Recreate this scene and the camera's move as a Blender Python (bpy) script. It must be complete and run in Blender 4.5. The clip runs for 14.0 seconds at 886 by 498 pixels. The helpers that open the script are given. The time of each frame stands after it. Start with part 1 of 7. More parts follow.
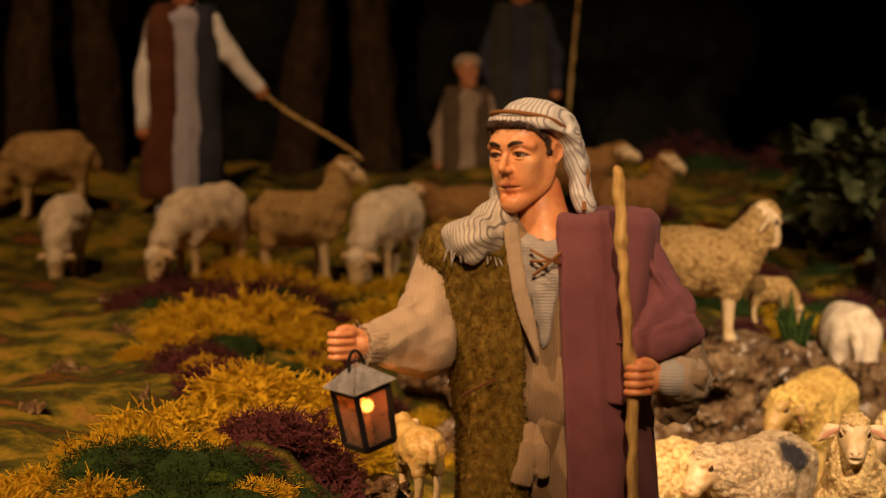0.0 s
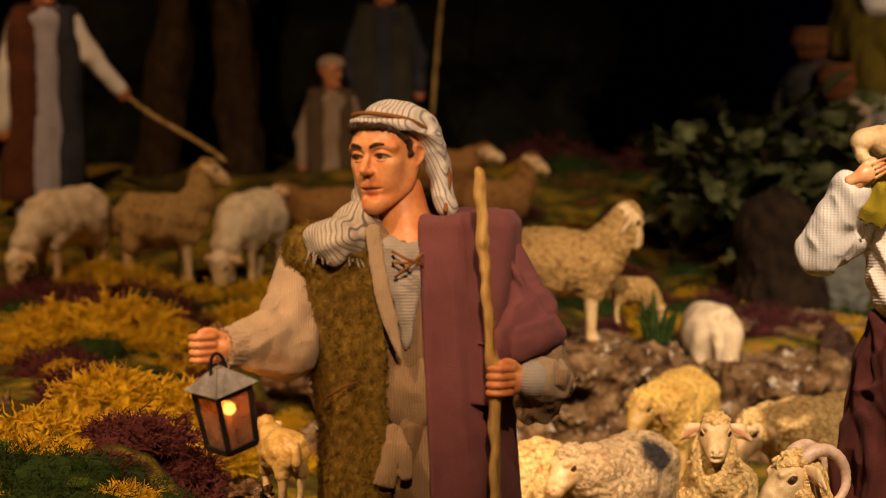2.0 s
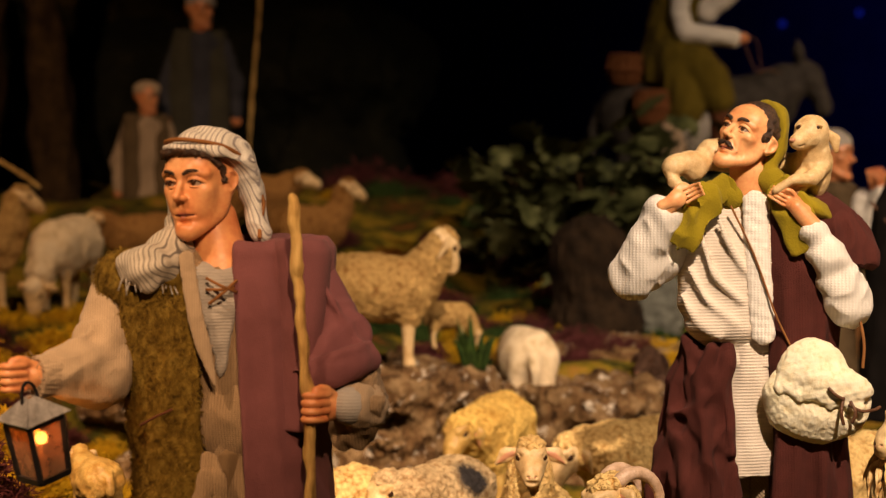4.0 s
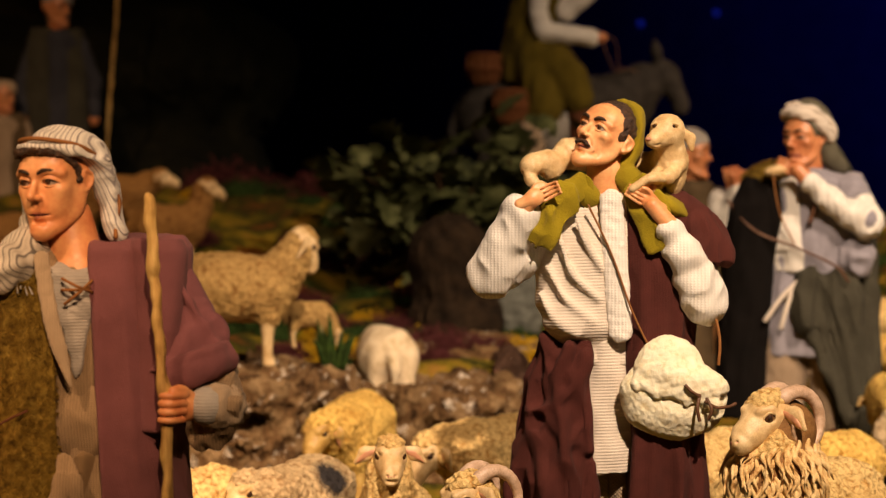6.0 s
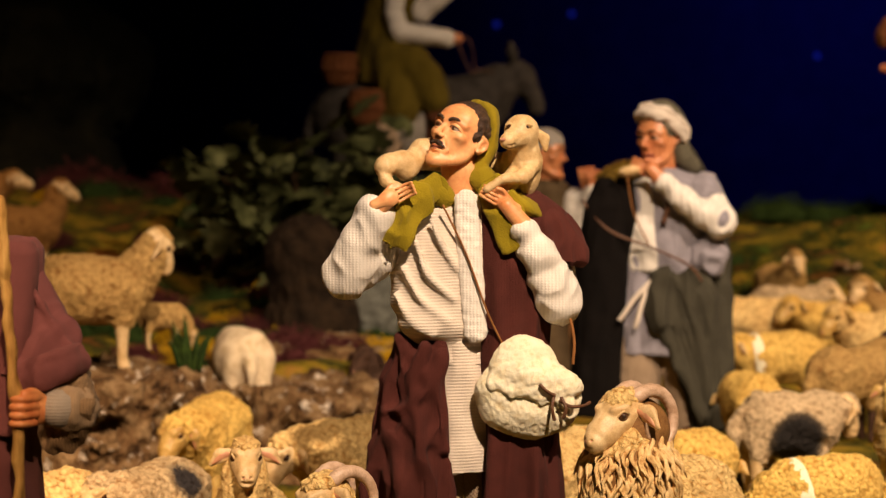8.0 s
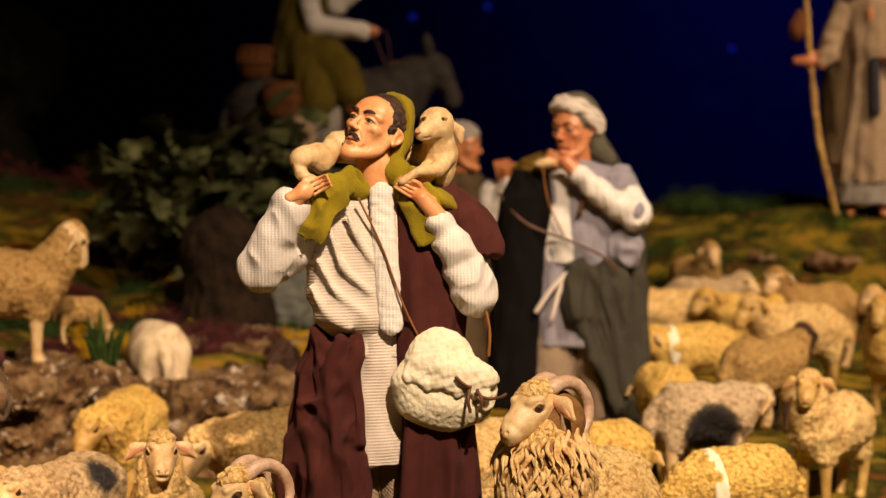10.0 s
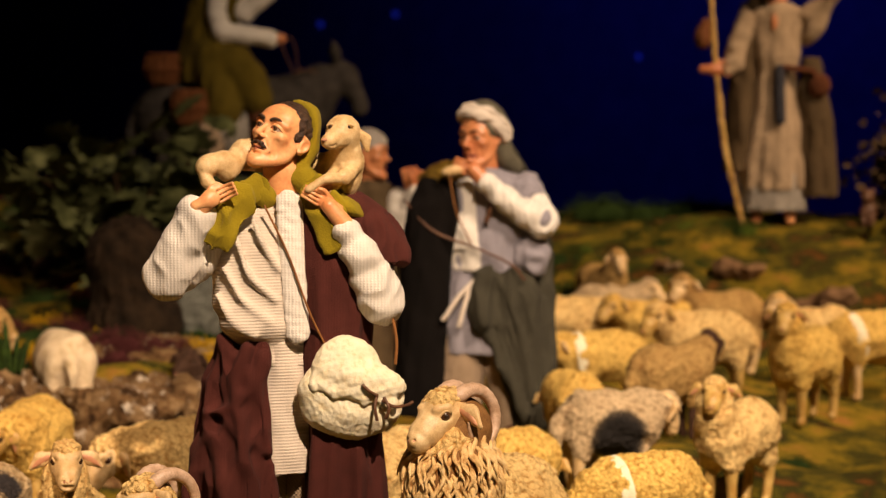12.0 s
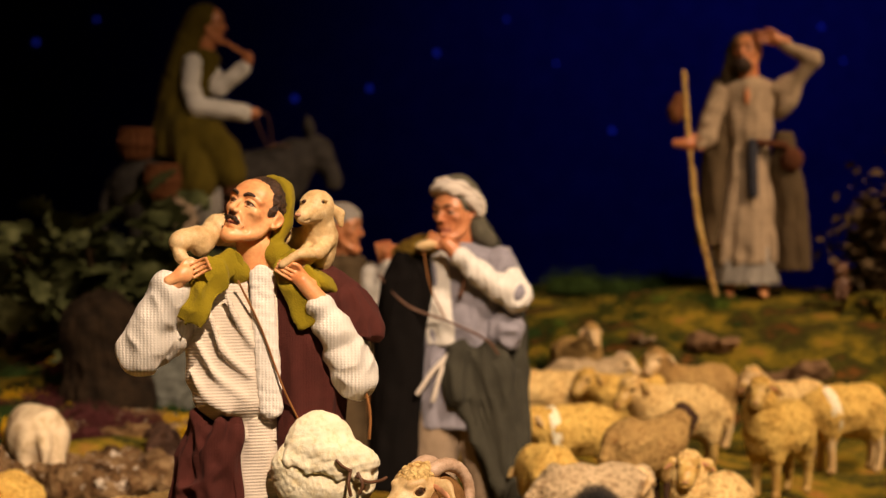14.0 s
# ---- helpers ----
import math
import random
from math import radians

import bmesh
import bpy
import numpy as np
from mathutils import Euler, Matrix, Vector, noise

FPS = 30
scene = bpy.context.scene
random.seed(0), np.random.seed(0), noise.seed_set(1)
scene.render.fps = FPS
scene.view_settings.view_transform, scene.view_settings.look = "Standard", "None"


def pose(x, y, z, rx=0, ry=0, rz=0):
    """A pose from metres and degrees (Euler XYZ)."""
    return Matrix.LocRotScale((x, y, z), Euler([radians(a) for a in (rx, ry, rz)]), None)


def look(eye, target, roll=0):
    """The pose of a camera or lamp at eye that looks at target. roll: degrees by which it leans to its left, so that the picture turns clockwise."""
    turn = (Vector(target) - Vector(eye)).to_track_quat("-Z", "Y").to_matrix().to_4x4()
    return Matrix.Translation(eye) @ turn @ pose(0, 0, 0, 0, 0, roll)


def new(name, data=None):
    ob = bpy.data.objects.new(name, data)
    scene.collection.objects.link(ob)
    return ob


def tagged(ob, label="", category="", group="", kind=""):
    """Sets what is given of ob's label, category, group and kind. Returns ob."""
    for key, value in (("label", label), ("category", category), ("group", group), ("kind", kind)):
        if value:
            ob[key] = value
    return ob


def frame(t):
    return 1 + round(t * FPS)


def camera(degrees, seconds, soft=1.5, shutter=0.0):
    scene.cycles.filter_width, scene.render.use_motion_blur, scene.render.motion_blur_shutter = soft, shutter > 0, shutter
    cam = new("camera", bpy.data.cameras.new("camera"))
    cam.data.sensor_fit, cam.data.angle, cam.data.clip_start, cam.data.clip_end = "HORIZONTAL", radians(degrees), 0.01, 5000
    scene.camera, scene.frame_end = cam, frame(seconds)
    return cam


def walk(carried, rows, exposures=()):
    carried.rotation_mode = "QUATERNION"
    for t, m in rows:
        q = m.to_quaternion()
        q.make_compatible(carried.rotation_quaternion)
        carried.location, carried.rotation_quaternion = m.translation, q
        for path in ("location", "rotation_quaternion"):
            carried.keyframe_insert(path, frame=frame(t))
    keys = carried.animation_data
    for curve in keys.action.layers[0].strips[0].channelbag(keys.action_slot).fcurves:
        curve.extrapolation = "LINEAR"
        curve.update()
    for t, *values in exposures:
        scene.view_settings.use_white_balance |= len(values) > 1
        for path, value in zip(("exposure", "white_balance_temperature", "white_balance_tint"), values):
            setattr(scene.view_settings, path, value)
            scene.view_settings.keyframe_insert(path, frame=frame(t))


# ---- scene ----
cam = camera(21.147, 14.0, soft=0.65)
cam.data.dof.use_dof = True
cam.data.dof.focus_distance = 1.23
cam.data.dof.aperture_fstop = 13.5
PIVOT = Vector((0.0, 0.0, 0.335))


def turned(pan, tilt, roll):
    """The camera on its tripod head: pan to the right, tilt up, roll, in degrees."""
    a, b = radians(pan), radians(tilt)
    way = Vector((math.sin(a) * math.cos(b), math.cos(a) * math.cos(b), math.sin(b)))
    eye = PIVOT + 0.032 * way
    return look(eye, eye + way, roll)


PAN = (
    (0.0, 0.000, -5.000, -0.155),
    (0.5, 0.840, -4.981, -0.169),
    (1.0, 1.875, -4.968, -0.163),
    (1.5, 2.527, -4.968, -0.145),
    (2.0, 3.249, -4.969, -0.118),
    (2.5, 4.355, -4.929, -0.105),
    (3.0, 5.674, -4.385, -0.092),
    (3.5, 6.709, -4.353, -0.066),
    (6.0, 10.961, -4.390, 0.022),
    (6.5, 11.824, -4.392, 0.050),
    (7.0, 12.733, -4.387, 0.052),
    (7.5, 13.554, -4.379, 0.074),
    (8.0, 14.390, -4.372, 0.072),
    (10.5, 16.730, -4.564, 0.067),
    (11.0, 17.128, -4.553, 0.091),
    (11.5, 17.762, -4.525, 0.105),
    (12.0, 18.598, -4.358, 0.129),
    (12.5, 18.927, -3.757, 0.096),
    (13.0, 19.175, -3.417, 0.080),
    (13.5, 19.218, -2.949, 0.082),
    (14.0, 19.216, -2.592, 0.104),
)
walk(cam, [(t, turned(pan, tilt, roll)) for t, pan, tilt, roll in PAN])

# ---- light: warm gallery spots over the display, a blue lamp on the painted sky ----
world = bpy.data.worlds.new("world")
scene.world = world
world.use_nodes = True
world.node_tree.nodes["Background"].inputs[0].default_value = (0.9, 0.75, 0.6, 1)
world.node_tree.nodes["Background"].inputs[1].default_value = 0.003
scene.view_settings.exposure = -0.14


def spot(name, eye, target, watts, colour, cone=50, blend=0.7, size=0.05):
    lamp = bpy.data.lights.new(name, "SPOT")
    lamp.energy, lamp.color, lamp.spot_size, lamp.spot_blend, lamp.shadow_soft_size = watts, colour, radians(cone), blend, size
    ob = new(name, lamp)
    ob.matrix_world = look(eye, target)
    return ob


WARM = (1.0, 0.735, 0.53)
AMBER = (1.0, 0.61, 0.34)
spot("spot_lamp_key", (0.36, -0.05, 1.5), (0.44, 1.42, 0.19), 262, WARM, 29, 0.85, 0.02)
spot("spot_lamp_flock", (1.2, 0.2, 1.7), (0.76, 1.95, 0.18), 198, WARM, 38, 0.85, 0.02)
spot("spot_lamp_front", (0.06, -0.3, 1.1), (0.03, 1.1, 0.285), 105, AMBER, 13.0, 0.9, 0.02)
spot("spot_lamp_garden", (-0.8, 0.35, 1.7), (-0.36, 1.38, 0.1), 280, AMBER, 38, 0.95, 0.02)
spot("spot_lamp_pasture", (-0.5, 0.9, 1.9), (-0.24, 2.5, 0.17), 108, AMBER, 36, 0.95, 0.02)
spot("spot_lamp_hill", (2.15, 0.75, 2.0), (1.34, 2.2, 0.19), 258, (1.0, 0.68, 0.43), 35, 0.9, 0.02)
spot("spot_lamp_sky", (2.1, 3.2, 0.85), (2.1, 4.2, 0.6), 6.8, (0.10, 0.13, 1.0), 106, 1.0, 0.02)

# ---- materials ----


def material(name, rough=0.8, metal=0.0, sheen=0.0):
    m = bpy.data.materials.new(name)
    m.use_nodes = True
    nt = m.node_tree
    b = nt.nodes["Principled BSDF"]
    b.inputs["Roughness"].default_value = rough
    b.inputs["Metallic"].default_value = metal
    if rough > 0.55 and not metal:
        b.inputs["Specular IOR Level"].default_value = 0.15
    if sheen:
        b.inputs["Sheen Weight"].default_value = sheen
        b.inputs["Sheen Roughness"].default_value = 0.5
    return m, nt, b


def node(nt, kind, **values):
    n = nt.nodes.new(kind)
    for key, v in values.items():
        n.inputs[key.replace("_", " ")].default_value = v
    return n


def coords(nt, stretch=(1, 1, 1), turn=(0, 0, 0)):
    c = nt.nodes.new("ShaderNodeTexCoord")
    m = nt.nodes.new("ShaderNodeMapping")
    m.inputs["Scale"].default_value = stretch
    m.inputs["Rotation"].default_value = [radians(a) for a in turn]
    nt.links.new(c.outputs["Object"], m.inputs["Vector"])
    return m.outputs["Vector"]


def ramp(nt, source, stops):
    r = nt.nodes.new("ShaderNodeValToRGB")
    e = r.color_ramp.elements
    while len(e) < len(stops):
        e.new(0.5)
    for el, (at, col) in zip(e, stops):
        el.position, el.color = at, (*col, 1) if len(col) == 3 else col
    nt.links.new(source, r.inputs["Fac"])
    return r.outputs["Color"]


def mix(nt, fac, a, b, mode="MIX"):
    n = nt.nodes.new("ShaderNodeMix")
    n.data_type, n.blend_type = "RGBA", mode
    for k, v in ((0, fac), (6, a), (7, b)):
        if isinstance(v, (int, float)):
            n.inputs[k].default_value = v
        elif isinstance(v, tuple):
            n.inputs[k].default_value = (*v, 1)
        else:
            nt.links.new(v, n.inputs[k])
    return n.outputs[2]


def bump(nt, b, height, strength, distance=0.001, after=None):
    n = nt.nodes.new("ShaderNodeBump")
    n.inputs["Strength"].default_value, n.inputs["Distance"].default_value = strength, distance
    nt.links.new(height, n.inputs["Height"])
    if after:
        nt.links.new(after, n.inputs["Normal"])
    nt.links.new(n.outputs[0], b.inputs["Normal"])
    return n.outputs[0]


def scaled(c, k):
    return tuple(min(1.0, v * k) for v in c)


def cloth(name, colour, period=0.0012, kind="weave", turn=(0, 0, 0), worn=0.25, sheen=0.3, stripe=None):
    """Woven, ribbed or napped fabric. period: metres from thread to thread; stripe: colour, period, share."""
    m, nt, b = material(name, 0.92, 0, sheen * 0.35 * min(1.0, 2.0 * max(colour)))
    v = coords(nt, turn=turn)
    big = node(nt, "ShaderNodeTexNoise", Scale=45.0, Detail=4.0, Roughness=0.6)
    fine = node(nt, "ShaderNodeTexNoise", Scale=900.0, Detail=2.0)
    for n in (big, fine):
        nt.links.new(v, n.inputs["Vector"])
    col = ramp(nt, big.outputs[0], [(0.3, scaled(colour, 1 - worn)), (0.7, scaled(colour, 1 + worn * 0.6))])
    if stripe:
        w = node(nt, "ShaderNodeTexWave", Scale=2 * math.pi / 20 / stripe[1], Distortion=0.15, Detail=1.0)
        w.bands_direction = "X"
        nt.links.new(v, w.inputs["Vector"])
        mask = ramp(nt, w.outputs[1], [(1 - stripe[2], (0, 0, 0)), (1 - stripe[2] + 0.12, (1, 1, 1))])
        col = mix(nt, mask, col, stripe[0])
    if kind in ("weave", "knit"):
        h = None
        for axis in ("X", "Z"):
            w = node(nt, "ShaderNodeTexWave", Scale=2 * math.pi / 20 / (period * (1.0 if axis == "Z" else 1.35)), Distortion=1.2, Detail=1.0)
            w.inputs["Detail Scale"].default_value = 2.0
            w.bands_direction = axis
            nt.links.new(v, w.inputs["Vector"])
            h = w.outputs[1] if h is None else mix(nt, 0.5, h, w.outputs[1], "MULTIPLY" if kind == "knit" else "MIX")
        height = h
        col = mix(nt, 0.1 if kind == "knit" else 0.3, col, h, "MULTIPLY")
    elif kind == "rib":
        w = node(nt, "ShaderNodeTexWave", Scale=2 * math.pi / 20 / period, Distortion=1.0, Detail=2.0)
        w.inputs["Detail Scale"].default_value = 3.0
        w.bands_direction = "Z"
        nt.links.new(v, w.inputs["Vector"])
        height = w.outputs[1]
        col = mix(nt, 0.06, col, height, "MULTIPLY")
    else:
        height = fine.outputs[0]
    nt.links.new(col, b.inputs["Base Color"])
    n1 = bump(nt, b, height, 0.36 if kind in ("rib", "knit") else 0.85, period * 0.4)
    bump(nt, b, fine.outputs[0], 0.35, 0.0006, n1)
    return m


def grained(name, stops, scale=60.0, rough=0.7, detail=6.0, strength=0.5, depth=0.001, stretch=(1, 1, 1), speck=None, gloss=None):
    """Two scales of noise over a run of colours; specks of another colour where wanted."""
    m, nt, b = material(name, rough)
    v = coords(nt, stretch)
    big = node(nt, "ShaderNodeTexNoise", Scale=scale, Detail=detail, Roughness=0.62)
    fine = node(nt, "ShaderNodeTexNoise", Scale=scale * 9, Detail=3.0)
    for n in (big, fine):
        nt.links.new(v, n.inputs["Vector"])
    col = ramp(nt, big.outputs[0], stops)
    col = mix(nt, 0.3, col, fine.outputs[0], "OVERLAY")
    if speck:
        w = node(nt, "ShaderNodeTexNoise", Scale=speck[1], Detail=4.0, Roughness=0.7)
        nt.links.new(v, w.inputs["Vector"])
        col = mix(nt, ramp(nt, w.outputs[0], [(speck[2], (0, 0, 0)), (speck[2] + 0.06, (1, 1, 1))]), col, speck[0])
    nt.links.new(col, b.inputs["Base Color"])
    n1 = bump(nt, b, big.outputs[0], strength, depth * 3)
    bump(nt, b, fine.outputs[0], strength, depth, n1)
    return m


def plain(name, colour, rough=0.6, metal=0.0, vary=0.2, scale=120.0):
    m, nt, b = material(name, rough, metal)
    n = node(nt, "ShaderNodeTexNoise", Scale=scale, Detail=4.0)
    nt.links.new(coords(nt), n.inputs["Vector"])
    nt.links.new(ramp(nt, n.outputs[0], [(0.3, scaled(colour, 1 - vary)), (0.7, scaled(colour, 1 + vary))]), b.inputs["Base Color"])
    bump(nt, b, n.outputs[0], 0.25, 0.0005)
    return m


def glowing(name, colour, strength):
    m, nt, b = material(name)
    b.inputs["Base Color"].default_value = (*colour, 1)
    b.inputs["Emission Color"].default_value = (*colour, 1)
    b.inputs["Emission Strength"].default_value = strength
    return m


def fleece(name, pale, wash, scale=240.0, patch=None):
    """Painted resin wool: pale coat with a darker wash left in the curls."""
    m, nt, b = material(name, 0.62)
    v = coords(nt)
    big = node(nt, "ShaderNodeTexNoise", Scale=38.0, Detail=3.0)
    curl = node(nt, "ShaderNodeTexNoise", Scale=scale, Detail=5.0, Roughness=0.6, Distortion=1.4)
    for n in (big, curl):
        nt.links.new(v, n.inputs["Vector"])
    cells = node(nt, "ShaderNodeTexVoronoi", Scale=scale * 1.3)
    cells.feature = "F1"
    wob = nt.nodes.new("ShaderNodeVectorMath")
    wob.operation = "MULTIPLY_ADD"
    wob.inputs[1].default_value = (0.005, 0.005, 0.005)
    nt.links.new(curl.outputs["Color"], wob.inputs[0])
    nt.links.new(v, wob.inputs[2])
    nt.links.new(wob.outputs[0], cells.inputs["Vector"])
    col = ramp(nt, cells.outputs["Distance"], [(0.0, scaled(pale, 1.12)), (0.5, pale), (0.95, wash)])
    col = mix(nt, ramp(nt, big.outputs[0], [(0.45, (0, 0, 0)), (0.78, (0.45, 0.45, 0.45))]), col, wash)
    if patch:
        colour, (px, py, pz), size = patch
        d = nt.nodes.new("ShaderNodeVectorMath")
        d.operation = "DISTANCE"
        c = nt.nodes.new("ShaderNodeTexCoord")
        nt.links.new(c.outputs["Object"], d.inputs[0])
        d.inputs[1].default_value = (px, py, pz)
        s = nt.nodes.new("ShaderNodeMath")
        s.operation = "ADD"
        nt.links.new(d.outputs["Value"], s.inputs[0])
        k = nt.nodes.new("ShaderNodeMath")
        k.operation = "MULTIPLY"
        k.inputs[1].default_value = 0.012
        nt.links.new(curl.outputs[0], k.inputs[0])
        nt.links.new(k.outputs[0], s.inputs[1])
        mask = ramp(nt, s.outputs[0], [(size, (1, 1, 1)), (size + 0.004, (0, 0, 0))])
        col = mix(nt, mask, col, colour)
    nt.links.new(col, b.inputs["Base Color"])
    tight = node(nt, "ShaderNodeTexNoise", Scale=700.0, Detail=3.0, Distortion=1.0)
    nt.links.new(v, tight.inputs["Vector"])
    n0 = bump(nt, b, curl.outputs[0], 0.8, 0.0014)
    inv = nt.nodes.new("ShaderNodeInvert")
    nt.links.new(cells.outputs["Distance"], inv.inputs["Color"])
    n1 = bump(nt, b, inv.outputs[0], 0.9, 0.0018, n0)
    bump(nt, b, tight.outputs[0], 0.8, 0.001, n1)
    return m


SKIN = grained("painted_skin", [(0.3, (0.62, 0.20, 0.07)), (0.55, (0.75, 0.33, 0.13)), (0.8, (0.81, 0.43, 0.20))], 55, 0.42, 3, 0.10, 0.0002)
SKIN_FAIR = grained("fair_painted_skin", [(0.3, (0.70, 0.26, 0.09)), (0.55, (0.84, 0.41, 0.17)), (0.8, (0.89, 0.51, 0.25))], 55, 0.4, 3, 0.10, 0.0002)
SKIN_DARK = grained("weathered_skin", [(0.3, (0.50, 0.16, 0.06)), (0.6, (0.66, 0.27, 0.11)), (0.8, (0.72, 0.34, 0.15))], 55, 0.38, 3, 0.15, 0.0003)
BLUSH = plain("lip_paint", (0.46, 0.13, 0.07), 0.45)
EYE_WHITE = plain("eye_white", (0.36, 0.26, 0.19), 0.35, 0, 0.05)
IRIS = plain("brown_iris", (0.07, 0.03, 0.012), 0.12)
MOUTH = plain("mouth_line", (0.09, 0.02, 0.012), 0.6)
EYE_AMBER = plain("amber_eye", (0.24, 0.13, 0.03), 0.15)
EYE_DARK = plain("eye_dark", (0.035, 0.018, 0.01), 0.15)
HAIR = grained("dark_hair", [(0.35, (0.016, 0.008, 0.004)), (0.7, (0.10, 0.048, 0.022))], 300, 0.5, 4, 0.8, 0.0008)
STRIPED = cloth("striped_linen", (0.80, 0.76, 0.68), 0.0008, "weave", (10, 20, 35), 0.12, 0.2, ((0.33, 0.30, 0.29), 0.0019, 0.2))
# dimmer copy of STRIPED: the scarf's weaker light is in its colour
STRIPED_SHADED = cloth("shaded_striped_linen", (0.62, 0.55, 0.44), 0.0008, "weave", (10, 20, 35), 0.15, 0.2, ((0.22, 0.19, 0.16), 0.0019, 0.2))
CORD = plain("brown_cord", (0.24, 0.10, 0.03), 0.7)
OLIVE_FUR = grained("olive_pile", [(0.3, (0.12, 0.066, 0.008)), (0.5, (0.29, 0.175, 0.024)), (0.72, (0.46, 0.31, 0.058))], 260, 0.95, 8, 1.0, 0.002)
BEIGE = cloth("beige_twill", (0.36, 0.24, 0.13), 0.0009, "weave", (0, 0, 15), 0.22)
CREAM = cloth("cream_twill", (0.52, 0.38, 0.24), 0.0008, "weave", (10, 0, 0), 0.18)
GREY_KNIT = cloth("grey_knit", (0.40, 0.36, 0.31), 0.0014, "rib", (0, 0, 0), 0.25)
MAROON = cloth("maroon_wool", (0.22, 0.08, 0.083), 0.0007, "weave", (0, 15, 0), 0.2, 0.35)
MAROON_DARK = cloth("dark_maroon_wool", (0.092, 0.024, 0.018), 0.0007, "weave", (0, 0, 0), 0.25, 0.35)
WHITE_RIB = cloth("white_ribbed_knit", (0.74, 0.64, 0.52), 0.0019, "rib", (4, 2, 0), 0.1)
WHITE_KNIT = cloth("white_waffle_knit", (0.86, 0.80, 0.70), 0.0016, "knit", (0, 0, 0), 0.1)
GREEN_STONE = grained("grey_green_stone", [(0.3, (0.07, 0.07, 0.055)), (0.7, (0.17, 0.17, 0.14))], 60, 0.85, 6, 0.5, 0.0015)
STONE = grained("brown_stone", [(0.3, (0.12, 0.065, 0.03)), (0.7, (0.26, 0.15, 0.075))], 60, 0.85, 6, 0.5, 0.0015)
DRY = grained("dry_heather", [(0.3, (0.05, 0.032, 0.014)), (0.6, (0.13, 0.085, 0.04)), (0.8, (0.34, 0.26, 0.17))], 55, 0.9, 5, 0.5)
OLIVE_DARK = cloth("dull_olive_felt", (0.11, 0.078, 0.008), 0.0008, "felt", (0, 0, 0), 0.25)
TWILL_BROWN = cloth("brown_twill", (0.20, 0.125, 0.06), 0.0009, "rib", (0, 90, 0), 0.2)
OLIVE = cloth("olive_felt", (0.28, 0.21, 0.010), 0.0008, "felt", (0, 0, 0), 0.25)
BLACK_WOOL = cloth("black_wool", (0.006, 0.004, 0.003), 0.0009, "weave", (0, 0, 0), 0.3, 0.0)
WAFFLE = cloth("coarse_waffle_knit", (0.88, 0.82, 0.72), 0.0038, "knit", (0, 0, 20), 0.1)
GREY_GREEN = cloth("grey_green_wool", (0.068, 0.062, 0.042), 0.0010, "weave", (0, 30, 0), 0.25)
LILAC = cloth("lilac_grey_linen", (0.39, 0.36, 0.40), 0.0007, "weave", (0, 0, 0), 0.2)
PALE_LILAC = cloth("pale_lilac_linen", (0.58, 0.53, 0.56), 0.0007, "weave", (0, 0, 0), 0.2)
HOOD = cloth("grey_olive_headcloth", (0.16, 0.142, 0.095), 0.0009, "weave", (0, 20, 0), 0.25)
TAN = cloth("tan_sackcloth", (0.42, 0.30, 0.19), 0.0014, "weave", (0, 45, 0), 0.2)
BROWN_CLOTH = cloth("brown_wool", (0.105, 0.070, 0.035), 0.0010, "felt", (0, 0, 0), 0.25)
RUST = cloth("rust_cloth", (0.12, 0.042, 0.018), 0.0010, "felt", (0, 0, 0), 0.3)
NAVY = cloth("slate_cloth", (0.045, 0.045, 0.055), 0.0010, "felt", (0, 0, 0), 0.3)
STRIPE_WHITE = cloth("striped_skirt", (0.50, 0.45, 0.38), 0.0008, "weave", (0, 0, 0), 0.2, 0.2, ((0.09, 0.08, 0.07), 0.007, 0.2))
PILE = grained("cream_sheepskin", [(0.28, (0.78, 0.63, 0.34)), (0.45, (0.90, 0.81, 0.56)), (0.8, (0.94, 0.89, 0.70))], 200, 0.95, 6, 0.4, 0.0008)
LEATHER = grained("brown_leather", [(0.3, (0.07, 0.028, 0.012)), (0.7, (0.16, 0.07, 0.03))], 90, 0.5, 5, 0.3)
WICKER = grained("woven_wicker", [(0.3, (0.10, 0.032, 0.010)), (0.7, (0.26, 0.10, 0.035))], 250, 0.7, 5, 0.6)
STAFF_WOOD = grained("barked_stick", [(0.3, (0.24, 0.115, 0.032)), (0.5, (0.58, 0.36, 0.11)), (0.75, (0.74, 0.52, 0.20))], 120, 0.6, 6, 0.6, 0.0008, (1, 1, 0.16), ((0.05, 0.022, 0.008), 300.0, 0.63))
STEEL = grained("hammered_tin", [(0.3, (0.16, 0.15, 0.14)), (0.7, (0.36, 0.34, 0.32))], 110, 0.5, 5, 0.6)
IRON = plain("black_iron", (0.022, 0.020, 0.022), 0.45, 0.3, 0.3)
SHEEP_CREAM = fleece("cream_fleece", (0.90, 0.64, 0.26), (0.50, 0.24, 0.05))
SHEEP_YELLOW = fleece("yellow_fleece", (0.87, 0.58, 0.15), (0.48, 0.22, 0.028))
SHEEP_GREY = fleece("grey_brown_fleece", (0.54, 0.34, 0.115), (0.27, 0.125, 0.03))
SHEEP_PATCH = fleece("patched_fleece", (0.66, 0.49, 0.28), (0.30, 0.18, 0.08), 240, ((0.02, 0.017, 0.015), (0.002, 0.024, 0.047), 0.027))
SHEEP_BELT = fleece("belted_fleece", (0.68, 0.51, 0.28), (0.34, 0.2, 0.08), 240, ((0.045, 0.04, 0.04), (0.006, -0.02, 0.078), 0.017))
SHEEP_TAN = fleece("tan_fleece", (0.36, 0.18, 0.05), (0.17, 0.07, 0.014))
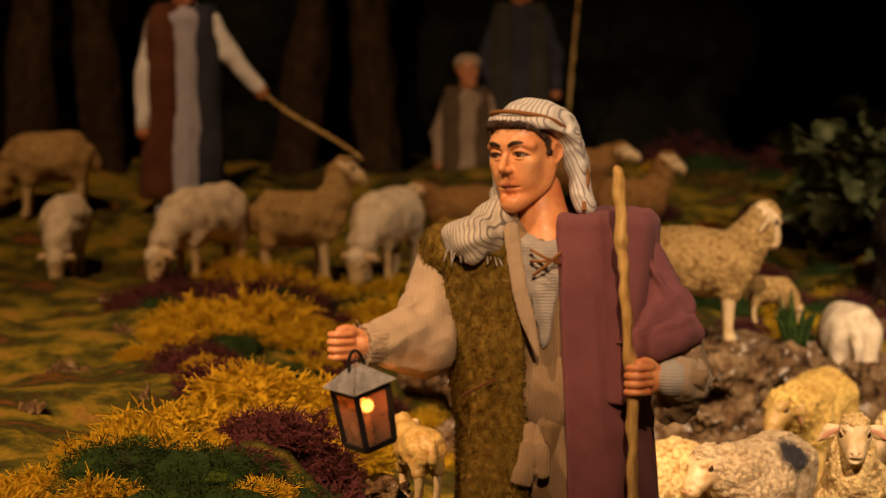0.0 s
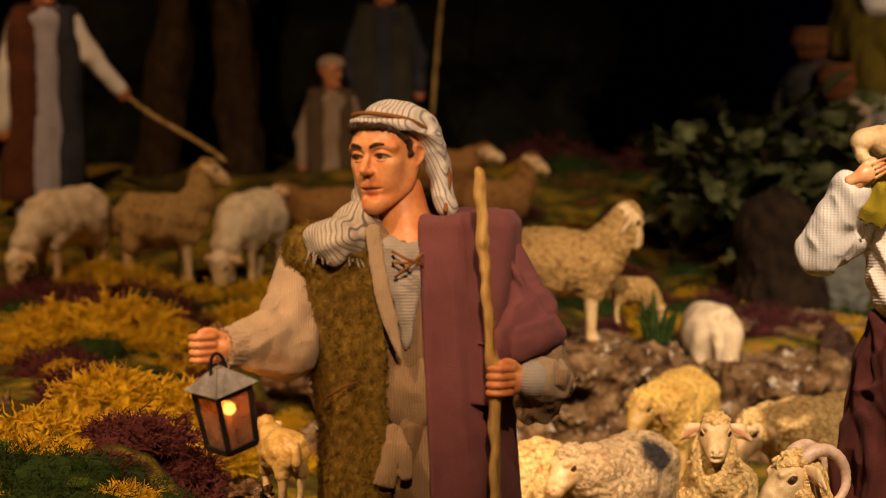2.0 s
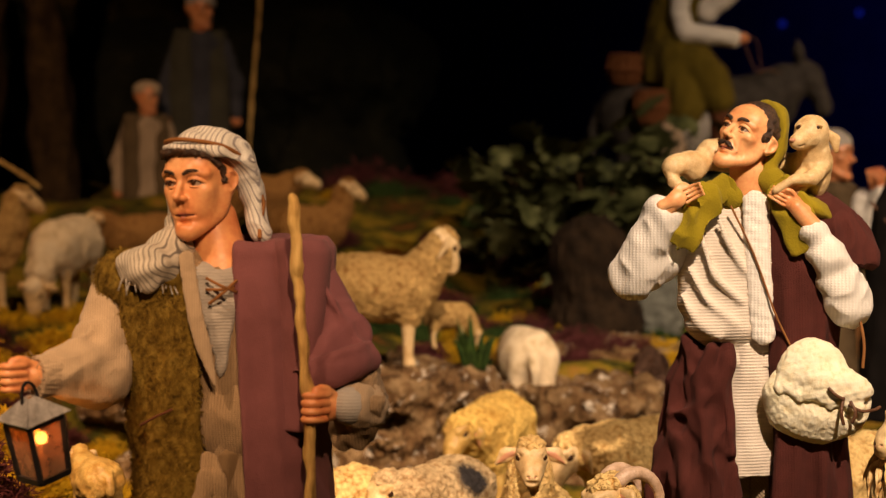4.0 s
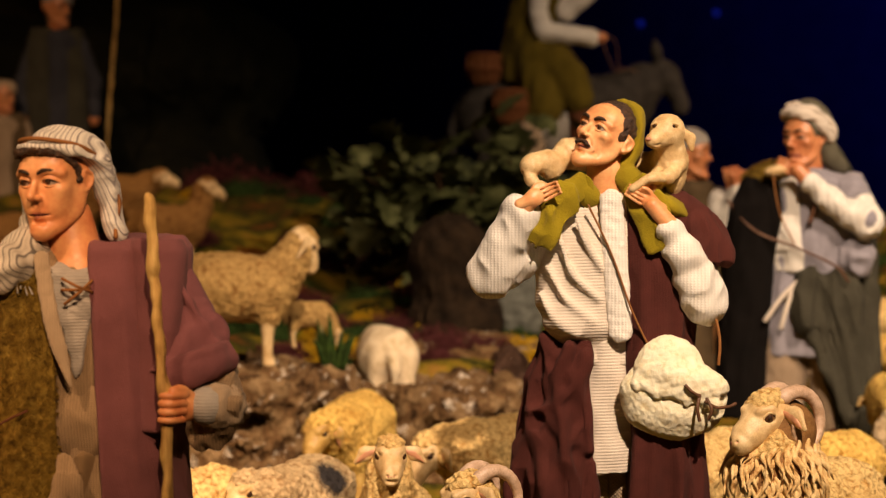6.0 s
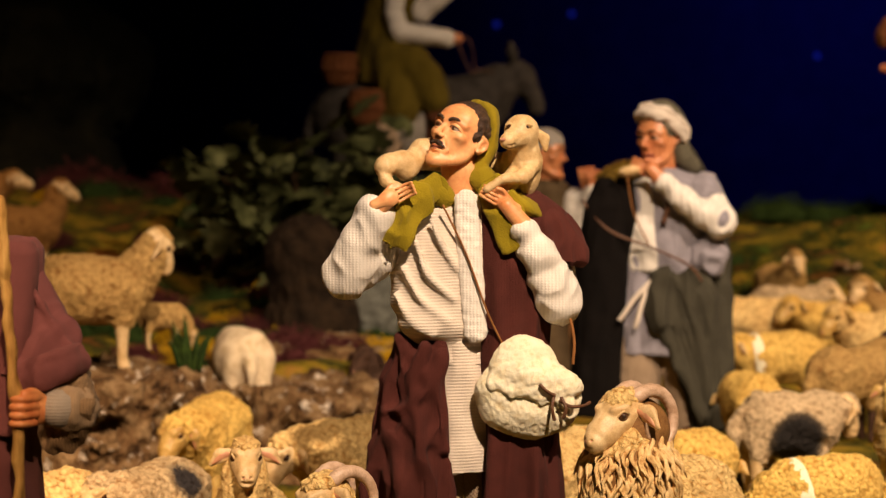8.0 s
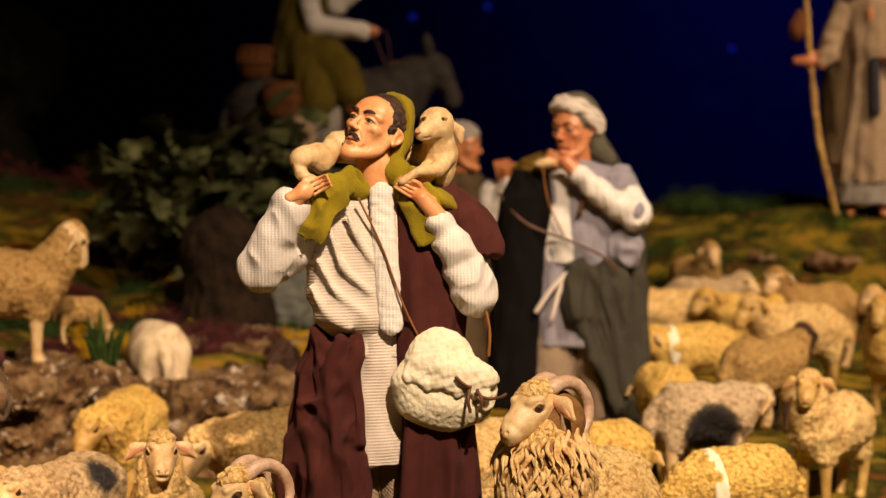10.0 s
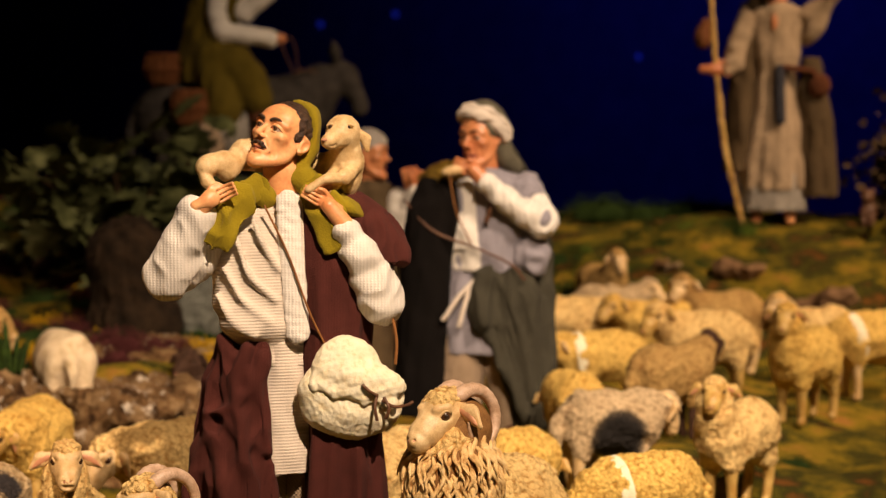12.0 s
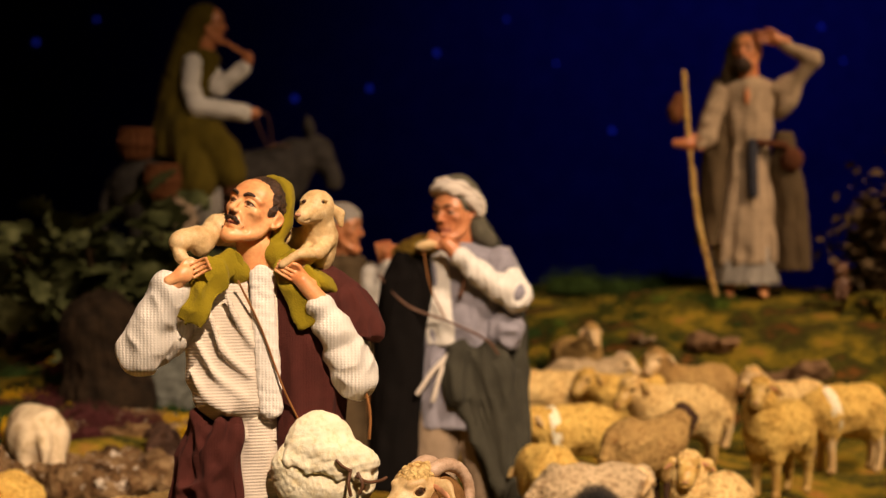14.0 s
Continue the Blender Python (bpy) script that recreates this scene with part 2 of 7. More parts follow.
LOCK = grained("painted_wool_lock", [(0.32, (0.42, 0.21, 0.06)), (0.5, (0.74, 0.50, 0.21)), (0.75, (0.84, 0.64, 0.34))], 150, 0.6, 4, 0.5, 0.0008)
# brown that paints the shade between the chest locks
LOCK_SHADE = grained("wool_gap_shade", [(0.3, (0.16, 0.075, 0.022)), (0.7, (0.30, 0.15, 0.05))], 150, 0.7, 4, 0.5, 0.0008)
SHEEP_FACE = grained("painted_sheep_face", [(0.3, (0.52, 0.32, 0.12)), (0.6, (0.72, 0.52, 0.26)), (0.8, (0.78, 0.60, 0.34))], 130, 0.5, 4, 0.2, 0.0004)
SHEEP_FACE_YELLOW = grained("painted_yellow_face", [(0.3, (0.40, 0.21, 0.04)), (0.6, (0.58, 0.38, 0.11)), (0.8, (0.64, 0.46, 0.18))], 130, 0.5, 4, 0.2, 0.0004)
SHEEP_SHAG = grained("pale_shaggy_coat", [(0.3, (0.52, 0.38, 0.20)), (0.5, (0.74, 0.58, 0.36)), (0.8, (0.82, 0.69, 0.48))], 110, 0.8, 7, 0.6, 0.0012)
SHEEP_BLACK = fleece("dark_brown_fleece", (0.09, 0.045, 0.026), (0.03, 0.016, 0.01))
EAR_PINK = plain("ear_pink", (0.58, 0.27, 0.14), 0.5)
HORN = grained("ridged_horn", [(0.35, (0.44, 0.28, 0.17)), (0.7, (0.66, 0.47, 0.33))], 130, 0.45, 4, 0.25, 0.0005)
NOSE = plain("nose_paint", (0.50, 0.23, 0.13), 0.5)
DONKEY = grained("grey_donkey", [(0.3, (0.028, 0.024, 0.02)), (0.7, (0.065, 0.055, 0.046))], 70, 0.8, 5, 0.4)
ROCK = grained("cork_bark_rock", [(0.34, (0.035, 0.016, 0.006)), (0.48, (0.17, 0.092, 0.036)), (0.64, (0.34, 0.22, 0.105))], 62, 0.9, 9, 0.9, 0.003, (1, 1, 1), ((0.68, 0.58, 0.45), 80.0, 0.585))
# the two hill colours hold the unlit dimness of the background
HILL_SHADED = grained("shaded_mossy_hill", [(0.3, (0.004, 0.004, 0.002)), (0.55, (0.010, 0.0095, 0.004)), (0.8, (0.028, 0.024, 0.011))], 16, 0.95, 9, 0.9, 0.006)
ROCK_SHADED = grained("shaded_hill_rock", [(0.3, (0.012, 0.009, 0.003)), (0.5, (0.036, 0.026, 0.008)), (0.62, (0.07, 0.045, 0.012)), (0.8, (0.13, 0.07, 0.022))], 16, 0.95, 9, 0.9, 0.006)
GRASS = grained("flocked_grass", [(0.35, (0.15, 0.056, 0.009)), (0.43, (0.030, 0.030, 0.004)), (0.50, (0.09, 0.072, 0.006)), (0.58, (0.22, 0.15, 0.010)), (0.70, (0.31, 0.145, 0.028))], 20, 0.95, 9, 1.0, 0.003)
MOSS = grained("dark_moss", [(0.3, (0.010, 0.020, 0.004)), (0.6, (0.035, 0.065, 0.010)), (0.8, (0.07, 0.11, 0.018))], 120, 0.9, 5, 0.5)
MOSS_LIGHT = grained("fresh_moss", [(0.3, (0.05, 0.085, 0.008)), (0.7, (0.14, 0.19, 0.02))], 120, 0.9, 5, 0.5)
LICHEN = grained("yellow_lichen", [(0.3, (0.46, 0.23, 0.006)), (0.55, (0.70, 0.42, 0.012)), (0.8, (0.72, 0.56, 0.05))], 120, 0.85, 5, 0.5)
HEATHER = grained("wine_red_lichen", [(0.3, (0.055, 0.012, 0.012)), (0.6, (0.13, 0.035, 0.033)), (0.8, (0.19, 0.065, 0.055))], 120, 0.9, 5, 0.5)
RUST_LICHEN = grained("rust_lichen", [(0.3, (0.16, 0.045, 0.006)), (0.6, (0.34, 0.12, 0.014)), (0.8, (0.46, 0.2, 0.03))], 120, 0.9, 5, 0.5)
LEAF = grained("grey_green_leaf", [(0.3, (0.018, 0.022, 0.006)), (0.52, (0.062, 0.068, 0.022)), (0.72, (0.18, 0.185, 0.075))], 40, 0.7, 4, 0.3)
DARK_BARK = grained("dark_brown_bark", [(0.3, (0.010, 0.006, 0.003)), (0.7, (0.045, 0.026, 0.012))], 60, 0.9, 7, 0.9, 0.003)
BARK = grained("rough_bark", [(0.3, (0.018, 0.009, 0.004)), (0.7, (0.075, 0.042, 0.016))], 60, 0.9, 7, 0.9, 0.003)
SKY_PAINT = grained("night_blue_paint", [(0.3, (0.026, 0.030, 0.16)), (0.7, (0.034, 0.038, 0.20))], 3, 0.95, 3, 0.05)
DARK_WALL = plain("dark_wall_paint", (0.03, 0.028, 0.026), 0.9, 0, 0.15, 4.0)
STAR = glowing("blue_star_light", (0.03, 0.06, 1.0), 0.12)
FLAME = glowing("candle_bulb", (1.0, 0.32, 0.04), 30.0)

# ---- shaping tools: rounded volumes blended together and skinned ----


def wavy(p, size, seed, n=14):
    r = np.random.RandomState(seed)
    k = r.normal(size=(n, 3))
    k = k / np.linalg.norm(k, axis=1)[:, None] * (2 * np.pi / size) * r.uniform(0.6, 1.4, (n, 1))
    return (np.sin(p @ k.T + r.uniform(0, 6.28, n)).sum(1) / np.sqrt(n)).astype(np.float32)


def curls(p, size, seed):
    """Distance from scattered points, 0 at a curl's crown to about 1 between curls."""
    q = p / size
    base = np.floor(q).astype(np.int64)
    best = np.full(len(p), 9.0)
    for ox in (-1, 0, 1):
        for oy in (-1, 0, 1):
            for oz in (-1, 0, 1):
                c = base + (ox, oy, oz)
                h = (c[:, 0] * 73856093) ^ (c[:, 1] * 19349663) ^ (c[:, 2] * 83492791) ^ (seed * 2654435)
                j = np.stack([((h >> s) % 1009) / 1009.0 for s in (0, 7, 14)], 1)
                best = np.minimum(best, ((c + j - q) ** 2).sum(1))
    return np.sqrt(best)


def turn(rx=0, ry=0, rz=0):
    return np.array(Euler([radians(a) for a in (rx, ry, rz)]).to_matrix())


class Clay:
    """A volume built of blended forms, in centimetres; skin() gives its surface."""

    def __init__(self):
        self.ops = []

    def _add(self, lo, hi, fn, k, how):
        self.ops.append((np.array(lo, float), np.array(hi, float), fn, k, how))
        return self

    def ball(self, c, r, k=0.2, rot=None, cut=False):
        c, r = np.array(c, float), np.array(r if np.ndim(r) else (r, r, r), float)
        m = np.eye(3) if rot is None else rot
        ext = np.sqrt(((m * r) ** 2).sum(1))

        def fn(x, y, z):
            x, y, z = x - c[0], y - c[1], z - c[2]
            u = [(m[0, i] * x + m[1, i] * y + m[2, i] * z) / r[i] for i in range(3)]
            k0 = np.sqrt(u[0] ** 2 + u[1] ** 2 + u[2] ** 2)
            k1 = np.sqrt((u[0] / r[0]) ** 2 + (u[1] / r[1]) ** 2 + (u[2] / r[2]) ** 2)
            return k0 * (k0 - 1) / np.maximum(k1, 1e-6)

        return self._add(c - ext, c + ext, fn, k, "cut" if cut else "add")

    def tube(self, pts, rads, k=0.2, cut=False, flat=None):
        """A limb through points, with a radius at each. flat: squash along this axis (0, 1, 2) to this share."""
        p = [np.array(q, float) for q in pts]
        rads = [rads] * len(p) if np.ndim(rads) == 0 else rads
        lo = np.min([q - r for q, r in zip(p, rads)], 0)
        hi = np.max([q + r for q, r in zip(p, rads)], 0)

        def fn(x, y, z):
            best = None
            for a, b, ra, rb in zip(p, p[1:], rads, rads[1:]):
                d = b - a
                t = np.clip(((x - a[0]) * d[0] + (y - a[1]) * d[1] + (z - a[2]) * d[2]) / max(d @ d, 1e-9), 0, 1)
                q = [x - a[0] - t * d[0], y - a[1] - t * d[1], z - a[2] - t * d[2]]
                if flat:
                    q[flat[0]] = q[flat[0]] / flat[1]
                e = np.sqrt(q[0] ** 2 + q[1] ** 2 + q[2] ** 2) - ra - t * (rb - ra)
                best = e if best is None else np.minimum(best, e)
            return best

        return self._add(lo, hi, fn, k, "cut" if cut else "add")

    def robe(self, rows, k=0.2, folds=0, amp=0.0, phase=0.0, skew=0.0):
        """Draped cloth: rows of z, centre x, centre y, half width, half depth from the top down; folds deepen downwards."""
        rows = sorted(rows)
        zs = np.array([r[0] for r in rows])
        col = [np.array([r[i] for r in rows]) for i in range(1, 5)]
        ext = max(max(col[2]), max(col[3])) * (1 + amp)
        lo = (min(col[0]) - ext, min(col[1]) - ext, zs[0])
        hi = (max(col[0]) + ext, max(col[1]) + ext, zs[-1])

        def fn(x, y, z):
            cx, cy, a, b = [np.interp(z.ravel(), zs, c).reshape(z.shape) for c in col]
            dx, dy = (x - cx) / a, (y - cy) / b
            rad = np.sqrt(dx ** 2 + dy ** 2)
            edge = 1.0
            if folds:
                th = np.arctan2(dy, dx)
                down = np.clip((zs[-1] - z) / (zs[-1] - zs[0]), 0, 1)
                th = th + skew * down
                edge = 1 + amp * (0.25 + 0.75 * down) * (0.6 * np.sin(folds * th + phase + 1.3 * np.sin(2 * th + phase)) + 0.4 * np.sin((folds * 1.7 + 1) * th + 2 * phase + 3 * down))
            d = (rad - edge) * np.minimum(a, b) * 0.9
            return np.maximum(d, np.maximum(z - zs[-1], zs[0] - z))

        return self._add(lo, hi, fn, k, "add")

    def keep(self, point, normal, k=0.15):
        """Cut off all that lies beyond the plane, on the side that the normal points to."""
        p, n = np.array(point, float), np.array(normal, float)
        n = n / np.linalg.norm(n)
        return self._add(p, p, lambda x, y, z: -((x - p[0]) * n[0] + (y - p[1]) * n[1] + (z - p[2]) * n[2]), k, "half")

    def skin(self, res, seed=0, waves=(), fleece=None, hair=None):
        adds = [o for o in self.ops if o[4] == "add"]
        pad = 3 * res
        lo = np.min([o[0] for o in adds], 0) - pad - 0.2
        hi = np.max([o[1] for o in adds], 0) + pad + 0.2
        n = np.ceil((hi - lo) / res).astype(int) + 1
        ax = [(lo[i] + res * np.arange(n[i])).astype(np.float32) for i in range(3)]
        f = np.full(n, 3.0, np.float32)
        for olo, ohi, fn, k, how in self.ops:
            if how == "half":
                sl = (slice(None),) * 3
            else:
                m = k + 2 * pad
                sl = tuple(slice(max(0, int((olo[i] - m - lo[i]) / res)), int((ohi[i] + m - lo[i]) / res) + 2) for i in range(3))
            x, y, z = ax[0][sl[0]][:, None, None], ax[1][sl[1]][None, :, None], ax[2][sl[2]][None, None, :]
            d = np.asarray(fn(x, y, z), np.float32)
            a = f[sl]
            if how == "add":
                h = np.clip(0.5 + 0.5 * (a - d) / k, 0, 1)
                f[sl] = a * (1 - h) + d * h - k * h * (1 - h)
            else:
                h = np.clip(0.5 - 0.5 * (a + d) / k, 0, 1)
                f[sl] = a * (1 - h) - d * h + k * h * (1 - h)
        return skinned(f, lo, res, seed, waves, fleece, hair)


def skinned(f, lo, res, seed, waves, fleece, hair):
    ins = f < 0
    nx, ny, nz = (s - 1 for s in f.shape)
    total, acc = np.zeros((nx, ny, nz), np.float32), np.zeros((nx, ny, nz, 3), np.float32)
    for axis in range(3):
        a = np.moveaxis(f, axis, 0)
        i = np.moveaxis(ins, axis, 0)
        cross = i[:-1] != i[1:]
        t = np.where(cross, a[:-1] / np.where(cross, a[:-1] - a[1:], 1), 0)
        cross, t = np.moveaxis(cross, 0, axis), np.moveaxis(t, 0, axis)
        o1, o2 = [k for k in range(3) if k != axis]
        for s1 in (0, 1):
            for s2 in (0, 1):
                sl = [slice(None)] * 3
                sl[o1] = slice(s1, f.shape[o1] - 1 + s1)
                sl[o2] = slice(s2, f.shape[o2] - 1 + s2)
                c, tt = cross[tuple(sl)], t[tuple(sl)]
                total += c
                acc[..., axis] += tt * c
                acc[..., o1] += s1 * c
                acc[..., o2] += s2 * c
    live = total > 0
    where = np.argwhere(live)
    p = (where + acc[live] / total[live][:, None]) * res + lo
    index = np.full(live.shape, -1, np.int64)
    index[live] = np.arange(len(where))
    quads = []
    for axis in range(3):
        o1, o2 = [(1, 2), (2, 0), (0, 1)][axis]
        sl0, sl1 = [slice(None)] * 3, [slice(None)] * 3
        sl0[axis], sl1[axis] = slice(0, -1), slice(1, None)
        a, b = ins[tuple(sl0)], ins[tuple(sl1)]
        inner = np.ones(a.shape, bool)
        for o in (o1, o2):
            e = [slice(None)] * 3
            e[o] = slice(0, 1)
            inner[tuple(e)] = False
            e[o] = slice(-1, None)
            inner[tuple(e)] = False
        for flip, mask in ((False, a & ~b & inner), (True, ~a & b & inner)):
            c = np.argwhere(mask)
            if not len(c):
                continue
            e1, e2 = np.eye(3, dtype=int)[o1], np.eye(3, dtype=int)[o2]
            corner = [index[tuple(q.T)] for q in (c - e1 - e2, c - e2, c, c - e1)]
            quads.append(np.stack(corner[::-1] if flip else corner, 1))
    if not quads:
        return np.zeros((0, 3)), np.zeros((0, 4), int)
    q = np.concatenate(quads)
    if waves or fleece or hair:
        p = p + displaced(p, q, seed, waves, fleece, hair)
    return p, q


def displaced(p, q, seed, waves, fleece, hair):
    nrm = np.cross(p[q[:, 2]] - p[q[:, 0]], p[q[:, 3]] - p[q[:, 1]])
    vn = np.zeros_like(p)
    for i in range(4):
        np.add.at(vn, q[:, i], nrm)
    vn /= np.maximum(np.linalg.norm(vn, axis=1), 1e-9)[:, None]
    move = np.zeros(len(p))
    for i, (size, amp, stretch) in enumerate(waves):
        w = wavy(p * np.array(stretch), abs(size), seed * 7 + i)
        move += amp * (w if size > 0 else 0.6 - 1.4 * np.abs(w))
    if fleece:
        size, amp = fleece
        d = curls(p + 0.3 * size * np.stack([wavy(p, size * 2.0, seed + i) for i in range(3)], 1), size, seed)
        move += amp * (0.55 - np.minimum(d, 1.0))
    if hair:
        size, amp = hair
        move += amp * np.random.RandomState(seed).uniform(-1, 1, len(p)) * (0.5 + 0.5 * wavy(p, size, seed))
    return vn * move[:, None]


class Figure:
    """One modelled piece of several painted or clothed layers, joined in one mesh."""

    def __init__(self):
        self.p, self.q, self.mi, self.mats, self.count = [], [], [], [], 0

    def layer(self, clay, mat, res=0.12, **how):
        p, q = clay.skin(res * 1.28 if res >= 0.1 else res, **how)
        self.last = p, q
        return self.raw(p, q, mat)

    def fur(self, mat, count, length, width, lay=0.5, seed=0, above=-99.0):
        """Short locks over the layer made last; lay: how far they lie down along it."""
        p, q = self.last
        r = np.random.RandomState(seed)
        a = p[q]
        nrm = np.cross(a[:, 2] - a[:, 0], a[:, 3] - a[:, 1])
        size = np.linalg.norm(nrm, axis=1)
        size = size * (a[:, :, 2].mean(1) > above)
        pick = r.choice(len(q), count, p=size / size.sum())
        w = r.dirichlet((1, 1, 1, 1), count)
        root = (a[pick] * w[:, :, None]).sum(1)
        n = nrm[pick] / np.linalg.norm(nrm[pick], axis=1)[:, None]
        loose = r.normal(size=(count, 3)) * 0.8 + (0, 0, -0.9)
        d = n * (1 - lay) + (loose - n * (loose * n).sum(1)[:, None]) * lay
        side = np.cross(d, n + r.normal(size=(count, 3)) * 0.3)
        side *= (width * r.uniform(0.6, 1.3, count) / np.maximum(np.linalg.norm(side, axis=1), 1e-6))[:, None]
        ln = (length * r.uniform(0.6, 1.3, count))[:, None]
        mid, tip = root + d * ln * 0.55 + n * ln * 0.18, root + d * ln - n * ln * 0.05
        v = np.stack([root - side * 0.7, root + side * 0.7, mid + side, mid - side, tip + side * 0.15, tip - side * 0.15], 1).reshape(-1, 3)
        i = np.arange(count)[:, None] * 6
        return self.raw(v, np.concatenate([i + [0, 1, 2, 3], i + [3, 2, 4, 5]]), mat)

    def locks(self, mat, count, length, width, seed, above, below):
        """Wavy hanging locks over the layer made last."""
        p, q = self.last
        r = np.random.RandomState(seed)
        a = p[q]
        nrm = np.cross(a[:, 2] - a[:, 0], a[:, 3] - a[:, 1])
        size = np.linalg.norm(nrm, axis=1)
        z = a[:, :, 2].mean(1)
        share = size * (z > above) * (z < below)
        for i in r.choice(len(q), count, p=share / share.sum()):
            n = nrm[i] / size[i]
            down = np.array((0, 0, -1.0)) + n * n[2]
            if np.linalg.norm(down) < 0.35:
                continue
            down /= np.linalg.norm(down)
            side, ph, ln = np.cross(n, down), r.uniform(0, 6.28), length * r.uniform(0.7, 1.2)
            run = [a[i].mean(0) + n * (0.02 + 0.13 * math.sin(2.6 * u)) + down * ln * u + side * 0.15 * math.sin(ph + 6.5 * u) for u in np.linspace(0, 1, 10)]
            self.strap(run, [width * v for v in (0.5, 0.8, 0.95, 1.0, 1.0, 0.9, 0.75, 0.58, 0.4, 0.1)], mat, 6)
        return self

    def raw(self, p, q, mat):
        if mat not in self.mats:
            self.mats.append(mat)
        self.p.append(p)
        self.q.append(q + self.count)
        self.mi.append(np.full(len(q), self.mats.index(mat)))
        self.count += len(p)
        return self

    def strap(self, pts, width, mat, sides=6):
        """A cord through points, evenly rounded."""
        pts = [np.array(a, float) for a in pts]
        rings, faces = [], []
        for i, a in enumerate(pts):
            d = pts[min(i + 1, len(pts) - 1)] - pts[max(i - 1, 0)]
            d = d / np.linalg.norm(d)
            u = np.cross(d, (0.3, 0.9, 0.2))
            u /= np.linalg.norm(u)
            w = np.cross(d, u)
            r = width[i] if np.ndim(width) else width
            rings += [a + r * (math.cos(s * 2 * math.pi / sides) * u + math.sin(s * 2 * math.pi / sides) * w) for s in range(sides)]
        for i in range(len(pts) - 1):
            for s in range(sides):
                t = (s + 1) % sides
                faces.append((i * sides + s, i * sides + t, (i + 1) * sides + t, (i + 1) * sides + s))
        faces.append(tuple([0] + [sides - 1, sides // 2, 1][0:3]))
        e = (len(pts) - 1) * sides
        faces.append((e, e + 1, e + sides // 2, e + sides - 1))
        return self.raw(np.array(rings), np.array([f for f in faces], int), mat)

    def done(self, name, m, label, category, group="", scale=1.0):
        p, q, mi = np.concatenate(self.p) * 0.01 * scale, np.concatenate(self.q), np.concatenate(self.mi)
        me = bpy.data.meshes.new(name)
        me.from_pydata(p.tolist(), [], q.tolist())
        me.polygons.foreach_set("material_index", mi.astype(np.int32))
        me.polygons.foreach_set("use_smooth", np.ones(len(q), bool))
        for mat in self.mats:
            me.materials.append(mat)
        ob = new(name, me)
        ob.matrix_world = m
        return tagged(ob, label, category, group)


def spline(pts, n=8):
    """Smooth run through points."""
    pts = [np.array(p, float) for p in pts]
    ext = [2 * pts[0] - pts[1]] + pts + [2 * pts[-1] - pts[-2]]
    out = []
    for a, b, c, d in zip(ext, ext[1:], ext[2:], ext[3:]):
        for i in range(n):
            t = i / n
            out.append(0.5 * (2 * b + (c - a) * t + (2 * a - 5 * b + 4 * c - d) * t * t + (3 * b - a - 3 * c + d) * t ** 3))
    return out + [pts[-1]]


def placed(bearing, distance, z=0.0, face=0.0):
    """A pose on the display: bearing to the right of the pan's start, distance, height; face turns it from the visitor, anticlockwise."""
    a = radians(bearing)
    return pose(distance * math.sin(a), distance * math.cos(a), z, 0, 0, -bearing + face)


def part(name, bm, mat, parent, label=""):
    me = bpy.data.meshes.new(name)
    bm.to_mesh(me)
    bm.free()
    me.materials.append(mat)
    ob = new(name, me)
    ob.parent = parent
    if label:
        ob["label"] = label
    return ob

# ---- the display: ground, sky wall and the dark room round it ----


def smooth(a, b, x):
    t = np.clip((x - a) / (b - a), 0, 1)
    return t * t * (3 - 2 * t)


def ground_height(x, y):
    x, y = np.asarray(x, float), np.asarray(y, float)
    d, b = np.hypot(x, y), np.degrees(np.arctan2(x, y))
    left = smooth(1.02, 1.18, y) * smooth(0.0, -0.10, x + 0.04 * (y - 1.2))
    back = smooth(1.9, 2.02, y) * smooth(0.62, 0.46, x)
    z = np.maximum(0.1 * left, 0.085 * back)
    z = np.maximum(z, smooth(2.25, 2.8, d) * 0.158 * smooth(16, 22, b))
    z = np.maximum(z, (0.10 + 0.08 * smooth(2.4, 2.8, d)) * smooth(2.0, 2.4, d) * smooth(18, 14, b))
    z = np.maximum(z, 0.028 * smooth(1.68, 2.35, d) * smooth(20.0, 21.5, b))
    z = np.maximum(z, 0.03 * smooth(1.45, 2.3, d) * smooth(20.0, 21.5, b) * smooth(26.8, 25.9, b))
    z = z - 0.35 * smooth(2.92, 3.2, d) * smooth(3, 6, b)
    z = z - 0.0125 * smooth(1.26, 1.2, d) * smooth(-3, -1, b) * smooth(6, 4.5, b)
    z = z + 0.0175 * smooth(0.12, 0.07, np.hypot(x - 0.364, y - 1.373))
    p = np.stack([x.ravel(), y.ravel(), 0 * x.ravel()], 1)
    lump = (0.006 * wavy(p, 0.22, 5) + 0.003 * wavy(p, 0.09, 6)).reshape(x.shape)
    return z + lump * smooth(1.0, 1.3, d)


xs, ys = np.linspace(-1.7, 2.6, 260), np.linspace(0.7, 4.1, 220)
gx, gy = np.meshgrid(xs, ys, indexing="ij")
gz = ground_height(gx, gy)
me = bpy.data.meshes.new("ground")
n = len(ys)
me.from_pydata(np.stack([gx.ravel(), gy.ravel(), gz.ravel()], 1).tolist(), [],
               [(i * n + j, (i + 1) * n + j, (i + 1) * n + j + 1, i * n + j + 1) for i in range(len(xs) - 1) for j in range(n - 1)])
me.polygons.foreach_set("use_smooth", np.ones(len(me.polygons), bool))
me.materials.append(GRASS)
tagged(new("ground", me), "ground of the display covered with green and ochre flock", "ground", kind="structure")


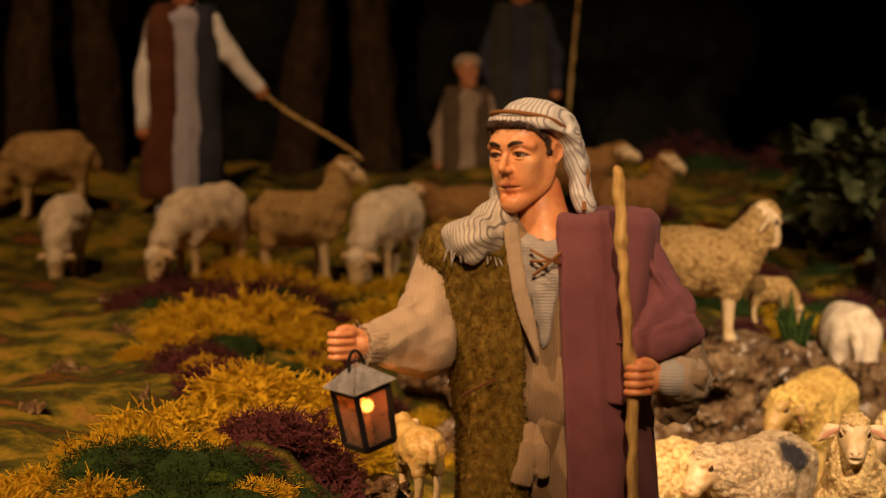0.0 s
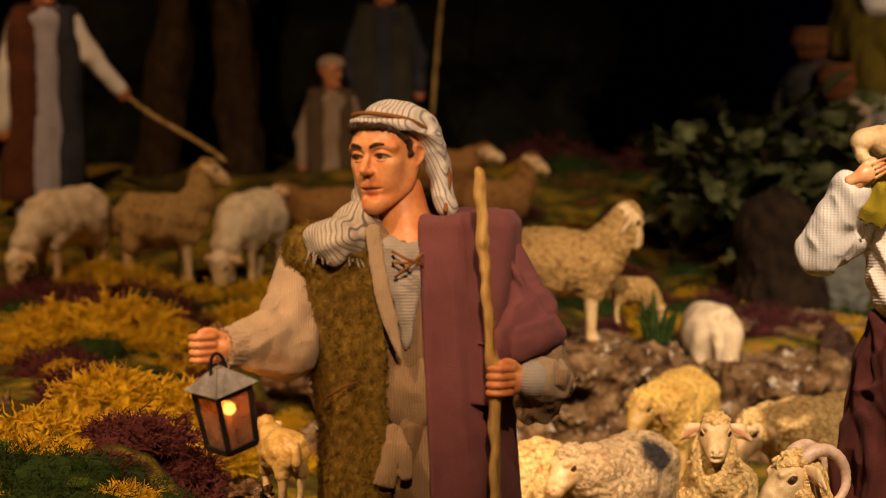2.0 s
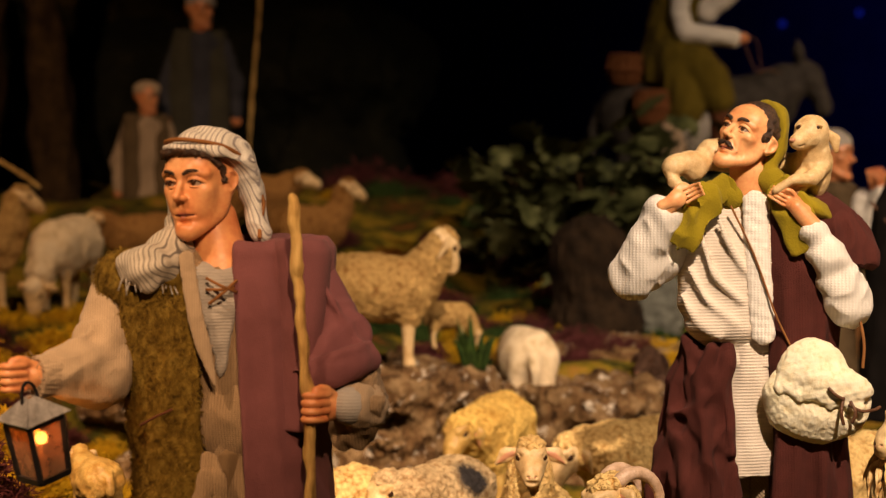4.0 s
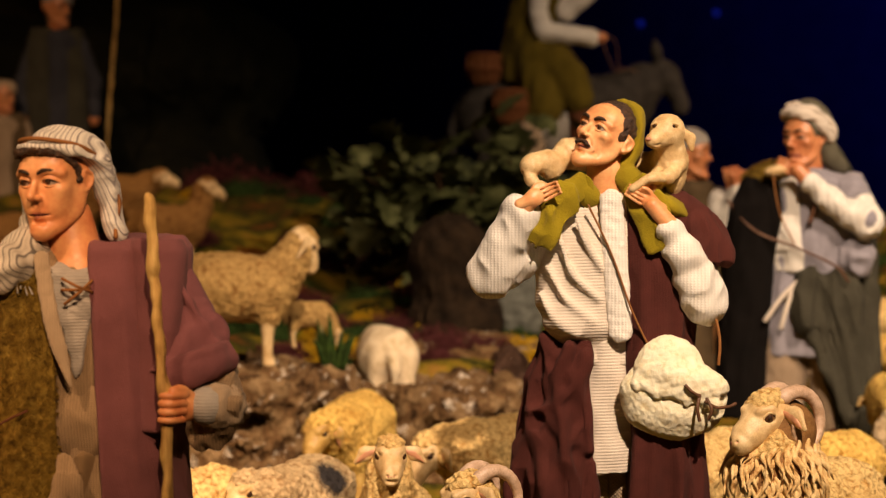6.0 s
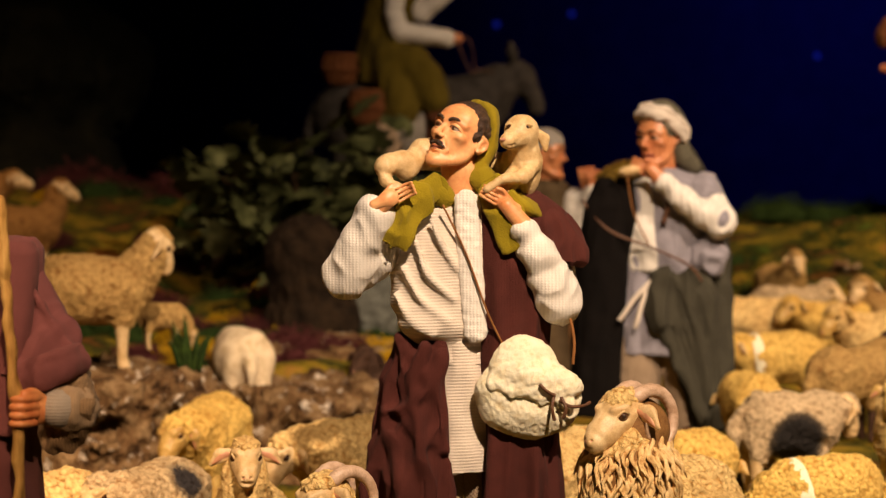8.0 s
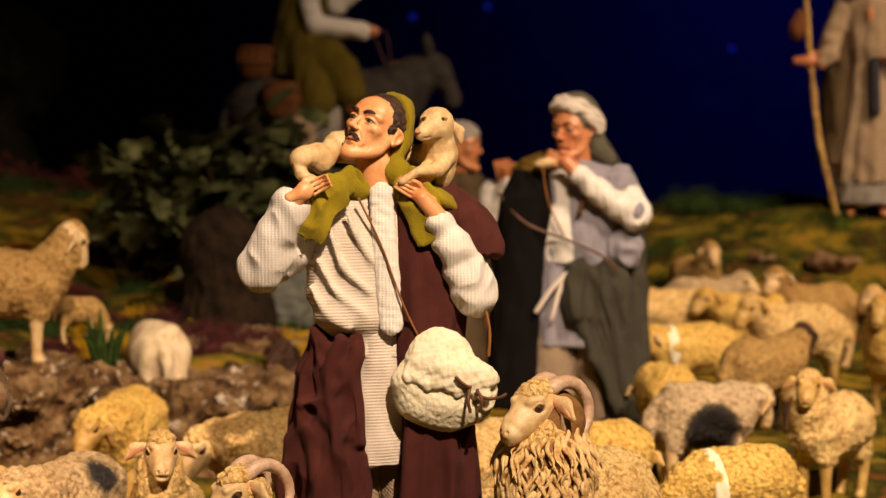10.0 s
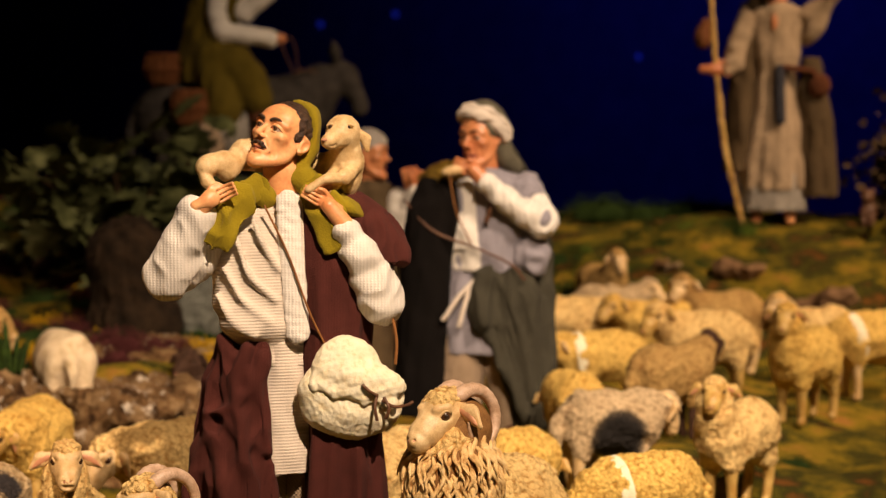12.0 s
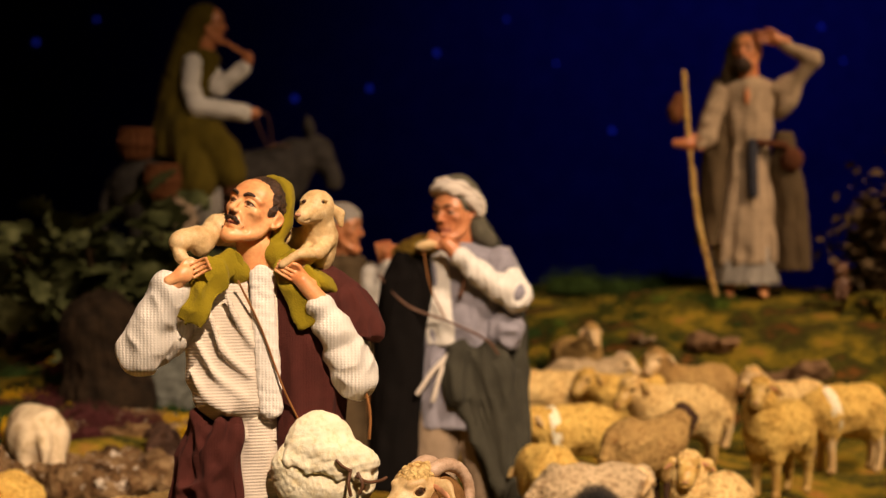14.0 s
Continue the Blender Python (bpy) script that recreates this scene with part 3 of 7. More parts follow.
def box(name, lo, hi, mat, label, category, kind="structure"):
    bm = bmesh.new()
    bmesh.ops.create_cube(bm, size=1)
    for v in bm.verts:
        v.co = [lo[i] if v.co[i] < 0 else hi[i] for i in range(3)]
    me = bpy.data.meshes.new(name)
    bm.to_mesh(me)
    bm.free()
    me.materials.append(mat)
    return tagged(new(name, me), label, category, kind=kind)


box("display_base", (-1.7, 0.7, -0.8), (2.6, 4.1, -0.03), DARK_WALL, "dark painted base under the display landscape", "plinth")
box("floor", (-3, -2.5, -0.9), (4.4, 4.3, -0.8), DARK_WALL, "dark floor of the exhibition room", "floor")
box("ceiling", (-3, -2.5, 2.3), (4.4, 4.3, 2.4), DARK_WALL, "dark ceiling of the exhibition room", "ceiling")
box("wall_south", (-3, -2.6, -0.8), (4.4, -2.5, 2.3), DARK_WALL, "dark wall of the exhibition room", "wall")
box("wall_west", (-3.1, -2.5, -0.8), (-3, 4.3, 2.3), DARK_WALL, "dark side wall of the exhibition room", "wall")
box("wall_east", (4.4, -2.5, -0.8), (4.5, 4.3, 2.3), DARK_WALL, "dark side wall of the exhibition room", "wall")

# painted night sky, bent round the back of the display
bm = bmesh.new()
arc = [(-3.0, 3.2)] + [(-2.4 + 5.9 * i / 24, 4.0 + 0.25 * math.sin(math.pi * i / 24)) for i in range(25)] + [(4.3, 2.6)]
rows = [[bm.verts.new((x, y + dy, z)) for x, y in arc] for dy, z in ((0, -0.8), (0, 2.3), (0.04, 2.3), (0.04, -0.8))]
for r1, r2 in zip(rows, rows[1:]):
    for i in range(len(arc) - 1):
        bm.faces.new((r1[i], r1[i + 1], r2[i + 1], r2[i]))
me = bpy.data.meshes.new("backdrop")
bm.to_mesh(me)
bm.free()
me.materials.append(SKY_PAINT)
tagged(new("backdrop", me), "night sky wall painted deep blue behind the display", "backdrop", kind="structure")

# ---- star lights in the sky wall ----


def star_light(bearing, tilt, size=0.006):
    bm = bmesh.new()
    bmesh.ops.create_icosphere(bm, subdivisions=2, radius=size)
    me = bpy.data.meshes.new("star_light")
    bm.to_mesh(me)
    bm.free()
    me.materials.append(STAR)
    a = radians(bearing)
    d = 3.98 / math.cos(a) * (1 if bearing < 35 else 0.9)
    x = d * math.sin(a)
    y = 4.0 + 0.25 * math.sin(math.pi * min(1, max(0, (x + 2.4) / 5.9))) - 0.004
    d = math.hypot(x, y)
    ob = new("star_light", me)
    ob.matrix_world = pose(x, y, 0.335 + d * math.tan(radians(tilt)))
    return tagged(ob, "tiny blue star light set in the sky wall", "light", "stars of the sky wall")


for bearing, tilt, size in ((10.2, 2.3, 0.005), (11.7, 2.85, 0.004), (14.8, 1.2, 0.004), (16.6, 1.0, 0.006), (18.45, 1.25, 0.006),
                            (20.1, 2.1, 0.006), (21.8, 2.9, 0.004), (24.35, 0.25, 0.006), (23.0, 1.85, 0.004), (29.2, 2.7, 0.005), (28.2, -0.9, 0.005), (29.7, 1.9, 0.004)):
    star_light(bearing, tilt, size)

# ---- people of the scene: carved heads, sewn clothes ----


def at(c, m, s):
    c = np.array(c, float)
    return lambda *p: c + m @ (np.array(p, float) * s)


def head(fig, c, m, s=1.0, skin=None, res=0.07, moustache=False, beard=None, open_mouth=False, brow=True, lined=True, gaze=(0.0, 0.0)):
    """A carved head that looks along -y of its own frame; c: its middle, m: its turn, s: its size; gaze: shift of the irises."""
    skin = skin or SKIN
    P = at(c, m, s)
    w = float(np.mean(s))
    k = Clay()
    k.ball(P(0, 0.4, 0.6), np.array((1.5, 1.75, 1.7)) * s, 0.3, m)
    k.ball(P(0, -0.45, 0.95), np.array((1.22, 1.0, 0.95)) * s, 0.5 * w, m)
    k.ball(P(0, -0.28, -0.5), np.array((1.12, 1.16, 1.35)) * s, 0.5 * w, m)
    k.ball(P(0, -1.22, -1.86), np.array((0.48, 0.36, 0.36)) * s, 0.4 * w, m)
    k.ball(P(0, -1.08, -0.95), np.array((0.62, 0.36, 0.62)) * s, 0.35 * w, m)
    for x in (-1, 1):
        k.tube(spline([P(1.2 * x, 0.2, -0.35), P(1.06 * x, -0.05, -1.15), P(0.62 * x, -0.75, -1.72), P(0.12 * x, -1.16, -1.95)], 4), 0.3 * w, 0.45 * w)
        k.ball(P(0.84 * x, -0.86, -0.12), np.array((0.4, 0.36, 0.32)) * s, 0.4 * w, m)
        k.tube([P(0.22 * x, -1.38, 0.68), P(0.66 * x, -1.4, 0.74), P(1.12 * x, -1.0, 0.6)], 0.13 * w, 0.35 * w)
        k.ball(P(0.62 * x, -1.66, 0.26), np.array((0.44, 0.34, 0.26)) * s, 0.22 * w, m, cut=True)
        k.ball(P(1.46 * x, 0.3, 0.12), np.array((0.15, 0.34, 0.52)) * s, 0.12 * w, m)
        k.tube(spline([P(1.56 * x, 0.15, -0.25), P(1.62 * x, 0.52, 0.0), P(1.64 * x, 0.55, 0.42), P(1.6 * x, 0.2, 0.6)], 3), 0.08 * w, 0.1 * w)
        k.ball(P(1.62 * x, 0.22, 0.12), np.array((0.1, 0.16, 0.26)) * s, 0.08 * w, m, cut=True)
        k.ball(P(0.2 * x, -1.6, -0.44), np.array((0.15, 0.2, 0.14)) * s, 0.12 * w, m)
        k.ball(P(0.13 * x, -1.78, -0.6), np.array((0.06, 0.1, 0.06)) * s, 0.05 * w, m, cut=True)
        if lined:
            k.tube([P(0.36 * x, -1.5, -0.55), P(0.68 * x, -1.25, -1.15)], 0.05 * w, 0.12 * w, cut=True)
            k.tube([P(0.98 * x, -1.14, -0.5), P(0.88 * x, -0.9, -1.3)], 0.07 * w, 0.25 * w, cut=True)
            k.tube([P(1.15 * x, -1.0, 0.2), P(1.35 * x, -0.7, 0.05)], 0.03 * w, 0.08 * w, cut=True)
        else:
            k.ball(P(0.6 * x, -0.74, -0.7), np.array((0.44, 0.46, 0.62)) * s, 0.5 * w, m)
    k.tube([P(0, -1.38, 0.7), P(0, -1.45, 0.35), P(0, -1.66, 0.0), P(0, -1.88, -0.34)], [0.14 * w, 0.13 * w, 0.15 * w, 0.19 * w], 0.16 * w)
    k.tube([P(0, -1.5, -0.7), P(0, -1.5, -0.92)], 0.05 * w, 0.12 * w, cut=True)
    k.tube([P(-0.66, -1.08, -1.14), P(-0.18, -1.42, -1.04), P(0.18, -1.42, -1.04), P(0.66, -1.08, -1.14)], 0.1 * w, 0.12 * w)
    k.tube([P(-0.52, -1.14, -1.3), P(0, -1.42, -1.34), P(0.52, -1.14, -1.3)], 0.12 * w, 0.12 * w)
    k.tube([P(-0.56, -1.28, -1.2), P(0, -1.58, -1.18), P(0.56, -1.28, -1.2)], (0.16 if open_mouth else 0.03) * w, 0.06 * w, cut=True)
    k.tube([P(-0.22, -1.42, -1.54), P(0.22, -1.42, -1.54)], 0.06 * w, 0.22 * w, cut=True)
    fig.layer(k, skin, res)
    lips = Clay()
    lips.tube([P(-0.7, -1.08, -1.17), P(-0.18, -1.455, -1.09), P(0, -1.47, -1.11), P(0.18, -1.455, -1.09), P(0.7, -1.08, -1.17)], 0.072 * w, 0.05)
    lips.tube([P(-0.56, -1.14, -1.27), P(0, -1.46, -1.3), P(0.56, -1.14, -1.27)], 0.095 * w, 0.05)
    fig.layer(lips, BLUSH, res * 0.6)
    fig.layer(Clay().tube(spline([P(-0.62, -1.16, -1.2), P(-0.3, -1.44, -1.19), P(0, -1.55, -1.175), P(0.3, -1.44, -1.19), P(0.62, -1.16, -1.2)], 4), 0.034 * w, 0.02), MOUTH, res * 0.55)
    gx, gz = gaze
    for x in (-1, 1):
        fig.layer(Clay().ball(P(0.62 * x, -1.0, 0.25), 0.38 * w, 0.02), EYE_WHITE, res * 0.8)
        d = np.array((gx + 0.06 * x, -0.98, gz + 0.06))
        d /= np.linalg.norm(d)
        iris = P(*(np.array((0.62 * x, -1.0, 0.25)) + 0.31 * d))
        fig.layer(Clay().ball(iris, 0.155 * w, 0.02), IRIS, res * 0.5)
        fig.layer(Clay().ball(P(*(np.array((0.62 * x, -1.0, 0.25)) + 0.4 * d)), 0.085 * w, 0.02), EYE_DARK, res * 0.45)
        up = spline([P(0.24 * x, -1.22, 0.2), P(0.42 * x, -1.38, 0.38), P(0.66 * x, -1.41, 0.43), P(0.9 * x, -1.26, 0.35), P(1.06 * x, -1.02, 0.18)], 4)
        fig.layer(Clay().tube(up, 0.075 * w, 0.1).tube([a + (P(0, 0.1, 0.16) - P(0, 0, 0)) for a in up], 0.1 * w, 0.12), skin, res * 0.75)
        low = spline([P(0.24 * x, -1.22, 0.19), P(0.44 * x, -1.35, 0.08), P(0.68 * x, -1.34, 0.05), P(0.92 * x, -1.16, 0.11), P(1.06 * x, -1.02, 0.18)], 4)
        fig.layer(Clay().tube(low, 0.055 * w, 0.1), skin, res * 0.75)
        fig.layer(Clay().tube([a + (P(0, -0.05, -0.05) - P(0, 0, 0)) for a in up], 0.028 * w, 0.02), HAIR, res * 0.6)
        if brow:
            b = Clay().tube(spline([P(0.16 * x, -1.52, 0.62), P(0.62 * x, -1.57, 0.8), P(1.24 * x, -0.98, 0.66)], 4), [0.05 * w] + [(0.11 if moustache else 0.085) * w] * 5 + [0.05 * w] * 3, 0.03)
            fig.layer(b, HAIR, res * 0.7)
    if moustache:
        b = Clay()
        for x in (-1, 1):
            b.tube(spline([P(0.05 * x, -1.6, -0.82), P(0.36 * x, -1.54, -0.92), P(0.6 * x, -1.32, -1.08)], 3), [0.09 * w, 0.11 * w, 0.12 * w, 0.12 * w, 0.1 * w, 0.08 * w, 0.04 * w], 0.05)
        fig.layer(b, HAIR, res, seed=3, waves=((0.25, 0.03, (1, 1, 1)),))
    if beard:
        b = Clay().ball(P(0, -0.95, -1.75), np.array((1.15, 0.95, 0.75)) * s, 0.3, m)
        b.ball(P(0, -1.4, -1.15), np.array((0.8, 0.35, 0.35)) * s, 0.2, m)
        fig.layer(b, beard, res * 1.3, seed=4, waves=((0.5, 0.08, (2, 2, 0.6)),))


def fist(fig, c, m, s=1.0, skin=None, res=0.07, grip=True, thumb=1):
    """A hand whose fingers run along -x of its own frame and close round a stick along z."""
    P = at(c, m, s)
    k = Clay().ball(P(0.5, 0.1, 0), np.array((0.85, 0.42, 0.8)) * s, 0.2, m)
    for i in range(4):
        z = 0.62 - 0.42 * i
        r = (0.2 - 0.012 * abs(i - 1)) * s
        if grip:
            k.tube(spline([P(0.1, -0.35, z), P(-0.75, -0.5, z - 0.02), P(-1.05, -0.1, z - 0.04), P(-0.8, 0.25, z - 0.04)], 3), r, 0.06)
        else:
            k.tube(spline([P(-0.1, -0.1, z), P(-0.9, -0.25, z * 0.9), P(-1.55, 0.02, z * 0.85), P(-1.85, 0.4, z * 0.8)], 3), r * 0.8, 0.04)
    k.tube(spline([P(0.6, -0.1, 0.6), P(-0.1, -0.3 * thumb, 0.95), P(-0.6, -0.35 * thumb, 0.85)], 3), [0.24 * s] * 3 + [0.21 * s] * 4, 0.1)
    k.tube([P(0.8, 0.1, 0), P(2.0, 0.2, 0)], [0.55 * s, 0.48 * s], 0.3)
    fig.layer(k, skin or SKIN, res)


FOLD = ((1.8, 0.10, (1, 1, 0.35)), (0.8, 0.035, (1, 1, 0.5)))
CRUMPLE = ((1.7, 0.075, (0.8, 1, 1.2)), (0.7, 0.018, (1, 1, 1)))


def grow(rows, by, shift=(0, 0)):
    return [(z, x + shift[0], y + shift[1], a + by, b + by) for z, x, y, a, b in rows]


def feet(fig, x1, x2, skin=None):
    for x in (x1, x2):
        k = Clay().tube([(x, 0.3, 5), (x, 0.2, 0.8)], [0.9, 0.65], 0.2).ball((x, -0.7, 0.45), (0.6, 1.5, 0.45), 0.4)
        fig.layer(k, skin or SKIN, 0.15)


def stick(fig, pts, r, mat, seed=1):
    run = spline(pts, 10)
    k = Clay()
    w = np.random.RandomState(seed)
    run = [p + w.normal(0, 0.018, 3) for p in run]
    k.tube(run, [r * (1 + 0.07 * w.normal()) for _ in run], 0.1)
    fig.layer(k, mat, 0.08, seed=seed, waves=((0.5, 0.035, (1, 1, 0.25)), (1.4, 0.04, (1, 1, 1))))


# the young shepherd with a lantern
f = Figure()
body = [(25.4, 0.6, 0.2, 1.5, 1.3), (24.6, 0.6, 0.2, 3.6, 1.7), (22.5, 0.5, 0, 3.7, 2.1), (18, 0.6, 0, 3.1, 2.2), (16, 0.7, 0, 2.9, 2.2), (12, 0.9, 0, 3.2, 2.4), (4, 1.0, 0, 3.4, 2.6), (2, 1, 0, 3.4, 2.6)]
NECK = ((0.9, -1.9, 24.35), (0, -0.6, 1))
f.layer(Clay().robe(body, 0.2, 9, 0.05).keep(*NECK), BEIGE, 0.13, seed=1, waves=FOLD)
low = Clay().robe([(16.6, 0.75, 0, 2.95, 2.25), (12, 0.9, 0, 3.25, 2.45), (4, 1.0, 0, 3.5, 2.65), (2, 1, 0, 3.5, 2.65)], 0.2, 7, 0.05, 0.4)
f.layer(low, TWILL_BROWN, 0.12, seed=16, waves=((-2.4, 0.12, (1, 1, 0.25)), (1.2, 0.05, (1, 1, 0.4))))
feet(f, -0.4, 2.4)
puff = Clay().ball((0.9, -0.75, 18.0), (2.7, 1.8, 2.3), 0.3)
f.layer(puff, BEIGE, 0.11, seed=2, waves=((1.7, 0.07, (0.8, 1, 1.2)), (-1.8, 0.08, (1.2, 1, 0.6))))
vest = Clay().robe(grow(body, 0.55, (-0.25, 0)), 0.2, 5, 0.03).ball((-3.2, 0.3, 24.0), (1.5, 1.8, 1.3), 0.5)
vest.keep((-0.35, 0, 20), (1, 0.12, 0.03)).keep((0, 0, 10), (0, 0, -1))
f.layer(vest, OLIVE_FUR, 0.11, seed=3, waves=((1.5, 0.08, (1, 1, 0.4)),), hair=(0.5, 0.04))
f.fur(OLIVE_FUR, 11000, 0.24, 0.028, 0.5, 3)
knit = Clay().robe(grow(body, 0.22), 0.2).keep(*NECK).keep((0.9, 0, 19.6), (-1, 0, -0.28)).keep((0.9, 0, 19.6), (1, 0, -0.24))
f.layer(knit, GREY_KNIT, 0.12, seed=4, waves=((1.2, 0.05, (1, 1, 1)),))
lapel = Clay().tube(spline([(-0.55, -2.35, 25.1), (-0.15, -2.95, 22.5), (0.62, -3.0, 19.7)], 5), [0.36] * 8 + [0.28, 0.2, 0.1], 0.1, flat=(1, 0.28))
f.layer(lapel, CREAM, 0.08, seed=5, waves=((1.2, 0.012, (1, 1, 1)),))
cloak_rows = [(25.8, 3.3, 0.3, 2.3, 1.3), (25.3, 2.9, 0.2, 3.1, 2.0), (22.5, 2.5, 0.1, 3.4, 2.7), (16, 2.6, 0.1, 3.1, 2.95), (9, 2.8, 0.1, 3.5, 3.1), (3, 2.8, 0.1, 3.7, 3.1)]
cloak = Clay().robe(cloak_rows, 0.2, 4, 0.03, 1.0).keep((1.75, 0, 18), (-1, 0, -0.035), 0.05)
f.layer(cloak, MAROON, 0.11, seed=6, waves=((2.8, 0.07, (1, 1, 0.2)), (-3.0, 0.11, (1.2, 1, 0.16)), (0.7, 0.015, (1, 1, 0.6))))
flap = Clay().robe([(25.75, 4.4, -0.9, 1.1, 0.9), (25.3, 4.45, -1.0, 1.3, 1.15), (22.0, 4.3, -1.2, 1.25, 1.6), (17.5, 4.2, -1.0, 1.0, 1.9)], 0.2, 3, 0.04).keep((3.0, 0, 22), (-1, 0, 0), 0.08)
f.layer(flap, MAROON, 0.1, seed=7, waves=((2.4, 0.05, (1, 1, 0.4)),))
sleeve = Clay().tube(spline([(4.9, 0.1, 23.9), (5.6, -0.6, 22.3), (6.0, -1.2, 20.4), (6.1, -1.6, 19.0)], 5), [1.2] * 5 + [1.25] * 5 + [1.3] * 6, 0.4)
sleeve.tube(spline([(6.6, -1.4, 21.6), (5.8, -2.2, 20.9), (4.9, -2.7, 20.2), (4.2, -2.8, 19.6)], 5), [0.9] * 8 + [0.7] * 8, 0.5, flat=(1, 0.6))
for a, b, c in (((5.0, -1.5, 24.4), (6.2, -2.0, 22.4), (7.1, -2.2, 21.2)), ((4.9, -2.2, 21.6), (6.0, -2.7, 20.9), (7.2, -2.3, 20.7))):
    sleeve.tube(spline([a, b, c], 5), 0.16, 0.3)
sleeve.keep((6.4, 0, 19.75), (-0.16, 0, -1), 0.06)
f.layer(sleeve, MAROON, 0.1, seed=8, waves=((2.6, 0.06, (1, 1, 1.3)), (-2.6, 0.10, (1.4, 0.8, 1.0)), (0.7, 0.012, (1, 1, 1))))
roll = Clay().tube(spline([(4.7, -2.9, 19.7), (5.7, -3.35, 20.1), (6.6, -3.1, 20.4), (7.3, -2.2, 20.6)], 5), [0.5] * 5 + [0.6] * 11, 0.2, flat=(1, 0.55))
roll.tube(spline([(4.8, -2.9, 20.4), (5.8, -3.3, 20.9), (6.7, -3.0, 21.1), (7.3, -2.1, 21.2)], 5), 0.22, 0.25)
f.layer(roll, MAROON, 0.09, seed=18, waves=((1.6, 0.05, (1, 1, 1)), (0.6, 0.015, (1, 1, 1))))
under = Clay().tube([(6.6, -0.8, 20.0), (6.9, -2.0, 18.8), (6.9, -2.8, 18.6)], [1.2, 1.25, 1.12], 0.3).ball((6.5, -2.3, 17.4), (0.95, 0.55, 0.95), 0.5)
under.tube([(7.2, -2.4, 17.6), (7.9, -2.3, 17.9)], [0.5, 0.2], 0.3)
f.layer(under, BEIGE, 0.09, seed=9, waves=((1.4, 0.08, (1, 1, 1)), (-1.3, 0.1, (1, 1, 1))))
f.layer(Clay().tube([(7.1, -2.75, 18.6), (6.72, -3.12, 18.68)], [1.05, 0.98], 0.1), CREAM, 0.07, seed=9, waves=((0.7, 0.04, (1, 1, 1)),))
f.layer(Clay().tube([(6.72, -3.1, 18.68), (6.4, -3.4, 18.72)], [0.86, 0.84], 0.1), GREY_KNIT, 0.07, seed=9)
for i in range(10):
    e = np.array((7.55 + 0.06 * i, -2.6 + 0.03 * i, 17.7 + 0.09 * i))
    f.strap([e, e + (0.12, -0.1, random.uniform(-0.2, 0.1)), e + (0.26, -0.12, random.uniform(-0.3, 0.25))], [0.05, 0.04, 0.015], CREAM, 4)
fist(f, (5.15, -3.9, 18.8), turn(0, 4, 30), 0.84, thumb=1)
stick(f, [(4.0, -4.05, 27.7), (4.2, -4.1, 24), (4.55, -4.15, 19), (4.75, -4.1, 12), (4.9, -4.0, 5), (5.1, -3.9, 0.0)], 0.25, STAFF_WOOD, 4)
arm = Clay().tube(spline([(-3.7, 0.2, 23.2), (-4.3, -0.8, 21.2), (-4.4, -1.8, 19.9)], 5), [1.15] * 5 + [1.35] * 6, 0.4)
arm.tube(spline([(-4.4, -1.8, 20.0), (-5.5, -2.7, 20.3), (-6.4, -3.35, 20.2)], 5), [1.35] * 4 + [1.15] * 4 + [0.95] * 3, 0.4)
for a, b, c in (((-4.4, -1.4, 22.2), (-5.1, -2.3, 21.6), (-6.0, -3.1, 20.9)), ((-3.3, -1.8, 20.9), (-4.5, -3.0, 20.7), (-5.9, -3.9, 20.4)), ((-3.6, -2.2, 19.5), (-4.8, -3.2, 19.2), (-5.9, -3.7, 19.6))):
    arm.tube(spline([a, b, c], 5), 0.14, 0.28)
f.layer(arm, CREAM, 0.09, seed=10, waves=((1.9, 0.05, (1.2, 1, 1)), (-1.9, 0.07, (0.8, 1, 1.3))))
f.layer(Clay().tube([(-6.3, -3.35, 20.25), (-6.95, -3.78, 20.2)], [0.93, 0.9], 0.1).keep((-6.95, -3.78, 20.2), (-0.83, -0.55, 0), 0.03), CREAM, 0.07, seed=11, waves=((0.3, 0.03, (0.3, 0.3, 2.4)),))
for i in range(16):
    a = i * 0.3927
    e = np.array((-6.95 + 0.48 * math.cos(a), -3.78 - 0.74 * math.cos(a), 20.2 + 0.88 * math.sin(a)))
    f.strap([e, e + (-0.16, -0.1, random.uniform(-0.1, 0.14)), e + (-0.24, -0.2, random.uniform(-0.2, 0.3))], [0.03, 0.025, 0.012], CREAM, 4)
fist(f, (-7.5, -4.15, 20.3), turn(0, 0, 15), 0.78)
neck = Clay().tube([(1.0, -0.45, 23.4), (0.95, -0.1, 24.8), (0.6, 0.1, 26.6)], [1.45, 1.2, 1.08], 0.3)
f.layer(neck, SKIN, 0.1)
HM = turn(2, -3, -34)
FACE = np.array((0.97, 1.0, 0.97))
head(f, (0.05, -0.3, 28.1), HM, FACE, SKIN, 0.045, lined=False, gaze=(-0.12, 0.02))
H = at((0.05, -0.3, 28.1), HM, FACE)
hair = Clay().tube(spline([H(-1.22, -0.85, 1.4), H(-0.8, -1.36, 1.62), H(0.3, -1.5, 1.66), H(1.12, -1.02, 1.45), H(1.5, -0.3, 0.8), H(1.5, -0.25, 0.3)], 5), [0.14] * 22 + [0.1] * 4, 0.15)
f.layer(hair, HAIR, 0.05, seed=12, fleece=(0.24, 0.2))
cap = Clay().ball(H(0.15, 0.6, 0.8), (1.98, 2.2, 1.85), 0.3, HM)
cap.tube(spline([H(-1.4, -0.5, 1.6), H(-0.25, -1.4, 1.88), H(1.3, -0.9, 1.65), H(1.85, 0.4, 0.85), H(1.5, 1.7, 0.1)], 5), 0.2, 0.25)
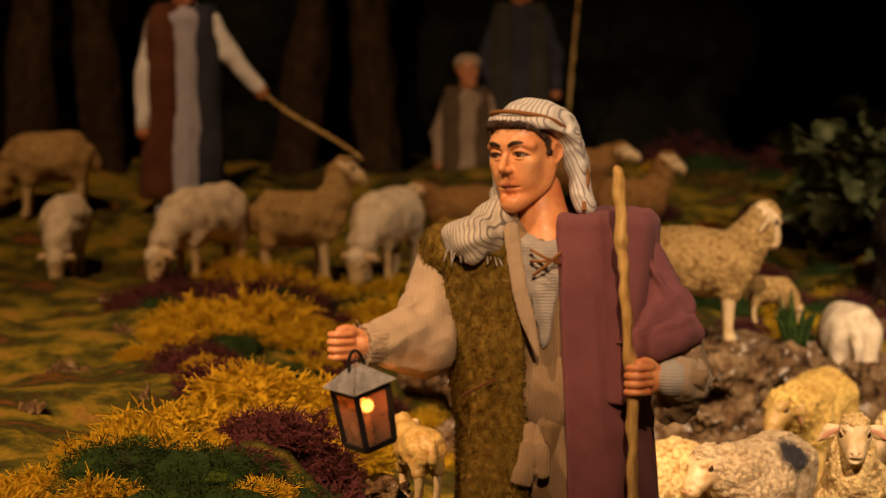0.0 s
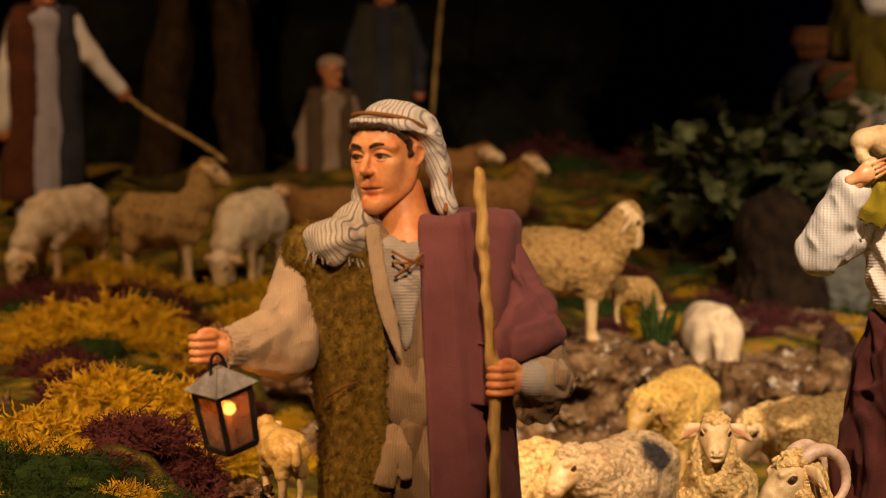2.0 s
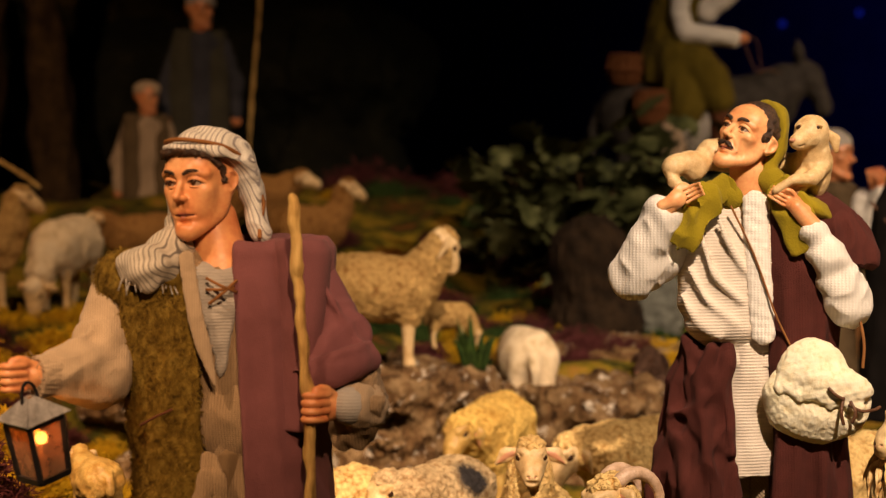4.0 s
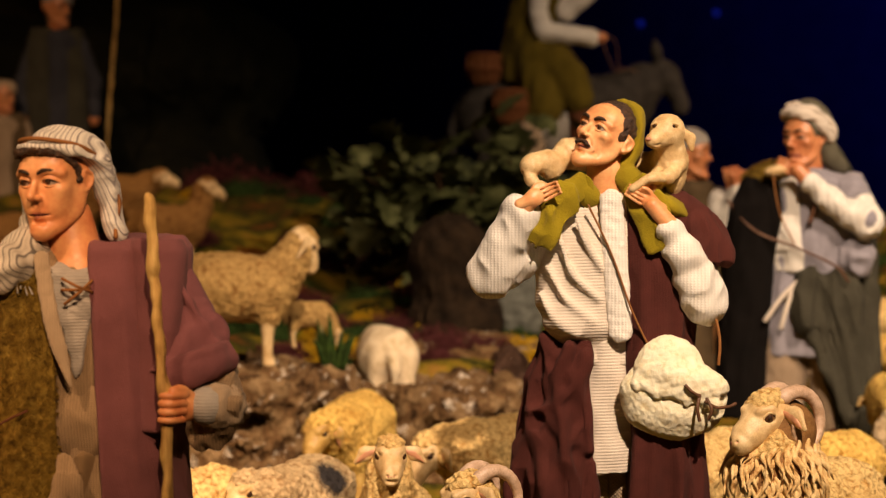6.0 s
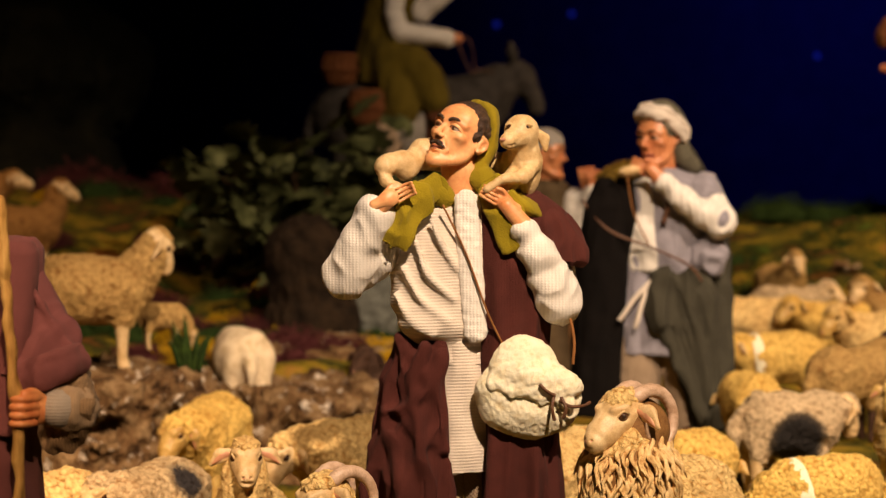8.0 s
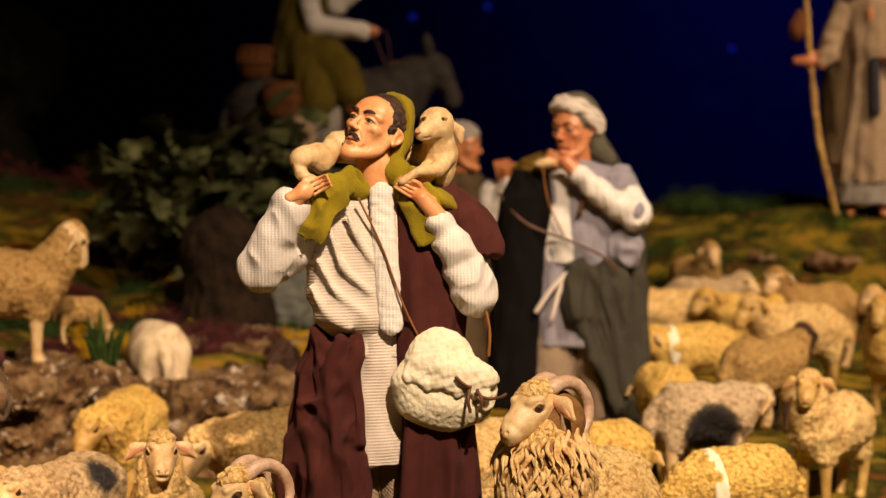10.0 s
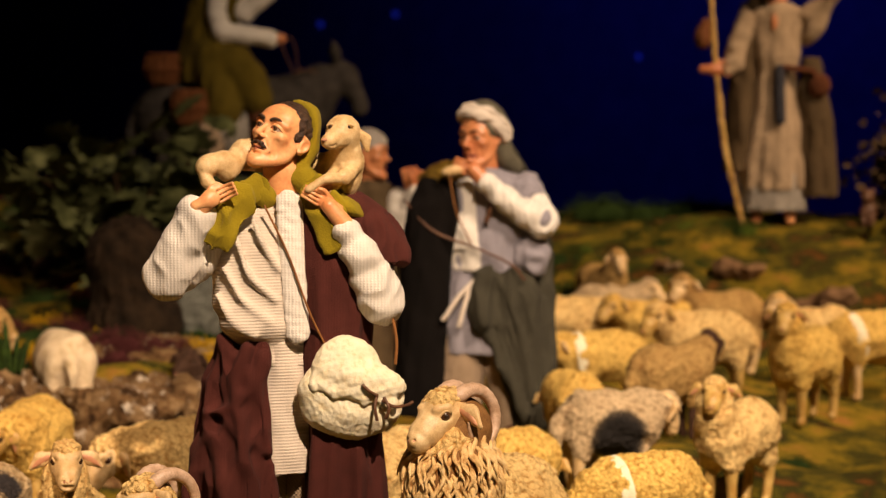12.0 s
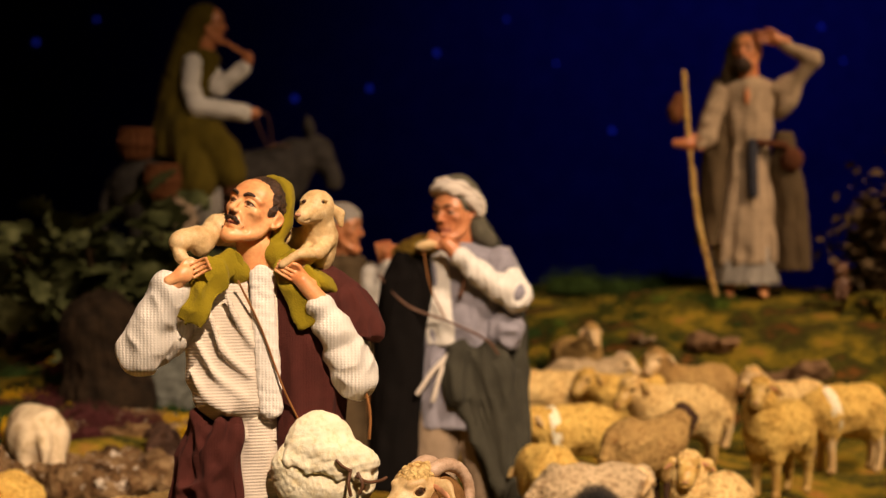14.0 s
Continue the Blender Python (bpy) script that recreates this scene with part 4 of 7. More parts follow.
cap.keep(H(0, -1.5, 1.70), H(0, -0.40, -0.92) - H(0, 0, 0), 0.08)
cap.tube(spline([H(1.35, 1.5, 0.9), H(1.75, 1.6, -0.7), H(2.05, 1.5, -2.2)], 4), [0.8] * 5 + [0.75] * 4, 0.4, flat=(0, 0.7))
f.layer(cap, STRIPED, 0.09, seed=13, waves=((1.6, 0.07, (1.2, 1.2, 0.6)), (-1.6, 0.06, (0.6, 0.8, 1.6))))
f.strap(spline([H(-1.5, 0.5, 1.8), H(-1.15, -0.78, 2.06), H(-0.2, -1.42, 2.2), H(0.8, -1.33, 2.12), H(1.75, -0.3, 1.72), H(2.02, 1.0, 0.9), H(2.1, 1.7, -0.2)], 6), 0.1, CORD)
f.strap(spline([H(2.05, 1.4, -0.3), H(2.35, 1.5, -0.9), H(2.3, 1.2, -1.8), H(2.55, 0.7, -2.5)], 6), 0.11, CORD)
scarf = Clay().tube(spline([H(-1.45, 0.6, -0.2), H(-1.2, 0.1, -1.8), (-1.5, -0.9, 24.9), (-2.2, -2.0, 24.6)], 5), [0.7] * 8 + [1.0] * 8, 0.3)
scarf.ball((-2.3, -1.7, 24.7), (1.3, 0.75, 0.8), 0.4)
# same linen as the cap, with shade painted into the colour
f.layer(scarf, STRIPED_SHADED, 0.09, seed=14, waves=((0.9, 0.09, (1, 1, 1)),))
for i in range(14):
    x = -3.3 + 0.17 * i
    f.strap([(x, -2.45 + 0.02 * i, 24.25 - 0.03 * i), (x + random.uniform(-0.2, 0.2), -2.6, 23.85 - random.uniform(0, 0.35))], 0.035, GREY_KNIT, 4)
for a, b in (((0.3, -2.2, 24.2), (1.6, -2.3, 23.6)), ((1.6, -2.2, 24.1), (0.4, -2.4, 23.1)), ((0.3, -2.2, 23.7), (1.5, -2.3, 23.8))):
    f.strap(spline([a, ((a[0] + b[0]) / 2, -2.75, (a[2] + b[2]) / 2), b], 4), 0.07, CORD)
f.strap([(-2.6, -2.65, 17.9), (-1.9, -2.8, 18.3), (-1.2, -2.85, 18.6)], 0.06, RUST)
tie = Clay().tube(spline([(0.3, -2.75, 16.4), (0.15, -3.15, 15.4), (-0.1, -3.15, 14.1)], 5), [0.3] * 4 + [0.42] * 4 + [0.5] * 3, 0.1, flat=(1, 0.3))
tie.tube(spline([(0.5, -2.75, 16.4), (0.75, -3.1, 15.6), (0.85, -3.1, 14.6)], 5), [0.25] * 5 + [0.36] * 6, 0.06, flat=(1, 0.3)).keep((0, 0, 14.0), (-0.25, 0, -1), 0.05)
f.layer(tie, BEIGE, 0.08, seed=17, waves=((0.9, 0.04, (1, 1, 0.5)),))
S1 = placed(1.9, 1.12, -0.0124) @ Matrix.Scale(1.037, 4)
f.done("shepherd_figurine", S1, "young shepherd figurine in maroon cloak and olive vest with staff", "figurine", "shepherd figurines")

# the shepherd with a lamb round his neck
f = Figure()
body = [(25.6, 0.1, 0.3, 1.4, 1.2), (24.6, 0.2, 0.2, 3.8, 1.9), (22, -0.3, 0, 4.1, 2.4), (18.5, -0.5, -0.1, 3.9, 2.6), (16.8, -0.2, 0, 3.2, 2.2), (15, -0.1, 0, 3.3, 2.3)]
shirt = Clay().robe(body, 0.2, 7, 0.02).ball((-1.4, -1.3, 17.6), (2.6, 1.6, 1.3), 0.6)
for a, b, c in (((-3.7, -1.7, 21.0), (-2.6, -2.5, 19.2), (-0.9, -2.9, 17.9)), ((-3.0, -2.1, 23.2), (-2.2, -2.6, 20.8), (-0.6, -2.8, 19.2)), ((-1.9, -2.3, 24.0), (-1.2, -2.6, 22.4), (-0.3, -2.6, 21.0)), ((-4.2, -1.5, 19.4), (-3.2, -2.3, 17.9), (-1.8, -2.9, 17.0))):
    shirt.tube(spline([a, b, c], 5), 0.13, 0.45)
f.layer(shirt, WHITE_RIB, 0.12, seed=21, waves=((2.6, 0.06, (0.8, 1, 1.3)), (-2.8, 0.04, (0.6, 1, 1.3))))
strip = Clay().tube(spline([(0.2, -2.0, 25.1), (0.4, -2.45, 22), (0.8, -2.75, 17.2)], 5), 0.75, 0.1, flat=(1, 0.4))
f.layer(strip, WHITE_KNIT, 0.1, seed=22, waves=((0.5, 0.03, (1, 1, 1)),))
f.layer(Clay().robe([(16.6, 0.1, 0, 2.0, 2.3), (9.0, -0.1, -0.2, 2.0, 2.4), (8.3, -0.1, -0.2, 2.05, 2.4)], 0.2, 5, 0.03), WHITE_RIB, 0.12, seed=23, waves=FOLD)
for x in (-0.9, 1.1):
    f.layer(Clay().tube([(x, 0, 9), (x, 0.1, 2)], [1.05, 0.9], 0.2).ball((x, -0.6, 0.5), (0.8, 1.7, 0.5), 0.4), TAN, 0.14, seed=24, waves=FOLD)
skirt = Clay().robe([(16.7, -1.5, 0.1, 2.7, 2.3), (13, -2.2, 0, 2.9, 2.7), (6, -2.6, 0, 3.6, 3.1), (3, -2.6, 0, 3.8, 3.2)], 0.2, 8, 0.17, 0.5, 0.7).keep((-0.9, 0, 12), (1, 0, 0.05), 0.06)
skirt.tube(spline([(-3.2, -1.7, 16.0), (-2.3, -2.55, 14.6), (-1.5, -2.6, 12.6), (-1.2, -2.6, 10.0)], 5), 0.42, 0.35)
skirt.tube(spline([(-4.0, -1.7, 14.0), (-3.4, -2.5, 11.8), (-2.2, -2.8, 10.4), (-1.4, -2.75, 11.2)], 5), 0.42, 0.35)
skirt.tube(spline([(-4.4, -1.9, 10.5), (-3.6, -2.8, 7.5), (-3.2, -3.0, 4.0)], 5), 0.45, 0.35)
skirt.tube(spline([(-2.4, -2.3, 16.2), (-3.2, -2.6, 13.4), (-2.6, -3.0, 11.0), (-2.2, -3.0, 6.0)], 5), 0.4, 0.35)
skirt.tube(spline([(-1.4, -2.4, 15.6), (-2.2, -2.8, 13.6), (-3.6, -2.6, 12.6), (-4.6, -1.9, 12.2)], 5), 0.36, 0.35)
f.layer(skirt, MAROON_DARK, 0.11, seed=25, waves=((-2.8, 0.34, (1.1, 1.1, 0.35)), (1.3, 0.10, (1, 1, 0.4))))
coat = Clay().robe([(25.3, 3.0, 0.3, 2.2, 1.4), (24.6, 2.6, 0.2, 3.2, 2.2), (21, 2.8, 0, 2.8, 2.7), (16, 2.7, 0, 2.7, 2.9), (8, 3.2, 0, 3.2, 3.2), (3, 3.2, 0, 3.4, 3.2)], 0.2, 7, 0.09, 2.0, 0.3)
coat.keep((1.25, 0, 14), (-1, 0, 0.0)).ball((4.7, -0.3, 23.3), (1.9, 1.6, 1.8), 0.5)
f.layer(coat, MAROON_DARK, 0.11, seed=26, waves=((-3.0, 0.2, (1, 1, 0.25)), (1.8, 0.06, (1, 1, 0.3))))
lower = Clay().tube(spline([(-4.2, 0.1, 22.6), (-6.3, -0.8, 21.1), (-7.1, -1.3, 20.6)], 5), [1.5] * 11, 0.4)
lower.tube(spline([(-7.0, -1.4, 20.7), (-6.2, -2.0, 22.4), (-5.4, -2.4, 24.2)], 5), [1.5] * 4 + [1.3] * 7, 0.4)
f.layer(lower, WHITE_KNIT, 0.11, seed=27, waves=((2.0, 0.07, (1, 1, 1)), (-1.9, 0.09, (1.2, 1, 0.8))))
fist(f, (-4.1, -3.3, 25.5), turn(0, 24, 180), 0.68, SKIN_FAIR, grip=False)
f.layer(Clay().tube([(-5.9, -2.5, 23.7), (-4.6, -3.2, 25.2)], [0.6, 0.48], 0.2), SKIN_FAIR, 0.08)
right = Clay().tube(spline([(5.6, -0.5, 20.8), (6.0, -1.2, 19.4), (5.8, -1.8, 18.9)], 5), 1.3, 0.4)
right.tube(spline([(5.9, -1.8, 19.0), (4.9, -2.6, 21.4), (3.8, -3.0, 23.3)], 5), [1.4] * 4 + [1.15] * 4 + [0.85] * 3, 0.4)
f.layer(right, WHITE_KNIT, 0.1, seed=28, waves=((2.0, 0.06, (1, 1, 1)), (-1.9, 0.09, (1.2, 1, 0.8))))
short = Clay().tube(spline([(3.9, 0.0, 24.3), (5.3, -0.5, 23.0), (6.1, -0.9, 21.3)], 5), [1.5] * 5 + [1.75] * 6, 0.4)
short.tube(spline([(4.6, -1.9, 23.0), (5.7, -2.3, 21.8), (6.9, -2.0, 20.9)], 4), 0.2, 0.3)
short.keep((6.0, -0.9, 20.9), (0.12, -0.2, -1), 0.08)
f.layer(short, MAROON_DARK, 0.1, seed=36, waves=((1.8, 0.07, (1, 1, 1)), (-1.8, 0.1, (1.2, 1, 0.7))))
f.layer(Clay().tube([(3.9, -3.0, 23.5), (2.7, -3.0, 24.9)], [0.58, 0.48], 0.2), SKIN_FAIR, 0.09)
fist(f, (2.2, -2.9, 25.3), turn(0, 28, 0), 0.62, SKIN_FAIR, grip=False)
f.layer(Clay().tube([(0.2, 0.6, 24.0), (-0.1, 0.1, 27.0)], [1.4, 1.25], 0.3), SKIN_FAIR, 0.1)
HM = turn(-24, 10, -43)
hc = (-0.35, -0.4, 28.9)
FACE = np.array((1.06, 1.0, 1.0))
head(f, hc, HM, FACE, SKIN_FAIR, 0.06, moustache=True)
H = at(hc, HM, FACE)
f.layer(Clay().ball(H(0, 0.55, 0.95), (1.62, 1.75, 1.6), 0.2, HM).keep(H(0, -0.78, 1.9), H(0, -1, -0.5) - H(0, 0, 0)).keep(H(0, 0.85, 0.3), H(0, -0.5, -1) - H(0, 0, 0)), HAIR, 0.07, seed=29, waves=((0.35, 0.03, (1, 1, 1)),))
ear = Clay().ball(H(1.6, 0.42, -0.05), (0.2, 0.36, 0.56), 0.1, HM).tube(spline([H(1.68, 0.2, -0.45), H(1.76, 0.66, -0.15), H(1.78, 0.68, 0.3), H(1.72, 0.3, 0.5)], 3), 0.11, 0.12)
ear.ball(H(1.78, 0.4, -0.02), (0.1, 0.16, 0.26), 0.08, HM, cut=True)
f.layer(ear, SKIN_FAIR, 0.06)
side = Clay()
for x in (-1, 1):
    side.tube(spline([H(1.42 * x, -0.1, 1.35), H(1.5 * x, -0.05, 0.75), H(1.44 * x, -0.12, 0.1)], 4), [0.3] * 4 + [0.26] * 4 + [0.1], 0.2, flat=(1, 0.8))
f.layer(side, HAIR, 0.06, seed=32, waves=((0.35, 0.05, (1, 1, 1)),))
hood = Clay().ball(H(0, 0.75, 0.8), (1.95, 1.8, 2.05), 0.3, HM).keep(H(0, 1.0, 0.9), H(0, -1, -0.32) - H(0, 0, 0))
hood.tube(spline([H(1.3, 1.5, 0.2), H(1.45, 1.6, -1.5), (2.4, -0.4, 25.4)], 5), [0.5] * 6 + [0.9] * 5, 0.4)
hood.ball((3.6, -0.6, 24.95), (1.9, 2.0, 0.55), 0.4, turn(0, 32, 0))
hood.ball((-1.7, -1.2, 25.6), (1.4, 0.6, 0.75), 0.5, turn(0, 25, 0))
f.layer(hood, OLIVE, 0.11, seed=30, waves=((1.6, 0.08, (1, 1, 0.6)), (0.6, 0.015, (1, 1, 1))))
end = Clay().tube(spline([(-1.6, -1.7, 26.0), (-3.2, -2.4, 24.8), (-4.4, -2.7, 22.9), (-4.8, -2.6, 21.6)], 5), [0.9] * 4 + [1.3] * 12, 0.2, flat=(1, 0.2)).keep((-4.5, 0, 22.4), (-0.45, 0, -1), 0.05)
end.tube(spline([(-2.6, -2.5, 25.3), (-3.7, -2.9, 23.9), (-4.4, -2.9, 22.2)], 5), 0.2, 0.3)
f.layer(end, OLIVE, 0.1, seed=33, waves=((-2.2, 0.16, (1, 1, 0.5)), (1.5, 0.06, (1, 1, 0.5))))
end = Clay().tube(spline([(2.2, -1.9, 25.6), (2.7, -2.6, 24.0), (3.5, -2.9, 22.2), (3.8, -2.9, 21.2)], 5), [1.2] * 8 + [1.05] * 8, 0.2, flat=(1, 0.2)).keep((3.5, 0, 22.2), (0.35, 0, -1), 0.05)
end.tube(spline([(2.6, -2.5, 25.0), (3.0, -2.95, 23.6), (3.9, -3.1, 22.0)], 5), 0.18, 0.3)
f.layer(end, OLIVE, 0.1, seed=34, waves=((-2.2, 0.16, (1, 1, 0.5)), (1.5, 0.06, (1, 1, 0.5))))
f.strap(spline([(-1.2, -2.4, 24.9), (0.2, -2.9, 22), (1.5, -3.2, 18.5), (2.6, -3.3, 16.2)], 8), 0.07, CORD)
lamb = Clay().tube(spline([(-3.5, -0.9, 27.0), (-2.4, 0.3, 27.9), (0, 1.9, 27.4), (2.5, 1.0, 27.0), (3.7, -0.2, 27.6)], 5), [0.72] * 5 + [1.0] * 12 + [1.0] * 4, 0.4)
lamb.ball((3.9, -0.3, 27.0), (0.95, 1.0, 1.7), 0.4)
lamb.tube(spline([(4.2, -1.1, 27.2), (3.6, -2.1, 26.6), (2.5, -2.9, 26.5), (1.5, -3.0, 25.9)], 4), [0.5] * 5 + [0.34] * 4 + [0.26] * 4, 0.15)
lamb.tube(spline([(-3.6, -1.0, 27.5), (-4.7, -1.7, 27.2), (-4.6, -2.1, 26.3), (-3.7, -2.5, 25.9)], 4), [0.7] * 5 + [0.42] * 4 + [0.3] * 4, 0.25)
lamb.tube(spline([(3.4, -0.8, 26.8), (2.6, -1.9, 26.0), (1.9, -2.4, 25.5)], 4), [0.6] * 5 + [0.35] * 4, 0.3)
lamb.tube([(3.9, -0.6, 27.5), (3.7, -1.0, 28.6)], [1.0, 0.9], 0.3)
lamb.ball((3.6, -1.2, 29.35), (1.08, 1.05, 1.05), 0.3)
lamb.tube([(3.5, -1.6, 29.2), (2.75, -2.4, 28.8)], [0.78, 0.52], 0.3)
lamb.tube([(2.05, -2.5, 28.5), (2.6, -3.0, 28.5), (3.15, -2.6, 28.6)], 0.06, 0.08, cut=True)
f.layer(lamb, SHEEP_FACE, 0.09, seed=31, fleece=(0.4, 0.07))
f.layer(Clay().ball((2.42, -2.82, 28.9), (0.22, 0.14, 0.12), 0.05), NOSE, 0.06)
f.layer(Clay().tube([(4.3, -1.2, 29.5), (5.0, -0.9, 28.9), (5.1, -0.9, 28.2)], [0.22, 0.36, 0.15], 0.2, flat=(1, 0.6)), SHEEP_FACE, 0.08)
for e in ((3.98, -2.0, 29.62), (2.86, -1.9, 29.66)):
    f.layer(Clay().ball(e, 0.22, 0.02), EYE_AMBER, 0.05)
    f.layer(Clay().ball((e[0] - 0.04, e[1] - 0.12, e[2]), 0.145, 0.02), EYE_DARK, 0.045)
    f.layer(Clay().tube(spline([(e[0] - 0.24, e[1] - 0.06, e[2] + 0.08), (e[0], e[1] - 0.14, e[2] + 0.2), (e[0] + 0.24, e[1] - 0.02, e[2] + 0.1)], 4), 0.07, 0.05), SHEEP_FACE, 0.05)
S2 = placed(14.85, 1.42, 0.0178) @ Matrix.Scale(0.947, 4)
f.done("shepherd_figurine", S2, "shepherd figurine in cream knit shirt carrying a lamb round his neck", "figurine", "shepherd figurines")

# sheepskin shoulder bag
bag = new("shoulder_bag")
bag.matrix_world = S2 @ pose(0.0405, -0.031, 0.134)
tagged(bag, "cream sheepskin shoulder bag with dark leather ties", "bag")


def bag_part(name, fig, label=""):
    ob = fig.done(name, Matrix(), label, "")
    ob.parent = bag
    ob.matrix_parent_inverse = Matrix()


k = Clay().ball((0, 0, -0.35), (3.2, 1.5, 2.4), 0.3).ball((-1.9, -0.2, 0.3), (1.3, 1.15, 1.5), 0.4)
bag_part("body", Figure().layer(k, PILE, 0.085, seed=41, waves=((1.8, 0.05, (1, 1, 1)), (0.45, 0.02, (1, 1, 1))), hair=(0.5, 0.02)))
k = Clay().ball((-0.2, -0.2, 2.3), (1.7, 1.25, 1.35), 0.7, turn(0, 14, 0)).ball((0.4, -0.45, 1.1), (3.0, 1.5, 1.2), 0.9, turn(0, 14, 0)).ball((1.2, -0.95, 0.7), (1.75, 0.85, 0.9), 0.5).ball((-1.2, -0.85, 1.0), (1.3, 0.7, 0.8), 0.5)
for i in range(9):
    k.ball((-2.2 + 0.58 * i, -1.2 - 0.35 * math.sin(i * 0.4), 0.75 - 0.13 * i + 0.16 * math.sin(i * 2.3)), (0.34, 0.26, 0.4 + 0.14 * math.sin(i * 3.1)), 0.3)
bag_part("flap", Figure().layer(k, PILE, 0.085, seed=42, waves=((1.6, 0.06, (1, 1, 1)), (0.45, 0.024, (1, 1, 1))), hair=(0.5, 0.022)), "shaggy cream flap with uneven edge")
for pts in ([(1.5, -1.85, 0.3), (1.35, -2.15, -0.5), (1.5, -2.0, -1.3)], [(1.9, -1.85, 0.1), (2.2, -2.05, -0.6), (2.0, -1.9, -1.2)], [(1.5, -1.95, 0.2), (1.0, -2.1, 0.5), (0.6, -2.1, 0.9)], [(1.8, -1.9, -0.1), (2.5, -1.75, -0.5), (3.3, -1.2, -0.5), (3.7, -0.9, -0.35)]):
    bag_part("tie", Figure().strap(spline(pts, 5), 0.11, LEATHER), "dark leather tie")
bag_part("strap", Figure().strap(spline([(-2.2, 0.3, 2.2), (-1.9, 0.6, 3.0), (-1.0, 1.2, 4.4)], 5), 0.09, LEATHER), "thin brown strap")
bag_part("strap", Figure().strap(spline([(2.7, 0.4, 1.8), (2.75, 0.5, 3.5), (2.2, 0.9, 6.0)], 5), 0.1, CORD), "thin brown strap")

# the pipe player
f = Figure()
legs = Clay().tube([(-1.5, 0, 12), (-1.7, 0, 4), (-1.9, 0, 1)], [2.0, 1.9, 1.1], 0.3).tube([(2.0, 0, 12), (2.2, 0, 4), (2.2, 0, 1)], [1.9, 1.4, 1.1], 0.3)
f.layer(legs, TAN, 0.15, seed=51, waves=FOLD)
f.layer(Clay().ball((2.6, -1.0, 3.0), (0.8, 0.8, 0.8), 0.1), RUST, 0.14)
for x in (-2.4, 2.2):
    f.layer(Clay().ball((x, -0.6, 0.6), (0.9, 1.8, 0.6), 0.2), LEATHER, 0.15)
body = [(24.9, 0.4, 0.2, 1.4, 1.2), (23.9, 0.5, 0.2, 3.6, 1.8), (20, 0.5, 0, 3.6, 2.2), (16.5, 0.3, 0, 3.2, 2.1), (12, 0, 0, 3.6, 2.4), (9.6, 0.1, 0, 3.7, 2.4)]
f.layer(Clay().robe(body, 0.2, 8, 0.06), LILAC, 0.14, seed=52, waves=FOLD)
f.layer(Clay().robe(grow(body[:4], 0.15), 0.2).keep((-0.2, 0, 20), (1, 0, 0.1)), WHITE_KNIT, 0.14, seed=53, waves=FOLD)
f.layer(Clay().ball((4.0, -0.4, 17.8), (1.7, 1.8, 2.0), 0.4).ball((3.7, 0, 22.4), (1.7, 1.7, 2.3), 0.6), LILAC, 0.12, seed=54, waves=((1.7, 0.075, (0.8, 1, 1.2)), (-1.6, 0.15, (1, 1, 0.7))))
f.layer(Clay().robe([(24.6, -3.4, -0.2, 1.6, 1.5), (22, -3.9, -0.6, 2.3, 2.2), (14, -4.6, -0.5, 2.2, 2.5), (4.5, -5.2, -0.3, 2.2, 2.6)], 0.2, 5, 0.06), BLACK_WOOL, 0.14, seed=55, waves=FOLD)
f.layer(Clay().ball((-2.9, -0.4, 24.6), (2.3, 1.6, 0.9), 0.3, turn(0, -15, 0)), OLIVE_FUR, 0.12, seed=56, hair=(0.5, 0.04))
f.fur(OLIVE_FUR, 700, 0.3, 0.05, 0.4, 56)
wrap = Clay().robe([(16.8, 1.8, -0.2, 2.2, 2.3), (14, 2.6, -0.2, 2.8, 2.7), (8, 3.8, 0, 2.2, 2.7), (3.5, 4.4, 0, 1.6, 2.4)], 0.2, 7, 0.14, 0.4, 1.4)
wrap.tube(spline([(0.3, -2.3, 16.2), (0.0, -2.6, 13.5), (1.0, -2.6, 11.0)], 5), [0.9] * 8 + [0.5] * 3, 0.5)
for a, b, c in (((1.4, -2.5, 16.2), (2.8, -3.0, 12.0), (4.4, -2.7, 6.0)), ((0.6, -2.6, 14.6), (2.2, -3.0, 10.2), (3.8, -2.8, 4.6)), ((2.6, -2.4, 16.4), (4.4, -2.6, 12.0), (5.2, -2.0, 7.0)), ((0.2, -2.5, 13.0), (1.8, -2.8, 9.0), (3.2, -2.7, 5.4))):
    wrap.tube(spline([a, b, c], 5), [0.3] * 5 + [0.42] * 6, 0.25)
f.layer(wrap, GREY_GREEN, 0.12, seed=57, waves=((-3.2, 0.42, (1.2, 1.2, 0.35)), (1.5, 0.08, (1, 1, 0.4))))
drape = Clay().tube(spline([(1.2, 1.6, 27.4), (2.8, 1.6, 25.2), (4.6, 1.5, 21), (5.2, 1.2, 15), (5.4, 0.8, 10), (5.3, 0.4, 5.0)], 5), [0.7] * 8 + [1.0] * 18, 0.4)
f.layer(drape, GREY_GREEN, 0.13, seed=58, waves=((-2.2, 0.2, (1, 1, 0.3)),))
arm = Clay().tube(spline([(4.2, -0.2, 22.6), (5.2, -1.2, 21.0), (5.0, -1.9, 20.4)], 5), 1.15, 0.4).tube(spline([(5.0, -2.0, 20.6), (2.6, -3.0, 22.2), (0.4, -3.2, 23.9)], 5), [1.2] * 4 + [1.05] * 4 + [0.9] * 3, 0.4)
f.layer(arm, WAFFLE, 0.11, seed=59, waves=((2.0, 0.06, (1, 1, 1)), (-1.7, 0.08, (1.2, 1, 0.8))))
f.layer(Clay().ball((4.95, -2.3, 20.9), (0.8, 1.1, 0.95), 0.1, turn(0, 20, 20)), LILAC, 0.12)
